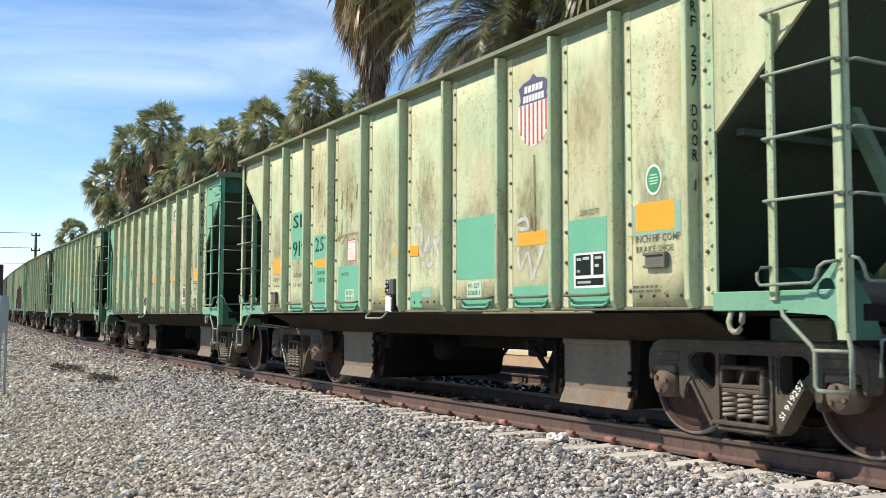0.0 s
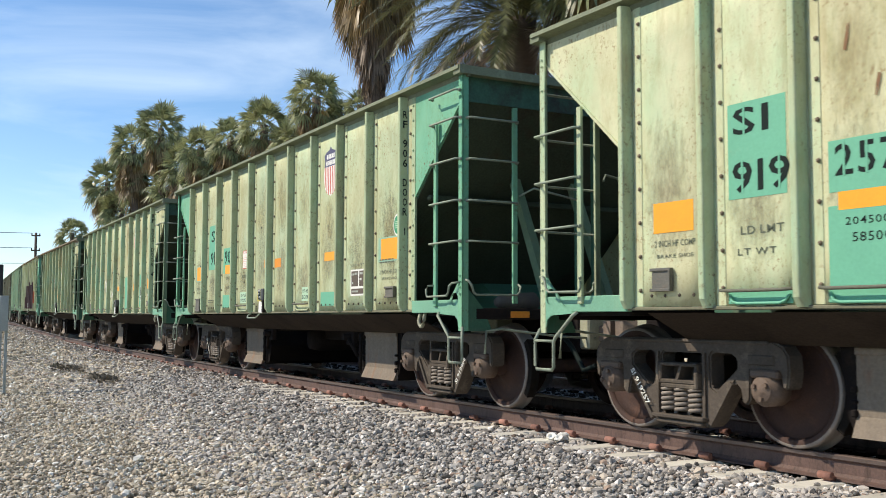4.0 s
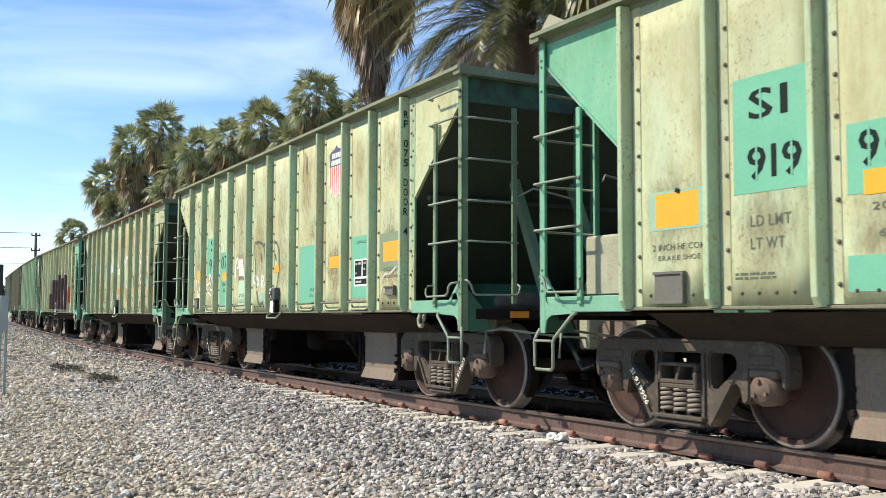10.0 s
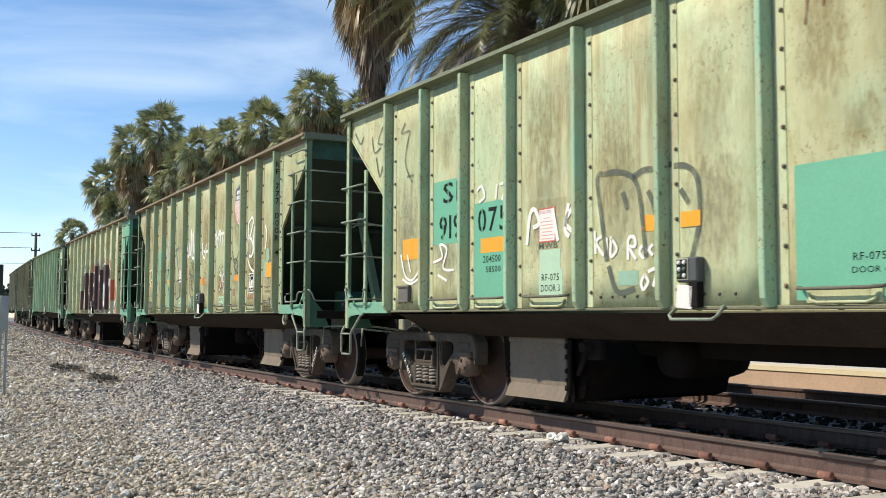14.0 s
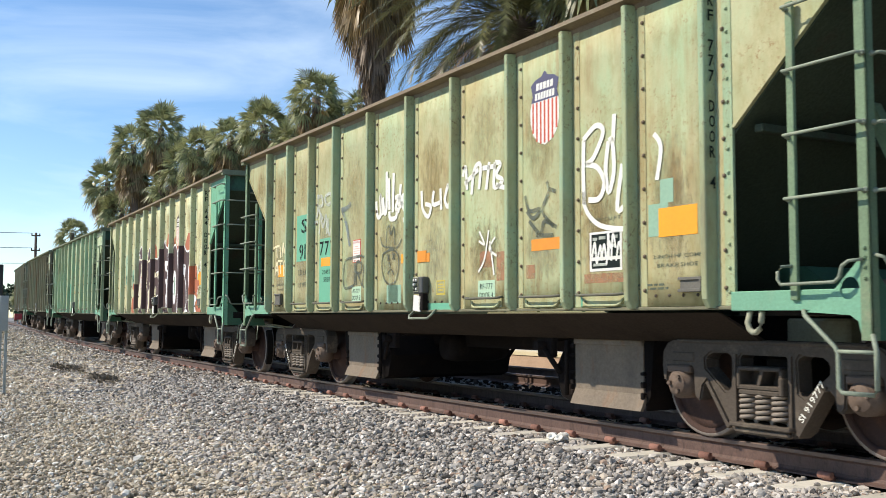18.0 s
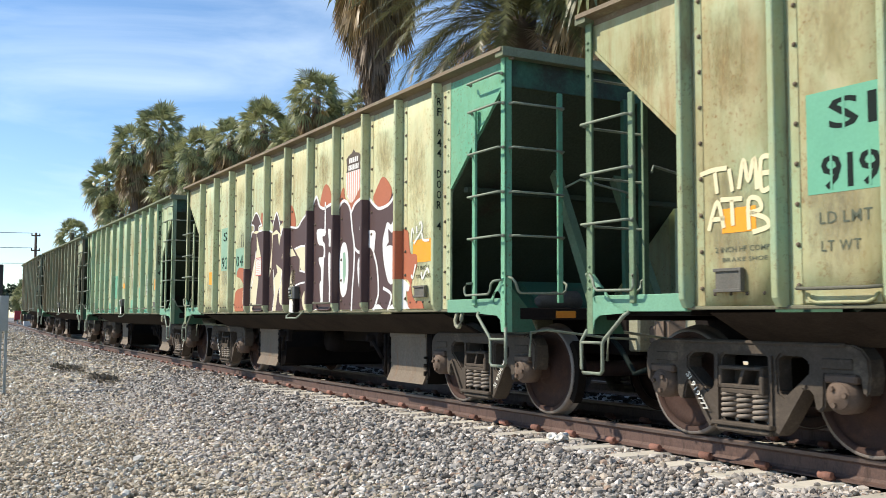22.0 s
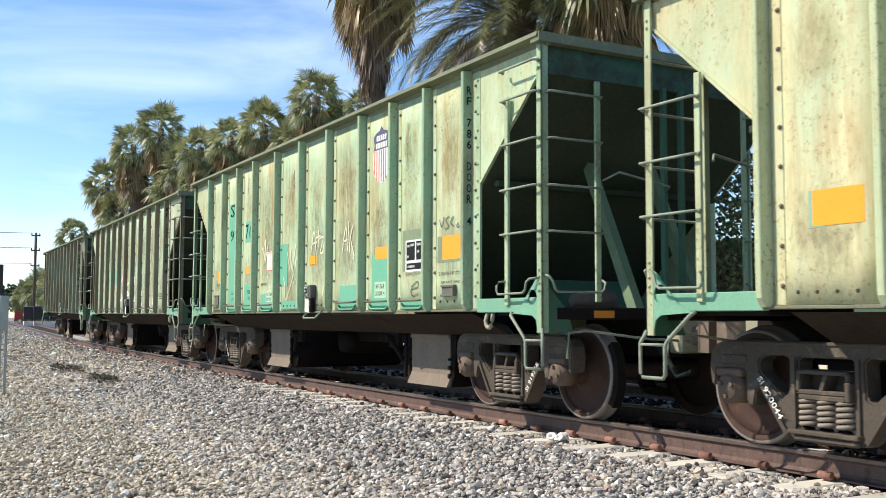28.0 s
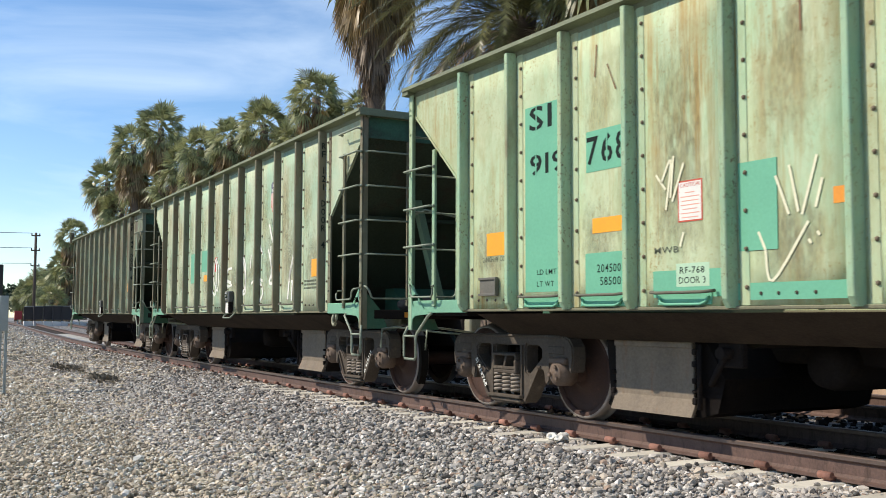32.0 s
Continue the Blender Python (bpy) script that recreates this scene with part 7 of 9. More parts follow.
def decals_three(car):
    stains(car, [(1.1, 1.75, 2.2, 3.56, "brown"), (1.45, 1.95, 1.95, 2.6, "brown"), (3.1, 3.6, 2.3, 3.5, "ochre"), (-1.15, -0.25, 1.5, 3.3, "ochre"), (3.85, 4.62, 1.09, 2.3, "brown"), (-2.15, -1.3, 2.1, 3.5, "brown"), (0, 0.8, 1.8, 3.4, "ochre"), (2.15, 2.85, 1.1, 2.2, "ochre"), (3.9, 4.6, 2.4, 3.5, "ochre"), (-3.85, -3.2, 2.4, 3.5, "ochre")])
    rib_letters(car, "RF 075 DOOR 4")
    rect(car, 3.97, 4.57, 1.57, 2.03, M["patch_olive"], "painted_patch", 0.004)
    rect(car, 4.06, 4.51, 1.68, 1.92, M["orange"], "reflector", 0.006)
    text(car, "2 INCH HF COMP", 4.08, 1.56, 0.05, M["dim_text"], 0.48, "stencil")
    text(car, "BRAKE SHOE", 4.08, 1.48, 0.03, M["dim_text"], 0.43, "stencil")
    card_holder(car, 4.17, 4.42, 1.28, 1.37)
    scrawl(car, [[(4.03, 1.44), (4.11, 1.52), (4.26, 1.53), (4.42, 1.6), (4.49, 1.61)], [(3.99, 1.26), (4.05, 1.38)]], M["tag_pale"], 0.03, "graffiti", 0.0165)
    rect(car, 3.11, 3.67, 1.25, 2.05, M["patch_mint"], "painted_patch", 0.004)
    placard(car, 3.18, 3.61, 1.4, 1.75)
    text(car, "2200 CU.FT.", 3.27, 1.95, 0.04, M["black"], 0.35, "stencil")
    rect(car, 2.33, 2.78, 1.67, 1.83, M["orange"], "reflector", 0.006)
    shield(car, 2.28, 2.81, 2.63, 3.36)
    rect(car, 1.16, 1.93, 1.12, 2.04, M["patch_mint"], "painted_patch", 0.004)
    text(car, "RF-075", 1.61, 1.37, 0.05, M["black"], 0.24, "stencil")
    text(car, "DOOR 4", 1.6, 1.29, 0.04, M["black"], 0.27, "stencil")
    rect(car, -4.54, -4.09, 1.67, 1.91, M["orange"], "reflector", 0.006)
    card_holder(car, -4.6, -4.34, 1.19, 1.36)
    rect(car, -3.81, -3.22, 1.8, 2.5, M["patch_mint"], "painted_patch", 0.004)
    text(car, "SI", -3.6, 2.25, 0.22, M["black"], 0.35, "stencil")
    text(car, "919", -3.68, 1.86, 0.25, M["black"], 0.47, "stencil")
    rect(car, -2.96, -2.33, 1.19, 2.18, M["patch_mint"], "painted_patch", 0.004)
    text(car, "075", -2.88, 1.88, 0.24, M["black"], 0.54, "stencil")
    rect(car, -2.83, -2.37, 1.66, 1.81, M["orange"], "reflector", 0.006)
    text(car, "204500", -2.78, 1.56, 0.07, M["black"], 0.32, "stencil")
    text(car, "58500", -2.73, 1.46, 0.06, M["black"], 0.27, "stencil")
    caution(car, -1.81, -1.55, 1.7, 2.02)
    text(car, "MWB", -1.81, 1.64, 0.06, M["dim_text"], 0.29, "stencil")
    rect(car, -1.8, -1.48, 1.42, 1.63, M["pale_plate"], "painted_patch", 0.004)
    door_plate(car, -1.81, -1.45, 1.21, 1.44, "RF-075", "DOOR 3")
    rect(car, -0.68, -0.43, 1.27, 1.39, M["mint_faded"], "painted_patch", 0.004)
    rect(car, -0.38, -0.16, 1.7, 1.83, M["orange"], "reflector", 0.006)
    rect(car, 0.07, 0.28, 1.7, 1.82, M["orange"], "reflector", 0.02)
    scrawl(car, [[(-2.0, 1.69), (-1.95, 1.97), (-1.87, 2.02), (-1.8, 1.89), (-1.9, 1.85)], [(-1.59, 2.01), (-1.51, 1.7)], [(-1.35, 2.03), (-1.4, 1.8), (-1.34, 1.73)], [(-1.27, 2.0), (-1.4, 1.86), (-1.24, 1.75)]], M["tag_white"], 0.045, "graffiti", 0.0165)
    scrawl(car, [[(-0.98, 1.75), (-0.97, 1.55)], [(-0.88, 1.7), (-0.96, 1.65), (-0.86, 1.53)], [(-0.82, 1.68), (-0.82, 1.54)], [(-0.76, 1.69), (-0.77, 1.52), (-0.69, 1.58), (-0.76, 1.67)], [(-0.55, 1.48), (-0.54, 1.65), (-0.47, 1.66), (-0.46, 1.59), (-0.53, 1.58), (-0.45, 1.48)]], M["tag_white"], 0.03, "graffiti", 0.0165)
    scrawl(car, [[(-0.37, 1.59), (-0.41, 1.54), (-0.36, 1.49), (-0.32, 1.55), (-0.37, 1.59)], [(-0.25, 1.59), (-0.29, 1.55), (-0.25, 1.5)], [(-0.19, 1.64), (-0.2, 1.49)]], M["tag_white"], 0.03, "graffiti", 0.0165)
    scrawl(car, [[(-0.35, 1.35), (-0.39, 1.29), (-0.37, 1.23), (-0.31, 1.29), (-0.35, 1.35)], [(-0.31, 1.37), (-0.21, 1.39), (-0.25, 1.25)]], M["tag_white"], 0.03, "graffiti", 0.0165)
    scrawl(car, [[(-0.82, 1.48), (-0.88, 1.82), (-0.94, 2.2), (-0.84, 2.23), (-0.67, 2.23), (-0.5, 2.17), (-0.42, 2.07), (-0.38, 1.88), (-0.33, 1.49)], [(-0.48, 2.16), (-0.37, 2.2), (-0.24, 2.2), (-0.18, 2.19)], [(-0.18, 2.17), (-0.09, 2.2), (-0.02, 2.21)]], M["tag_dark"], 0.05, "graffiti", 0.0165)
    scrawl(car, [[(0.0, 2.19), (0.14, 2.17), (0.25, 2.06), (0.27, 1.75), (0.17, 1.43)], [(-0.61, 2.05), (-0.55, 1.9)], [(-0.3, 2.03), (-0.22, 1.86), (-0.14, 1.44)], [(0.07, 2.0), (0.16, 1.88)], [(-0.8, 1.44), (-0.69, 1.22), (-0.47, 1.24)]], M["tag_dark"], 0.05, "graffiti", 0.0165)
    scrawl(car, [[(-3.81, 1.61), (-3.61, 1.66), (-3.66, 1.8), (-3.51, 1.74), (-3.59, 1.54), (-3.36, 1.51)], [(-3.71, 1.47), (-3.51, 1.4)], [(-4.58, 1.74), (-4.48, 1.5), (-4.31, 1.43), (-4.14, 1.54), (-4.08, 1.71)], [(-4.42, 1.73), (-4.34, 1.52)], [(-4.54, 1.45), (-4.34, 1.39), (-4.12, 1.45)]], M["tag_white"], 0.03, "graffiti", 0.0165)
    scrawl(car, [[(-2.9, 2.31), (-2.81, 2.35), (-2.75, 2.24), (-2.85, 2.19)], [(-2.52, 2.34), (-2.54, 2.19)], [(-2.47, 2.33), (-2.36, 2.33), (-2.43, 2.17)]], M["tag_white"], 0.03, "graffiti", 0.0165)
    scrawl(car, [[(-5.87, 3.39), (-5.72, 3.23), (-5.63, 3.31)], [(-5.38, 3.27), (-5.31, 3.06), (-5.13, 3.1)], [(-5.08, 3.35), (-5.21, 3.17), (-5.04, 3.13)], [(-5.26, 2.99), (-5.16, 2.74), (-5.08, 2.86)], [(-4.49, 3.3), (-4.58, 3.19), (-4.39, 3.19)], [(-4.37, 3.19), (-4.49, 2.84), (-4.31, 2.57)]], M["tag_dark"], 0.03, "graffiti", 0.0165)
    scrawl(car, [[(-4.43, 2.65), (-4.28, 2.65)]], M["tag_dark"], 0.03, "graffiti", 0.0165)
    scrawl(car, [[(1.28, 3.52), (1.31, 3.27), (1.28, 2.99)], [(1.38, 3.42), (1.41, 3.14)], [(1.45, 3.35), (1.43, 3.08)], [(2.63, 2.56), (2.64, 2.26), (2.63, 2.07)]], M["rust_run"], 0.022, "rust_streak", 0.0165)


def decals_four(car):
    stains(car, [(2.1, 2.85, 1.9, 3.5, "brown"), (-0.1, 0.85, 1.7, 3.4, "brown"), (1.05, 1.95, 1.2, 2.2, "brown"), (3, 3.7, 1.15, 2.4, "brown"), (-5.7, -4.95, 2.7, 3.5, "brown"), (-4.8, -4.05, 2.3, 3.5, "brown"), (-1.15, -0.2, 1.1, 2.9, "ochre"), (-2.15, -1.25, 1.8, 3.4, "ochre"), (-3.9, -3.2, 2.4, 3.5, "ochre"), (3.85, 4.6, 1.1, 2.8, "ochre"), (1.05, 1.95, 2.2, 3.5, "ochre")])
    rib_letters(car, "RF 777 DOOR 4")
    rect(car, 3.98, 4.21, 1.65, 1.91, M["mint_faded"], "painted_patch", 0.004)
    rect(car, 4.1, 4.53, 1.64, 1.87, M["orange"], "reflector", 0.006)
    text(car, "2 INCH HF COMP", 4.03, 1.47, 0.03, M["dim_text"], 0.55, "stencil")
    text(car, "BRAKE SHOE", 4.08, 1.4, 0.03, M["dim_text"], 0.45, "stencil")
    card_holder(car, 4.36, 4.59, 1.21, 1.3)
    bars(car, 3.75, 4.2, 1.22, 1.28, 2, M["dim_text"])
    placard(car, 3.22, 3.65, 1.4, 1.74, "scrawled")
    text(car, "2200 CU FT", 3.21, 1.83, 0.03, M["dim_text"], 0.43, "stencil")
    rect(car, 3.07, 3.63, 1.1, 1.19, M["patch_mint"], "painted_patch", 0.004)
    rect(car, 2.33, 2.79, 1.63, 1.74, M["old_orange"], "reflector", 0.006)
    shield(car, 2.32, 2.79, 2.62, 3.33)
    door_plate(car, 1.37, 1.69, 1.17, 1.38, "RF-777", "DOOR 4")
    rect(car, 0.11, 0.33, 1.63, 1.73, M["old_orange"], "reflector", 0.006)
    rect(car, -0.31, -0.2, 1.63, 1.74, M["orange"], "reflector", 0.006)
    rect(car, 0.49, 0.68, 1.25, 1.41, M["yellow_plate"], "painted_patch", 0.004)
    rect(car, 0.3, 0.89, 1.08, 1.16, M["patch_mint"], "painted_patch", 0.004)
    rect(car, -0.71, -0.37, 1.17, 1.39, M["mint_faded"], "painted_patch", 0.004)
    scrawl(car, [[(1.06, 2.5), (1.12, 2.6), (1.15, 2.35)], [(1.1, 2.42), (1.38, 2.54)], [(1.24, 2.29), (1.3, 2.55), (1.42, 2.58), (1.39, 2.33)], [(1.59, 2.59), (1.53, 2.31)], [(1.46, 2.54), (1.72, 2.53)]], M["tag_white"], 0.05, "graffiti", 0.0165)
    scrawl(car, [[(1.7, 2.57), (1.68, 2.32), (1.84, 2.37), (1.72, 2.44), (1.8, 2.54), (1.7, 2.57)], [(1.72, 2.34), (2.0, 2.25)]], M["tag_white"], 0.05, "graffiti", 0.0165)
    scrawl(car, [[(0.14, 2.45), (0.17, 2.24), (0.3, 2.14), (0.36, 2.25), (0.23, 2.29)], [(0.43, 2.42), (0.41, 2.27), (0.6, 2.28)], [(0.58, 2.43), (0.6, 2.19)], [(0.75, 2.46), (0.68, 2.3), (0.75, 2.21), (0.81, 2.34), (0.75, 2.46)]], M["tag_white"], 0.05, "graffiti", 0.0165)
    scrawl(car, [[(2.23, 2.17), (2.3, 2.02), (2.48, 2.02), (2.37, 1.94), (2.26, 2.02)], [(2.59, 2.27), (2.62, 2.17), (2.52, 2.0), (2.69, 1.84)], [(2.73, 2.16), (2.61, 2.2)], [(2.3, 1.92), (2.48, 1.79), (2.55, 1.9), (2.74, 1.83)], [(2.41, 1.78), (2.69, 1.76)]], M["tag_dark"], 0.04, "graffiti", 0.0165)
    rect(car, -4.53, -4.21, 1.62, 1.8, M["orange"], "reflector", 0.006)
    scrawl(car, [[(-4.74, 2.08), (-4.61, 2.1), (-4.47, 2.1)], [(-4.59, 2.08), (-4.57, 1.92)], [(-4.45, 2.09), (-4.42, 1.92)], [(-4.36, 1.93), (-4.31, 2.14), (-4.27, 1.98), (-4.21, 2.14), (-4.19, 1.91)], [(-4.06, 2.13), (-4.15, 2.12), (-4.15, 1.91), (-4.08, 1.91)], [(-4.15, 2.02), (-4.08, 2.02)]], M["tag_yellow"], 0.036, "graffiti", 0.0165)
    scrawl(car, [[(-4.66, 1.65), (-4.57, 1.86), (-4.51, 1.66)], [(-4.63, 1.73), (-4.5, 1.73)], [(-4.54, 1.87), (-4.33, 1.86)], [(-4.43, 1.86), (-4.42, 1.67)], [(-4.27, 1.63), (-4.27, 1.84), (-4.18, 1.84), (-4.16, 1.77), (-4.26, 1.75)], [(-4.26, 1.75), (-4.12, 1.7), (-4.1, 1.64), (-4.24, 1.61)]], M["tag_yellow"], 0.036, "graffiti", 0.0165)
    text(car, "2 INCH HF COMP", -4.6, 1.48, 0.04, M["dim_text"], 0.51, "stencil")
    text(car, "BRAKE SHOE", -4.53, 1.41, 0.03, M["dim_text"], 0.42, "stencil")
    card_holder(car, -4.58, -4.33, 1.2, 1.35)
    rect(car, -3.76, -3.2, 1.82, 2.5, M["patch_mint"], "painted_patch", 0.004)
    text(car, "SI", -3.58, 2.24, 0.2, M["black"], 0.36, "stencil")
    text(car, "919", -3.65, 1.85, 0.22, M["black"], 0.45, "stencil")
    text(car, "LD LMT", -3.67, 1.62, 0.08, M["dim_text"], 0.4, "stencil")
    text(car, "LT WT", -3.66, 1.44, 0.07, M["dim_text"], 0.3, "stencil")
    rect(car, -2.88, -2.37, 1.18, 2.1, M["patch_mint"], "painted_patch", 0.004)
    text(car, "777", -2.87, 1.87, 0.19, M["black"], 0.51, "stencil")
    rect(car, -2.82, -2.37, 1.71, 1.83, M["orange"], "reflector", 0.006)
    text(car, "204500", -2.77, 1.6, 0.06, M["black"], 0.33, "stencil")
    text(car, "58500", -2.72, 1.49, 0.07, M["black"], 0.28, "stencil")
    caution(car, -1.75, -1.51, 1.71, 2.01)
    door_plate(car, -1.77, -1.49, 1.2, 1.4, "RF-777", "DOOR 3")
    rect(car, -0.75, -0.45, 1.18, 1.39, M["mint_faded"], "painted_patch", 0.004)
    rect(car, -0.37, -0.18, 1.64, 1.75, M["orange"], "reflector", 0.006)
    rect(car, 0.05, 0.25, 1.63, 1.76, M["old_orange"], "reflector", 0.02)
    scrawl(car, [[(-1.05, 2.45), (-1.01, 2.26), (-0.92, 2.28), (-0.94, 2.52), (-0.87, 2.26)], [(-0.86, 2.48), (-0.82, 2.29), (-0.76, 2.34), (-0.76, 2.79)], [(-0.7, 2.7), (-0.68, 2.31)], [(-0.57, 2.75), (-0.59, 2.27)], [(-0.53, 2.44), (-0.43, 2.44), (-0.51, 2.32), (-0.41, 2.27)]], M["tag_white"], 0.06, "graffiti", 0.0165)
    scrawl(car, [[(-0.38, 2.59), (-0.41, 2.32), (-0.26, 2.45), (-0.38, 2.4), (-0.23, 2.22)], [(-0.68, 2.29), (-0.66, 2.2), (-0.51, 2.2), (-0.48, 2.28)], [(-0.32, 2.15), (-0.23, 2.16), (-0.19, 2.04)]], M["tag_white"], 0.06, "graffiti", 0.0165)
    scrawl(car, [[(-0.85, 1.78), (-0.88, 1.62), (-0.8, 1.46), (-0.65, 1.4), (-0.5, 1.44), (-0.43, 1.59), (-0.45, 1.75), (-0.62, 1.82), (-0.85, 1.78)], [(-0.92, 2.0), (-0.87, 1.89), (-0.69, 1.85), (-0.47, 1.84), (-0.35, 1.93)]], M["tag_dark"], 0.025, "graffiti", 0.0165)
    scrawl(car, [[(-0.77, 1.88), (-0.74, 2.07), (-0.68, 2.11), (-0.64, 2.0), (-0.56, 2.09), (-0.53, 1.87)], [(-0.72, 1.77), (-0.67, 1.69)], [(-0.67, 1.76), (-0.72, 1.69)], [(-0.59, 1.78), (-0.53, 1.69)], [(-0.53, 1.77), (-0.59, 1.7)], [(-0.72, 1.53), (-0.63, 1.58), (-0.54, 1.51)]], M["tag_dark"], 0.025, "graffiti", 0.0165)
    scrawl(car, [[(-0.69, 1.67), (-0.65, 1.64), (-0.66, 1.59)]], M["tag_dark"], 0.025, "graffiti", 0.0165)
    scrawl(car, [[(-2.13, 2.44), (-1.94, 2.45), (-1.82, 2.50)], [(-2.09, 2.44), (-1.95, 2.22), (-1.84, 1.94)]], M["tag_slate"], 0.07, "graffiti", 0.0165)
    scrawl(car, [[(-1.45, 1.79), (-1.73, 1.78), (-2.00, 1.73), (-2.01, 1.40), (-1.69, 1.42)], [(-1.68, 1.74), (-1.69, 1.42)], [(-1.63, 1.42), (-1.63, 1.70), (-1.47, 1.69), (-1.50, 1.58), (-1.63, 1.58)], [(-1.60, 1.58), (-1.45, 1.41)], [(-1.22, 1.79), (-1.45, 1.77)], [(-1.37, 1.77), (-1.43, 1.41), (-1.24, 1.42)], [(-1.40, 1.59), (-1.28, 1.60)]], M["tag_dark"], 0.036, "graffiti", 0.0165)
    scrawl(car, [[(-2.95, 2.74), (-2.95, 2.50), (-2.99, 2.40)], [(-2.95, 2.70), (-2.81, 2.70), (-2.78, 2.58), (-2.92, 2.54), (-2.75, 2.37)], [(-2.68, 2.69), (-2.51, 2.71), (-2.45, 2.61), (-2.58, 2.56), (-2.69, 2.63), (-2.68, 2.69)], [(-2.89, 2.17), (-2.85, 2.42), (-2.75, 2.26), (-2.65, 2.42), (-2.62, 2.16)], [(-2.58, 2.37), (-2.57, 2.20), (-2.49, 2.15), (-2.44, 2.35)], [(-2.30, 2.37), (-2.41, 2.32), (-2.33, 2.23), (-2.41, 2.11)], [(-3.13, 2.35), (-2.92, 2.35)]], M["tag_grey"], 0.05, "graffiti", 0.0165)
    scrawl(car, [[(3.15, 2.57), (3.14, 2.28), (3.15, 1.99)], [(3.14, 2.57), (3.32, 2.67), (3.42, 2.60), (3.29, 2.40), (3.18, 2.35)], [(3.18, 2.35), (3.34, 2.30), (3.43, 2.16), (3.36, 2.03), (3.21, 2.03)], [(3.49, 2.51), (3.45, 2.27), (3.49, 2.07), (3.56, 2.25), (3.54, 2.50), (3.49, 2.51)], [(3.57, 2.73), (3.55, 2.50)], [(3.67, 2.29), (3.60, 1.91), (3.76, 1.98)]], M["tag_white"], 0.05, "graffiti", 0.0165)
    scrawl(car, [[(3.79, 2.39), (3.79, 2.00), (3.76, 1.88)], [(4.06, 2.48), (4.14, 2.36), (4.09, 2.10)], [(3.14, 2.11), (3.18, 1.94), (3.38, 1.79), (3.76, 1.73)]], M["tag_white"], 0.045, "graffiti", 0.0165)
    scrawl(car, [[(1.40, 1.89), (1.50, 1.75), (1.39, 1.79)], [(1.58, 1.89), (1.50, 1.60), (1.38, 1.47)], [(1.60, 1.78), (1.68, 1.43)], [(1.70, 1.81), (1.59, 1.70), (1.73, 1.62)]], M["tag_white"], 0.026, "graffiti", 0.0165)
    rect(car, 1.72, 1.96, 1.37, 1.66, M["tag_rust"], "painted_patch", 0.0035)
    rect(car, 1.40, 1.63, 1.51, 1.68, M["tag_rust"], "painted_patch", 0.0035)
    rect(car, 2.24, 2.39, 1.37, 1.50, M["tag_rust"], "painted_patch", 0.0035)
    rect(car, 3.14, 3.75, 1.30, 1.38, M["tag_rust"], "painted_patch", 0.0035)
    rect(car, 4.12, 4.27, 1.91, 2.10, M["mint_faded"], "painted_patch", 0.0035)


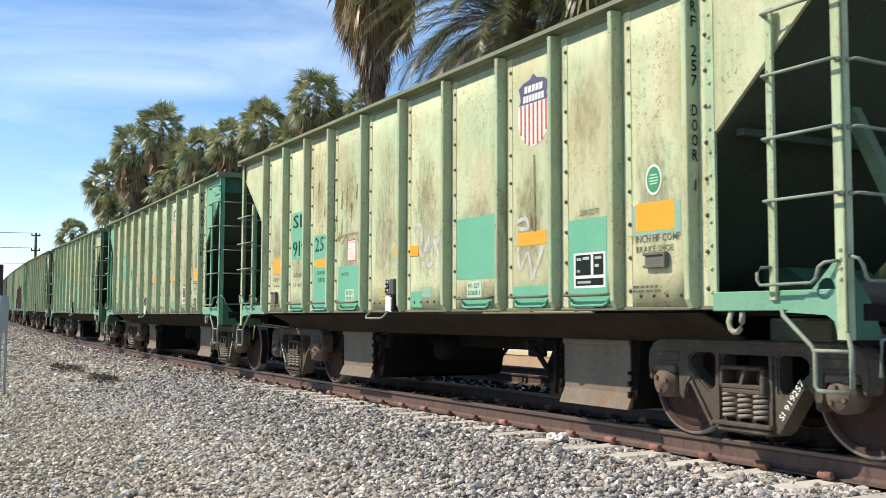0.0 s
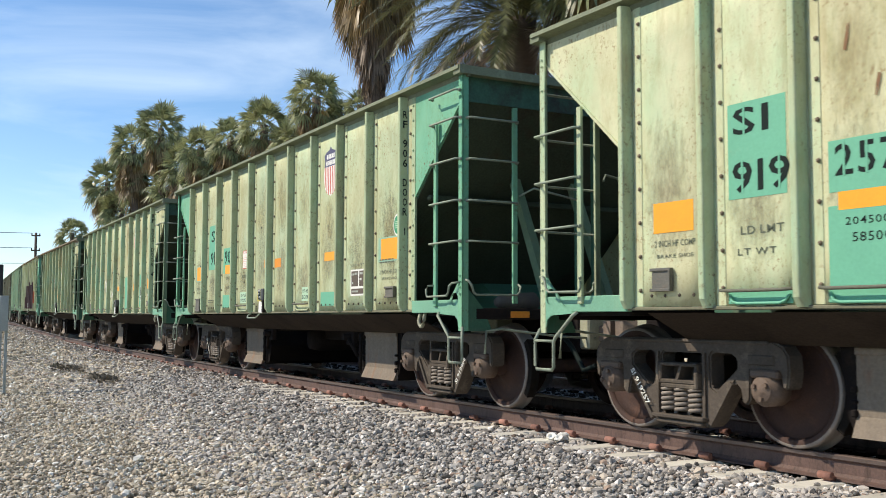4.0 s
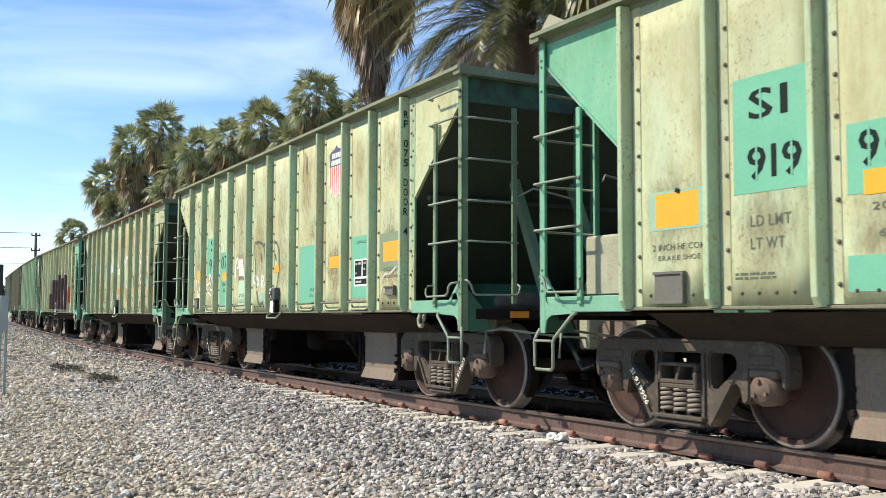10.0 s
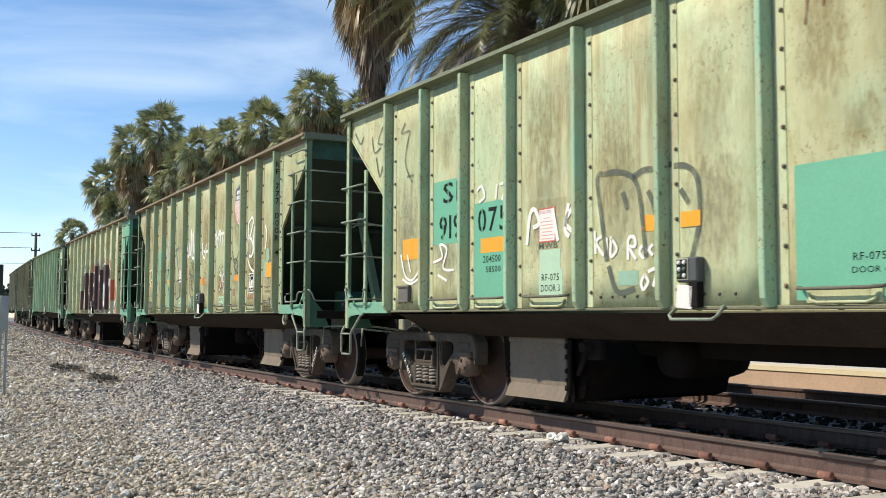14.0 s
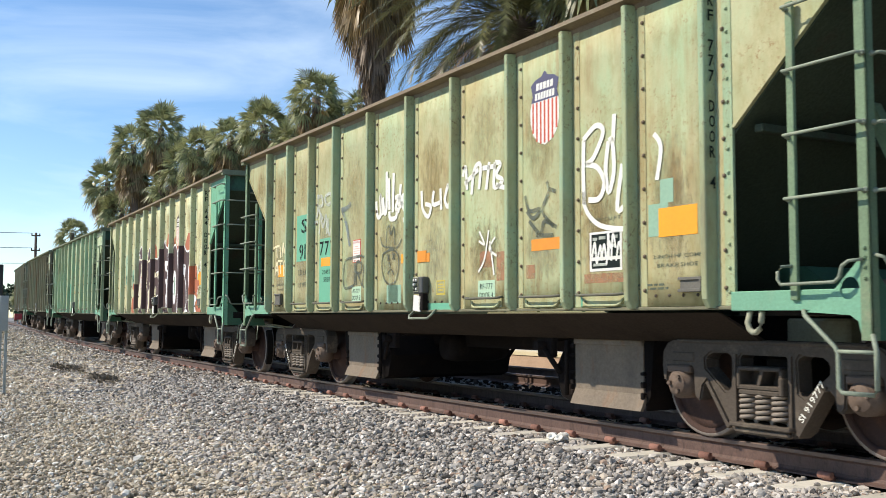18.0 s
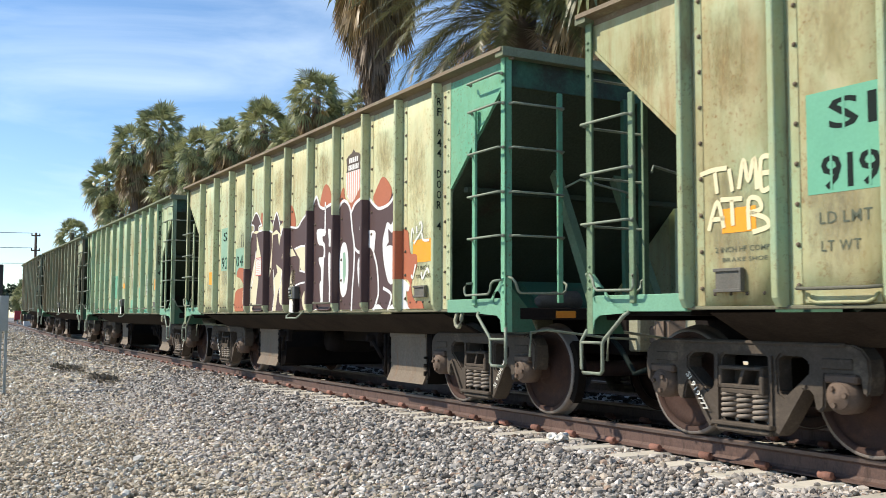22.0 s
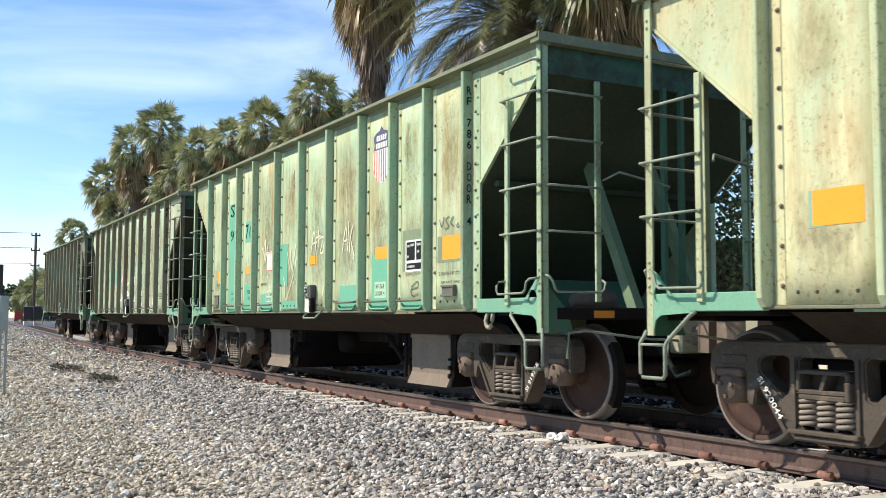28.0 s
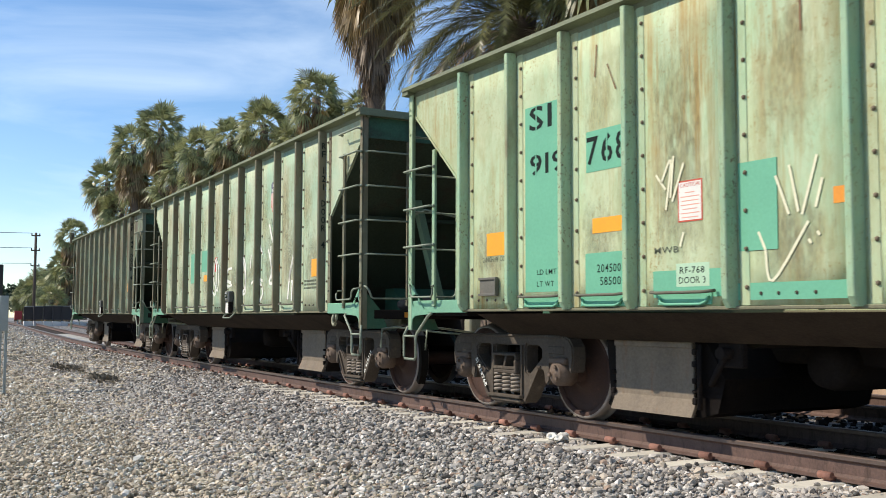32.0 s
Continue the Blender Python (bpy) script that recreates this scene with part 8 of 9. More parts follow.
def decals_five(car):
    stains(car, [(-4.75, -4.05, 2.3, 3.4, "ochre"), (2.85, 3.6, 2.5, 3.5, "brown"), (3.75, 4.5, 1.9, 3.4, "ochre"), (0.9, 1.6, 2.6, 3.5, "brown"), (-1, -0.3, 2.5, 3.5, "brown"), (-2.9, -2.2, 2.5, 3.5, "ochre")])
    rib_letters(car, "RF A44 DOOR 4")
    rect(car, 3.98, 4.56, 1.64, 1.89, M["mint_faded"], "painted_patch", 0.004)
    rect(car, 4.01, 4.47, 1.63, 1.89, M["orange"], "reflector", 0.006)
    card_holder(car, 4.1, 4.37, 1.24, 1.35)
    text(car, "2 INCH", 4.13, 1.54, 0.05, M["black"], 0.27, "stencil")
    text(car, "COMP SHOES", 4.1, 1.45, 0.04, M["black"], 0.35, "stencil")
    shield(car, 2.04, 2.54, 2.49, 3.22, "pink")
    rect(car, -4.48, -4.08, 1.61, 1.85, M["orange"], "reflector", 0.006)
    rect(car, -4.51, -4.38, 1.6, 1.85, M["mint_faded"], "painted_patch", 0.004)
    rect(car, -3.7, -3.06, 1.84, 2.62, M["mint_faded"], "painted_patch", 0.004)
    text(car, "SI", -3.56, 2.38, 0.16, M["black"], 0.38, "stencil")
    text(car, "920", -3.64, 1.88, 0.21, M["black"], 0.59, "stencil")
    rect(car, -2.79, -2.13, 1.74, 2.2, M["mint_faded"], "painted_patch", 0.004)
    text(car, "044", -2.76, 1.88, 0.19, M["black"], 0.59, "stencil")
    scrawl(car, [[(-2.48, 2.43), (-2.47, 2.22)], [(-2.4, 2.45), (-2.36, 2.21)], [(-2.26, 2.42), (-2.31, 2.23)]], M["tag_dark"], 0.03, "graffiti", 0.0165)
    text(car, "LD LMT", -3.35, 1.59, 0.05, M["dim_text"], 0.58, "stencil")
    mural_ribs(car, {3: 1.81, 4: 2.38, 5: 2.35, 6: 2.53, 7: 2.38, 8: 2.49})
    mural_ribs(car, {9: 2.02}, M["mural_rust"], 1.45)
    caution(car, -1.67, -1.39, 1.68, 1.98, 0.018)
    plate(car, [(-1.48, 2.52), (-1.42, 2.72), (-1.35, 2.63), (-1.32, 2.46)], M["mural_rust"], "graffiti", 0.0125)
    plate(car, [(-0.38, 2.40), (-0.34, 2.65), (-0.10, 2.71), (0.06, 2.64), (0.17, 2.40), (0.02, 2.35)], M["mural_rust"], "graffiti", 0.0125)
    plate(car, [(1.12, 2.54), (1.22, 2.77), (1.34, 2.86), (1.48, 2.78), (1.59, 2.57), (1.53, 2.52), (1.34, 2.52)], M["mural_rust"], "graffiti", 0.0125)
    plate(car, [(1.82, 2.49), (1.88, 2.67), (1.98, 2.74), (2.03, 2.59), (2.26, 2.51), (2.52, 2.68), (2.59, 2.65), (2.57, 2.53), (2.23, 2.35)], M["mural_rust"], "graffiti", 0.0125)
    plate(car, [(2.92, 2.48), (3.04, 2.63), (3.17, 2.73), (3.30, 2.69), (3.45, 2.54), (3.36, 2.39), (3.15, 2.35)], M["mural_rust"], "graffiti", 0.0125)
    plate(car, [(3.60, 2.03), (3.76, 2.04), (3.89, 2.00), (3.92, 1.84), (3.96, 1.74), (4.08, 1.73), (4.12, 1.69), (4.11, 1.58), (4.02, 1.48), (3.98, 1.33), (4.07, 1.19), (4.24, 1.18), (4.27, 1.05), (3.96, 1.05), (3.87, 1.30), (3.95, 1.36), (3.88, 1.44), (3.63, 1.48), (3.60, 1.78)], M["mural_rust"], "graffiti", 0.0125)
    plate(car, [(-2.77, 1.44), (-2.32, 1.52), (-2.49, 1.66), (-2.72, 1.72), (-2.61, 1.85), (-2.33, 1.84), (-2.16, 1.85), (-2.15, 1.07), (-2.76, 1.07)], M["mural_rust"], "graffiti", 0.0125)
    plate(car, [(-2.02, 2.41), (-1.66, 2.44), (-1.37, 2.48), (-0.86, 2.36), (-0.47, 2.42), (0.25, 2.34), (0.65, 2.52), (0.75, 2.14), (0.72, 1.52), (0.75, 1.06), (-2.15, 1.07), (-2.16, 1.87), (-2.01, 2.09)], M["mural_cream"], "graffiti", 0.0135)
    plate(car, [(-1.97, 2.55), (-1.69, 2.74), (-1.39, 2.50), (-1.54, 2.50), (-1.54, 2.43), (-1.81, 2.43), (-1.81, 2.54)], M["mural_brown"], "graffiti", 0.0145)
    plate(car, [(-1.91, 2.42), (-1.66, 2.38), (-1.63, 2.11), (-1.75, 1.94), (-2.00, 1.46), (-2.04, 1.07), (-2.31, 1.07), (-2.27, 1.88), (-2.06, 2.09)], M["mural_brown"], "graffiti", 0.0147)
    plate(car, [(-1.66, 2.38), (-1.36, 2.43), (-0.90, 2.37), (-0.88, 2.13), (-1.00, 1.72), (-1.16, 1.60), (-1.25, 1.06), (-1.68, 1.07), (-1.53, 1.62), (-1.55, 1.75), (-1.38, 1.91), (-1.48, 2.09)], M["mural_brown"], "graffiti", 0.0149)
    plate(car, [(-0.68, 2.65), (-0.60, 2.52), (-0.38, 2.49), (-0.55, 2.43), (-0.49, 2.29), (-0.68, 2.38), (-0.87, 2.33), (-0.81, 2.45), (-0.99, 2.56), (-0.76, 2.54)], M["mural_brown"], "graffiti", 0.0151)
    plate(car, [(-0.85, 2.30), (-0.62, 2.31), (-0.53, 2.08), (-0.67, 1.83), (-0.61, 1.70), (-0.80, 1.59), (-0.76, 1.34), (-0.84, 1.06), (-1.16, 1.06), (-1.03, 1.60), (-0.89, 1.76)], M["mural_brown"], "graffiti", 0.0153)
    plate(car, [(-0.48, 2.26), (-0.38, 2.38), (0.21, 2.33), (0.25, 2.07), (0.02, 2.08), (-0.06, 2.02), (-0.38, 2.03), (-0.42, 1.91), (0.25, 1.92), (0.36, 1.86), (0.33, 1.69), (0.02, 1.71), (-0.05, 1.56), (-0.17, 1.36), (-0.17, 1.06), (-0.67, 1.06), (-0.58, 1.38), (-0.42, 1.57), (-0.38, 1.73), (-0.67, 1.83)], M["mural_brown"], "graffiti", 0.0155)
    plate(car, [(0.21, 2.34), (0.61, 2.53), (0.67, 2.46), (0.63, 2.06), (0.25, 2.04), (0.16, 2.00), (0.29, 1.91), (0.36, 1.86), (0.36, 1.69), (0.61, 1.67), (0.67, 1.49), (0.74, 1.06), (0.36, 1.06), (0.19, 1.35), (0.02, 1.55), (0.02, 1.71), (0.25, 1.88), (0.02, 2.06)], M["mural_brown"], "graffiti", 0.0157)
    plate(car, [(0.41, 1.73), (0.44, 1.61), (0.61, 1.57), (0.46, 1.53), (0.47, 1.41), (0.34, 1.50), (0.17, 1.46), (0.25, 1.56), (0.13, 1.66), (0.32, 1.63)], M["mural_brown"], "graffiti", 0.0162)
    plate(car, [(-0.36, 1.63), (-0.17, 1.57), (-0.21, 1.44), (-0.33, 1.21), (-0.47, 1.21), (-0.51, 1.37)], M["mural_cream"], "graffiti", 0.0156)
    plate(car, [(0.06, 1.72), (0.19, 1.66), (0.16, 1.51), (0.36, 1.42), (0.44, 1.27), (0.25, 1.30), (0.02, 1.34), (-0.04, 1.55)], M["mural_cream"], "graffiti", 0.0157)
    plate(car, [(-0.38, 2.00), (0.02, 1.99), (0.06, 1.95), (-0.28, 1.93)], M["mural_cream"], "graffiti", 0.0158)
    plate(car, [(0.36, 2.01), (0.61, 2.04), (0.56, 1.79), (0.41, 1.89)], M["mural_cream"], "graffiti", 0.0159)
    plate(car, [(0.65, 1.41), (0.73, 1.16), (0.58, 1.09), (0.47, 1.27)], M["mural_cream"], "graffiti", 0.016)
    plate(car, [(0.75, 1.06), (0.83, 1.48), (0.72, 2.07), (0.65, 2.52), (0.83, 2.58), (1.00, 2.73), (1.12, 2.57), (1.34, 2.52), (1.60, 2.58), (1.67, 2.43), (1.79, 2.38), (1.83, 2.49), (1.99, 2.57), (2.13, 2.51), (2.23, 2.35), (2.41, 2.49), (2.62, 2.54), (2.81, 2.50), (3.12, 2.35), (3.34, 2.38), (3.57, 2.59), (3.60, 2.51), (3.58, 2.05), (3.68, 1.86), (3.60, 1.78), (3.63, 1.48), (3.65, 1.39), (3.66, 1.26), (3.79, 1.04)], M["mural_brown"], "graffiti", 0.0148)
    plate(car, [(1.04, 2.24), (1.35, 2.22), (1.34, 2.14), (1.25, 2.13), (1.27, 2.06), (1.34, 2.01), (1.35, 1.82), (1.31, 1.80), (1.28, 1.13), (1.34, 1.05), (0.83, 1.06), (1.02, 1.12), (1.18, 1.15), (1.21, 1.64), (1.14, 1.75), (1.12, 1.84), (1.28, 1.85), (1.28, 1.99), (1.09, 2.04)], M["mural_white"], "graffiti", 0.0166)
    plate(car, [(1.45, 2.21), (1.53, 2.21), (1.69, 2.08), (1.58, 1.99), (1.49, 1.98), (1.48, 2.07)], M["mural_white"], "graffiti", 0.0167)
    plate(car, [(1.48, 1.89), (1.57, 1.85), (1.60, 1.73), (1.67, 1.58), (1.71, 1.05), (1.53, 1.05), (1.50, 1.45), (1.47, 1.69)], M["mural_white"], "graffiti", 0.0168)
    plate(car, [(1.93, 1.96), (2.01, 2.00), (2.09, 1.96), (2.15, 1.81), (2.16, 1.56), (2.10, 1.33), (1.98, 1.27), (1.90, 1.36), (1.86, 1.60), (1.87, 1.80)], M["mural_white"], "graffiti", 0.0169)
    plate(car, [(2.51, 2.17), (2.59, 2.21), (2.68, 2.15), (2.68, 2.11), (2.98, 2.08), (2.98, 1.93), (2.95, 1.81), (2.84, 1.88), (2.68, 1.88), (2.63, 2.01), (2.54, 2.08)], M["mural_white"], "graffiti", 0.017)
    plate(car, [(2.46, 1.71), (2.53, 1.78), (2.52, 1.66), (2.61, 1.53), (2.61, 1.33), (2.53, 1.36), (2.47, 1.52)], M["mural_white"], "graffiti", 0.0171)
    plate(car, [(2.93, 1.05), (2.97, 1.13), (3.11, 1.16), (3.24, 1.10), (3.36, 1.08), (3.46, 1.15), (3.64, 1.16), (3.74, 1.15), (3.79, 1.04)], M["mural_white"], "graffiti", 0.0172)
    plate(car, [(3.21, 1.93), (3.29, 2.10), (3.34, 2.16), (3.44, 2.12), (3.52, 2.17), (3.59, 2.05), (3.56, 1.98), (3.62, 1.87), (3.60, 1.59), (3.54, 1.40), (3.41, 1.41), (3.33, 1.49), (3.24, 1.70)], M["mural_white"], "graffiti", 0.0173)
    plate(car, [(3.63, 1.45), (3.80, 1.44), (3.93, 1.37), (3.91, 1.30), (3.86, 1.31), (3.85, 1.20), (3.96, 1.04), (3.64, 1.05), (3.67, 1.31)], M["mural_white"], "graffiti", 0.0174)
    plate(car, [(3.53, 2.47), (3.58, 2.57), (3.59, 2.05), (3.48, 2.12), (3.48, 2.15), (3.54, 2.17)], M["mural_white"], "graffiti", 0.0175)
    plate(car, [(3.36, 2.08), (3.46, 2.02), (3.58, 2.04), (3.56, 1.91), (3.59, 1.83), (3.44, 1.85), (3.27, 1.83), (3.38, 1.92)], M["mural_brown"], "graffiti", 0.018)
    plate(car, [(3.23, 1.36), (3.41, 1.38), (3.59, 1.44), (3.61, 1.37), (3.67, 1.31), (3.64, 1.20), (3.51, 1.18), (3.36, 1.07), (3.47, 1.26), (3.41, 1.29)], M["mural_brown"], "graffiti", 0.0181)
    plate(car, [(1.98, 1.86), (2.05, 1.87), (2.08, 1.75), (2.08, 1.56), (2.02, 1.43), (1.98, 1.56)], M["mint_faded"], "graffiti", 0.0182)
    plate(car, [(1.16, 1.47), (1.26, 1.50), (1.26, 1.25), (1.20, 1.26)], M["mural_white"], "graffiti", 0.0183)
    scrawl(car, [[(0.65, 2.50), (0.83, 2.58), (1.00, 2.72), (1.12, 2.58), (1.25, 2.53), (1.34, 2.53), (1.60, 2.57)], [(1.34, 2.61), (1.34, 2.42), (1.34, 2.22)], [(1.60, 2.57), (1.59, 2.33), (1.69, 2.10), (1.64, 1.92), (1.71, 1.81), (1.67, 1.72)], [(1.79, 2.39), (1.85, 2.50), (1.99, 2.56), (2.13, 2.51), (2.21, 2.42), (2.23, 2.36)], [(2.23, 2.36), (2.28, 2.15), (2.35, 1.92), (2.34, 1.61), (2.30, 1.36), (2.27, 1.06)], [(2.23, 2.36), (2.34, 2.47), (2.48, 2.52), (2.62, 2.54)]], M["mural_white"], 0.042, "graffiti", 0.019)
    scrawl(car, [[(2.81, 2.50), (2.99, 2.39), (3.12, 2.35), (3.34, 2.37), (3.49, 2.44), (3.58, 2.57)], [(2.95, 1.81), (3.05, 1.63), (3.10, 1.33), (3.04, 1.19), (2.95, 1.07)], [(2.35, 1.91), (2.46, 1.85), (2.62, 1.80), (2.62, 1.59)], [(1.79, 2.07), (1.83, 1.90), (1.79, 1.71)], [(3.23, 1.36), (3.46, 1.27), (3.36, 1.08)], [(3.27, 1.83), (3.44, 1.85), (3.59, 1.76), (3.54, 1.40)]], M["mural_white"], 0.04, "graffiti", 0.0192)
    scrawl(car, [[(-2.06, 2.09), (-1.91, 2.40), (-1.80, 2.44), (-1.81, 2.53), (-1.97, 2.55)], [(-1.97, 2.55), (-1.69, 2.74), (-1.39, 2.50)], [(-1.39, 2.50), (-1.53, 2.50), (-1.52, 2.42), (-1.22, 2.42), (-0.86, 2.35)], [(-0.85, 2.45), (-0.68, 2.65), (-0.51, 2.42)], [(-0.47, 2.26), (-0.37, 2.38), (-0.06, 2.37), (0.25, 2.34), (0.41, 2.42), (0.64, 2.52)], [(0.65, 2.50), (0.61, 2.08), (0.40, 2.05), (0.14, 2.02)]], M["mural_white"], 0.03, "graffiti", 0.0185)
    scrawl(car, [[(-0.80, 1.75), (-0.73, 1.38), (-0.84, 1.07)], [(-1.67, 2.10), (-1.80, 1.63), (-1.99, 1.44)], [(0.72, 2.03), (0.83, 1.52), (0.78, 1.06)], [(-1.12, 1.98), (-1.26, 1.74), (-1.34, 1.07)], [(-0.38, 1.73), (-0.52, 1.37)], [(0.36, 1.69), (0.65, 1.65)], [(0.19, 1.47), (0.40, 1.50), (0.65, 1.51)]], M["mural_white"], 0.026, "graffiti", 0.0186)
    scrawl(car, [[(3.97, 1.87), (4.00, 2.03), (4.04, 1.97)], [(4.11, 2.05), (4.12, 1.97)], [(4.18, 2.06), (4.22, 2.09), (4.24, 2.00), (4.14, 1.92), (4.04, 1.85)], [(4.24, 1.96), (4.28, 1.88), (4.42, 1.87)], [(4.09, 1.61), (4.02, 1.46), (3.98, 1.49)], [(4.23, 1.52), (4.26, 1.44), (4.37, 1.55), (4.42, 1.50)]], M["tag_white"], 0.03, "graffiti", 0.0165)


def decals_six(car):
    stains(car, [(3.95, 4.6, 2, 3.56, "brown"), (3.02, 3.65, 2.1, 3.5, "ochre"), (3.1, 3.4, 2.6, 3.5, "brown"), (1.1, 1.95, 2.15, 3.5, "brown"), (0, 0.8, 2, 3.45, "ochre"), (-1.1, -0.2, 1.9, 3.4, "ochre"), (-0.8, -0.4, 2.5, 3.4, "brown"), (-2.15, -1.3, 2, 3.4, "brown"), (-3, -2.35, 2.3, 3.4, "ochre"), (2.15, 2.85, 2, 2.6, "ochre")])
    rib_letters(car, "RF 786 DOOR 4")
    rect(car, 3.99, 4.59, 1.6, 1.89, M["patch_olive"], "painted_patch", 0.004)
    rect(car, 4.1, 4.55, 1.63, 1.89, M["orange"], "reflector", 0.006)
    text(car, "2 INCH HF COMP", 4.02, 1.46, 0.04, M["dim_text"], 0.58, "stencil")
    text(car, "BRAKE SHOE", 4.08, 1.37, 0.03, M["dim_text"], 0.45, "stencil")
    card_holder(car, 4.14, 4.4, 1.24, 1.34)
    scrawl(car, [[(4.04, 2.08), (4.09, 1.99), (4.14, 2.1)], [(4.25, 2.1), (4.18, 2.06), (4.24, 1.99), (4.16, 1.96)], [(4.35, 2.09), (4.29, 2.03), (4.36, 1.98)], [(4.45, 2.01), (4.42, 1.98), (4.47, 1.96), (4.45, 2.01)], [(4.5, 2.01), (4.58, 2.01), (4.54, 1.93)]], M["tag_dark"], 0.021, "graffiti", 0.0165)
    rect(car, 3.13, 3.7, 1.54, 2.02, M["patch_olive"], "painted_patch", 0.004)
    placard(car, 3.21, 3.64, 1.53, 1.9)
    text(car, "2200 CU FT", 3.22, 1.49, 0.03, M["dim_text"], 0.4, "stencil")
    scrawl(car, [[(3.36, 1.35), (3.51, 1.41), (3.53, 1.35), (3.36, 1.32), (3.4, 1.25), (3.54, 1.27)]], M["tag_dark"], 0.024, "graffiti", 0.0165)
    rect(car, 2.28, 2.81, 1.52, 1.78, M["patch_mint"], "painted_patch", 0.004)
    rect(car, 2.37, 2.82, 1.72, 1.87, M["orange"], "reflector", 0.006)
    shield(car, 2.29, 2.77, 2.66, 3.38)
    rect(car, 2.28, 2.8, 1.17, 1.52, M["patch_mint"], "painted_patch", 0.004)
    door_plate(car, 2.36, 2.68, 1.24, 1.44, "RF-768", "DOOR 4")
    rect(car, 1.25, 1.88, 1.18, 1.42, M["patch_mint"], "painted_patch", 0.004)
    rect(car, 0.17, 0.43, 1.75, 1.87, M["orange"], "reflector", 0.006)
    rect(car, -4.46, -4.07, 1.62, 1.85, M["orange"], "reflector", 0.006)
    text(car, "2 INCH HF COMP", -4.53, 1.56, 0.05, M["dim_text"], 0.48, "stencil")
    card_holder(car, -4.55, -4.25, 1.23, 1.39)
    rect(car, -3.78, -3.23, 1.24, 3.01, M["patch_mint"], "painted_patch", 0.004)
    text(car, "SI", -3.71, 2.78, 0.22, M["black"], 0.36, "stencil")
    text(car, "919", -3.7, 2.35, 0.19, M["black"], 0.54, "stencil")
    text(car, "LD LMT", -3.59, 1.4, 0.05, M["black"], 0.3, "stencil")
    text(car, "LT WT", -3.59, 1.29, 0.05, M["black"], 0.26, "stencil")
    rect(car, -2.85, -2.3, 2.27, 2.63, M["patch_mint"], "painted_patch", 0.004)
    text(car, "768", -2.84, 2.34, 0.24, M["black"], 0.54, "stencil")
    rect(car, -2.77, -2.3, 1.73, 1.86, M["orange"], "reflector", 0.006)
    rect(car, -2.87, -2.31, 1.17, 1.56, M["patch_mint"], "painted_patch", 0.004)
    text(car, "204500", -2.71, 1.39, 0.07, M["black"], 0.31, "stencil")
    text(car, "58500", -2.67, 1.28, 0.07, M["black"], 0.27, "stencil")
    caution(car, -1.72, -1.46, 1.74, 2.06)
    text(car, "MWB", -1.99, 1.51, 0.05, M["dim_text"], 0.27, "stencil")
    rect(car, -2.01, -1.26, 1.16, 1.37, M["patch_mint"], "painted_patch", 0.004)
    door_plate(car, -1.75, -1.4, 1.24, 1.42, "RF-768", "DOOR 3")
    rect(car, -1.1, -0.75, 1.48, 2.12, M["patch_mint"], "painted_patch", 0.014)
    rect(car, -0.29, -0.14, 1.75, 1.86, M["old_orange"], "reflector", 0.006)
    rect(car, 0.14, 0.38, 1.76, 1.88, M["orange"], "reflector", 0.02)
    rect(car, -1.12, -0.17, 1.13, 1.25, M["patch_mint"], "painted_patch", 0.004)
    scrawl(car, [[(-0.16, 3.14), (-0.18, 3.06), (-0.13, 2.91), (-0.17, 2.88)], [(-0.52, 3.23), (-0.52, 2.96)], [(-2.69, 3.38), (-2.72, 3.1)], [(-2.55, 3.18), (-2.44, 2.94)]], M["rust_run"], 0.018, "rust_streak", 0.0165)
    scrawl(car, [[(0.21, 1.93), (0.32, 2.23), (0.42, 1.88)], [(0.23, 2.05), (0.44, 2.07)], [(0.39, 2.13), (0.57, 2.15)], [(0.49, 2.24), (0.48, 1.92)], [(0.53, 2.11), (0.67, 2.12), (0.56, 1.91), (0.70, 1.92)], [(0.66, 1.88), (0.72, 2.09), (0.78, 1.92)], [(0.63, 1.92), (0.78, 1.99), (0.84, 1.94), (0.74, 1.57), (0.65, 1.29)]], M["tag_cream"], 0.026, "graffiti", 0.0165)
    scrawl(car, [[(1.34, 1.86), (1.46, 2.21), (1.52, 1.88)], [(1.36, 2.01), (1.54, 2.03)], [(1.54, 2.27), (1.59, 1.85)], [(1.70, 2.22), (1.62, 2.05), (1.74, 1.80)], [(1.74, 1.80), (1.71, 1.76)]], M["tag_cream"], 0.026, "graffiti", 0.0165)
    scrawl(car, [[(-0.76, 1.99), (-0.65, 1.71)], [(-0.64, 2.05), (-0.57, 1.72)], [(-0.41, 2.09), (-0.54, 1.70)], [(-0.37, 1.93), (-0.43, 1.74)], [(-0.86, 1.48), (-0.80, 1.26), (-0.49, 1.65)], [(-0.92, 1.61), (-0.86, 1.48)], [(-0.42, 1.58), (-0.40, 1.55)], [(-0.49, 1.53), (-0.47, 1.50)]], M["tag_cream"], 0.022, "graffiti", 0.0165)
    scrawl(car, [[(-1.90, 2.07), (-1.79, 2.24), (-1.85, 1.85)], [(-1.76, 2.27), (-1.80, 1.94)], [(-1.65, 2.20), (-1.78, 1.91)], [(-1.96, 2.14), (-1.85, 2.01)], [(-1.66, 1.66), (-1.70, 1.55)]], M["tag_cream"], 0.022, "graffiti", 0.0165)
    rect(car, 0.85, 0.97, 1.15, 2.05, M["patch_mint"], "painted_patch", 0.004)


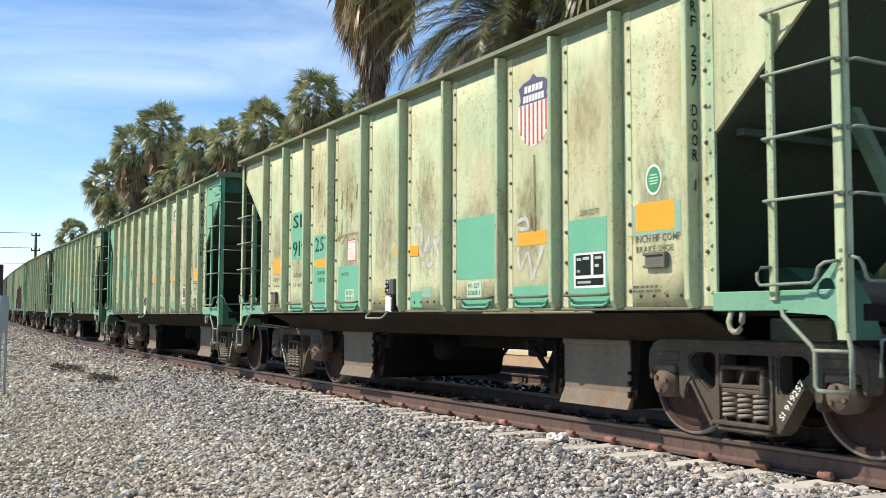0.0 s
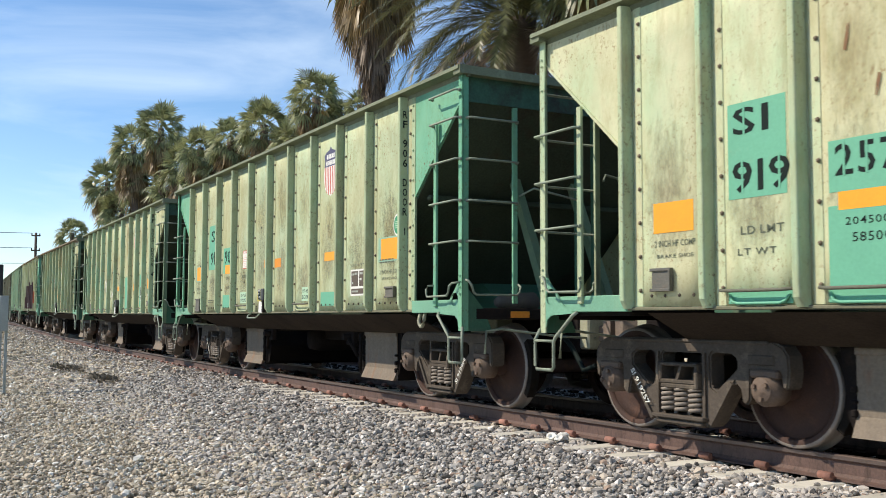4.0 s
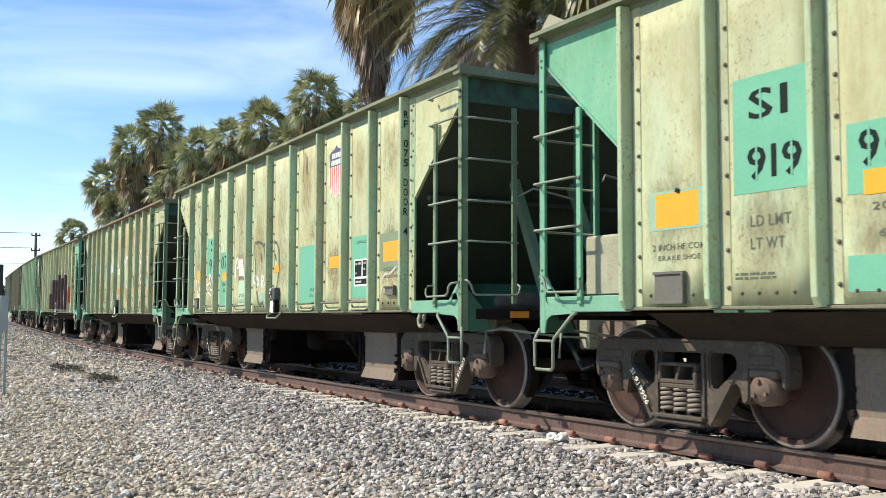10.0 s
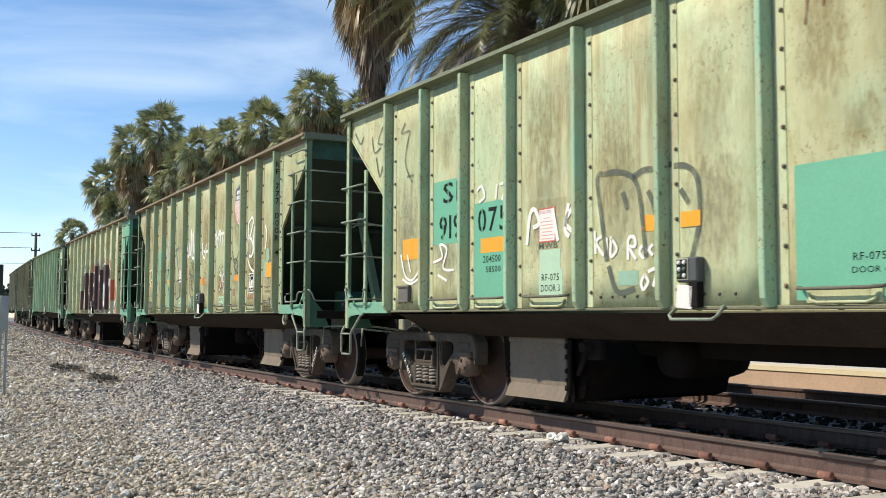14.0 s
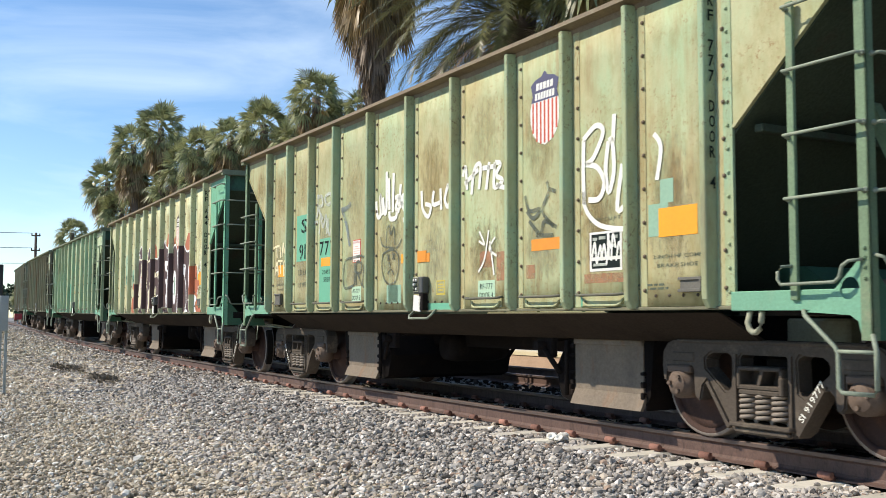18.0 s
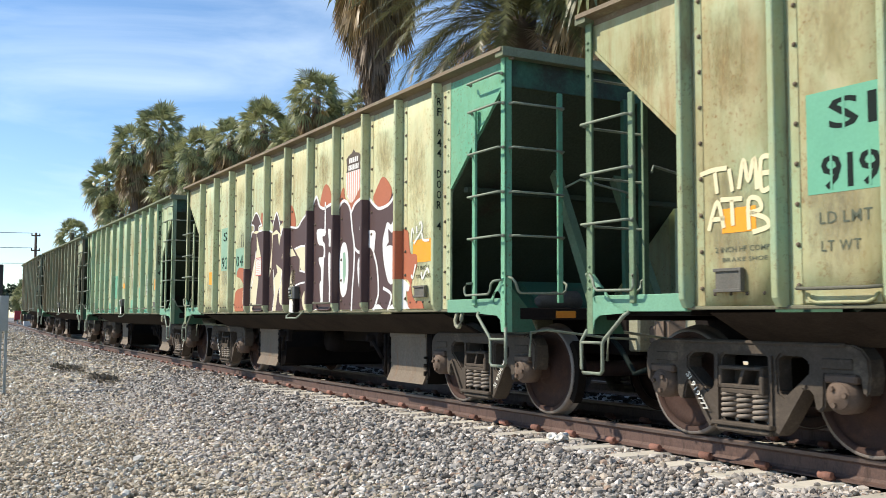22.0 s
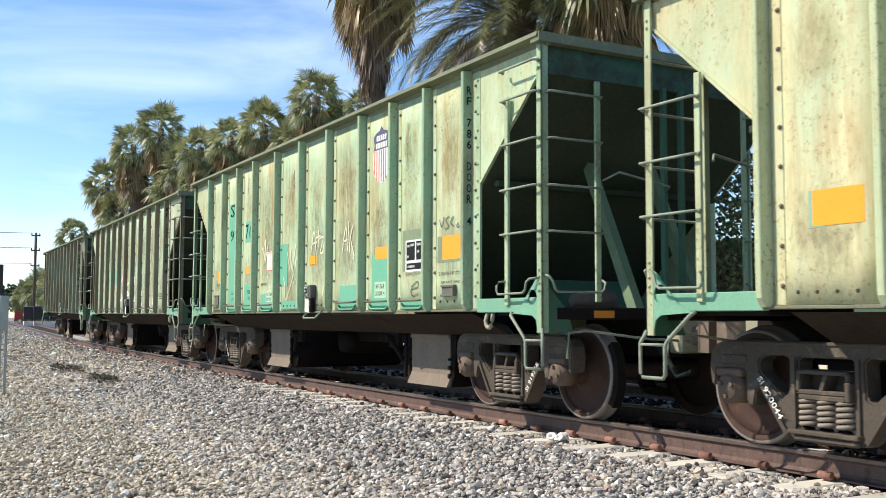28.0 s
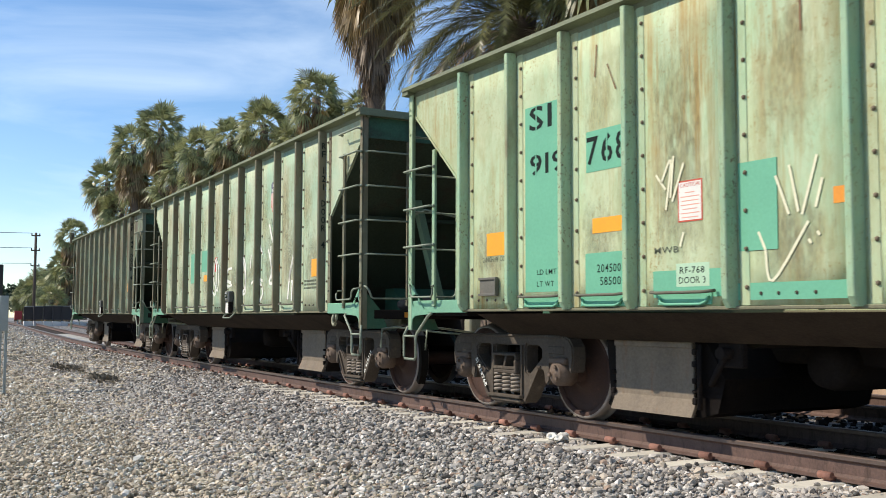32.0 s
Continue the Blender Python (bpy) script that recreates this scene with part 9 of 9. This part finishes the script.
def decals_seven(car):
    stains(car, [(-4, -3.3, 1.9, 3.4, "ochre"), (-3.05, -2.35, 1.9, 3.4, "brown"), (-2.1, -1.4, 1.9, 3.4, "ochre"), (-1.15, -0.45, 1.9, 3.4, "brown"), (-0.2, 0.5, 1.9, 3.4, "ochre"), (0.75, 1.45, 1.9, 3.4, "brown"), (1.7, 2.4, 1.9, 3.4, "ochre"), (2.65, 3.35, 1.9, 3.4, "brown"), (3.6, 4.3, 1.9, 3.4, "ochre")])
    scrawl(car, [[(-0.81, 2.1), (-0.61, 1.9), (-0.67, 1.49), (-0.94, 1.73), (-0.83, 2.08)], [(0.24, 1.87), (-0.04, 1.83), (-0.05, 1.57), (0.26, 1.57)], [(0.71, 2.05), (0.97, 1.88), (1.07, 1.45), (0.89, 1.39)], [(1.38, 1.56), (1.66, 1.64), (1.99, 1.59)]], M["tag_white"], 0.044, "graffiti", 0.0165)
    scrawl(car, [[(1.75, 2.13), (1.82, 1.8), (1.64, 1.73), (1.76, 2.05)], [(2.38, 2.13), (2.45, 1.62), (2.79, 1.53)], [(3.24, 1.55), (3.38, 1.8), (3.59, 1.99)], [(3.62, 1.99), (3.69, 1.88)], [(3.4, 1.53), (3.37, 1.25)], [(3.54, 1.53), (3.58, 1.21)], [(3.69, 1.52), (3.69, 1.23)]], M["tag_white"], 0.044, "graffiti", 0.0165)
    scrawl(car, [[(3.35, 1.54), (3.7, 1.52)], [(1.36, 2.05), (1.33, 1.82)], [(-0.35, 1.71), (-0.36, 1.35)], [(0.54, 1.47), (0.75, 1.42)]], M["tag_white"], 0.044, "graffiti", 0.0165)
    scrawl(car, [[(1.59, 2.41), (1.69, 2.63), (1.85, 2.73)], [(2.39, 2.57), (2.58, 2.27), (2.74, 2.57)], [(0.82, 2.53), (1.0, 2.34)], [(-0.08, 2.46), (0.1, 2.32)]], M["tag_slate"], 0.032, "graffiti", 0.0165)
    rect(car, 2.47, 2.83, 1.7, 1.82, M["old_orange"], "reflector", 0.006)
    plate(car, [(3.41, 1.48), (3.68, 1.47), (3.69, 1.23), (3.42, 1.23)], M["tag_rust"], "graffiti", 0.012)
    rib_letters(car, "RF 121 DOOR 4")
    rect(car, 4.18, 4.63, 1.58, 1.83, M["orange"], "reflector", 0.006)
    bars(car, 3.9, 4.4, 1.40, 1.55, 3, M["dim_text"])
    shield(car, 2.33, 2.74, 2.63, 3.21)
    rect(car, 2.42, 2.78, 1.69, 1.81, M["old_orange"], "reflector", 0.006)
    scrawl(car, [[(3.51, 2.02), (3.3, 1.69), (3.2, 1.27)], [(3.65, 2.01), (3.68, 1.72)], [(2.29, 2.49), (2.51, 2.17), (2.67, 2.46)]], M["tag_white"], 0.056, "graffiti", 0.0165)
    scrawl(car, [[(1.54, 1.39), (1.81, 1.57), (2.0, 1.38), (1.69, 1.2)], [(2.26, 2.09), (2.43, 1.73), (2.33, 1.55), (2.71, 1.54)], [(1.83, 2.16), (1.97, 2.02)]], M["tag_white"], 0.056, "graffiti", 0.0165)
    scrawl(car, [[(-1.02, 1.97), (-1.18, 1.65), (-0.81, 1.43), (-0.75, 2.11)], [(-0.17, 2.08), (-0.25, 1.73), (0.19, 1.61)], [(0.57, 2.04), (0.99, 1.97), (1.05, 1.54), (0.82, 1.4)]], M["tag_white"], 0.056, "graffiti", 0.0165)
    rect(car, -0.96, -0.73, 1.85, 2.12, M["red"], "notice", 0.006)
    rect(car, -1.68, -1.33, 1.69, 1.81, M["orange"], "reflector", 0.006)
    rect(car, -3.18, -2.95, 1.61, 1.77, M["orange"], "reflector", 0.006)
    rect(car, -2.67, -2.14, 1.68, 2.27, M["patch_mint"], "painted_patch", 0.004)
    rect(car, -1.99, -1.42, 1.88, 2.29, M["patch_mint"], "painted_patch", 0.004)


def decals_eight(car):
    rib_letters(car, "RF 044 DOOR 4")
    rect(car, 4.05, 4.45, 1.66, 1.88, M["old_orange"], "reflector", 0.006)


GR = panel_paint("gusset_green", (0.20, 0.44, 0.28), (0.13, 0.38, 0.24), (0.16, 0.10, 0.05), 0.5, 0.7, 0.3, 0.3)
RUSTY = mat("rusty_chord", (0.20, 0.155, 0.10), 0.8, 0.0, 0.3, 4, 50, 0.15, (0.6, 1, 1), second=(0.32, 0.33, 0.22), second_amt=0.6)
CARS = [
    dict(key="one", mark="SI 919257", loop=-0.94, ribs="grouped", box=-0.44, x0=25.77, pale=(0.55, 0.55, 0.355), mint=(0.42, 0.52, 0.32), rib=(0.33, 0.46, 0.29), decals=decals_one, handle=M["patch_mint"], rust_amt=0.45, label="faded pale green hopper car with mint repaint patches"),
    dict(key="two", mark="SI 919906", pulls=(3, 6), post=GR, rear_post=GR, loop=-0.96, ribs="even", box=-0.46, x0=12.33, pale=(0.46, 0.485, 0.30), mint=(0.38, 0.47, 0.30), rib=(0.34, 0.46, 0.28), decals=decals_two, gusset_mat=GR, rust_amt=0.4, dirt=0.6, label="faded yellow-green hopper car with a mint bottom edge"),
    dict(key="three", mark="SI 919075", loop=0.03, ribs="grouped", box=0.1, x0=-1.11, pale=(0.52, 0.53, 0.32), mint=(0.41, 0.51, 0.315), rib=(0.27, 0.44, 0.29), decals=decals_three, rust=(0.27, 0.18, 0.075), rust_amt=0.65, dirt=0.6, post=M["brace"], label="stained yellow-green hopper car with spray-painted scribbles"),
    dict(key="four", mark="SI 919777", rear_post=M["brace"], loop=0.03, ribs="grouped", box=0.1, x0=-14.575, pale=(0.45, 0.43, 0.25), mint=(0.34, 0.43, 0.25), rib=(0.27, 0.40, 0.26), decals=decals_four, rust_amt=0.9, dirt=0.75, rust=(0.28, 0.17, 0.065), post=M["brace"], chord=RUSTY, label="dirty olive hopper car covered in white graffiti tags"),
]
CARS += [
    dict(key="five", mark="SI 920044", handle=M["mural_brown"], loop=0.1, ribs="even", box=0.15, x0=-27.89, pale=(0.58, 0.56, 0.335), mint=(0.45, 0.55, 0.36), rib=(0.40, 0.48, 0.30), pulls=(3, 6), decals=decals_five, gusset_front=GR, rust_amt=0.6, dirt=0.35, post=GR, chord=RUSTY, rust=(0.33, 0.17, 0.06), label="cream-yellow hopper car with a large brown and white mural"),
    dict(key="six", mark="SI 919768", loop=0.2, ribs="grouped", box=0.2, x0=-41.36, pale=(0.48, 0.55, 0.36), mint=(0.34, 0.49, 0.31), rib=(0.25, 0.42, 0.28), decals=decals_six, handle=M["patch_mint"], rust_amt=1.0, rust_at=0.55, rust=(0.33, 0.25, 0.10), label="mint green hopper car with rust stains and pale tags"),
    # dark rib colours: rust, and the shade along the rib sides put into the paint
    dict(key="seven", mark="SI 919121", rib_rust_at=0.5, rib_dirt=0.7, loop=0.1, ribs="even", box=0.15, x0=-54.67, pale=(0.48, 0.53, 0.38), mint=(0.28, 0.45, 0.32), rib=(0.13, 0.15, 0.10), rib_pale=(0.22, 0.22, 0.155), decals=decals_seven, rust_amt=0.5, label="grey-green hopper car with white spray marks"),
    dict(key="eight", mark="SI 920044", rib_rust_at=0.45, rib_dirt=0.9, loop=0.1, ribs="even", box=0.15, x0=-68.2, pale=(0.20, 0.21, 0.145), mint=(0.12, 0.24, 0.16), rib=(0.20, 0.25, 0.18), rib_pale=(0.28, 0.30, 0.22), decals=decals_eight, rust=(0.09, 0.06, 0.04), rust_at=0.5, rust_amt=0.9, dirt=0.8, label="dark green hopper car with brown grime streaks, last of the train"),
]
built = []
for spec in CARS:
    car, sets = hopper_car(spec)
    built.append((car, sets, spec["x0"]))


def travel(t):
    """How far the train has rolled at t seconds, zero at 16 s."""
    q = (t - 16.0) / 16.0
    return 16.0 * (2.30103 * q + 0.094475 * q * q / 2 - 0.028625 * q ** 3 / 3)


def motions():
    """The train rolls past; each wheelset turns with the distance run."""
    for car, sets, x0 in built:
        rows = []
        for i in range(33):
            s = x0 + travel(i)
            a, _ = on_line(s - TRUCK_AT)
            b, _ = on_line(s + TRUCK_AT)
            d = b - a
            mid = (a + b) / 2
            rows.append((float(i), Matrix.Translation(mid) @ Matrix.Rotation(math.atan2(d.y, d.x), 4, "Z") @ Matrix.Rotation(-math.atan2(d.z, math.hypot(d.x, d.y)), 4, "Y")))
        walk(car, rows)
        for k, ws in enumerate(sets):
            home = ws.matrix_basis.translation.copy()
            walk(ws, [(0.2 * i, Matrix.Translation(home) @ Matrix.Rotation((travel(0.2 * i) + 0.3 * k + 0.11 * x0) / WHEEL_R, 4, "Y")) for i in range(161)])


motions()
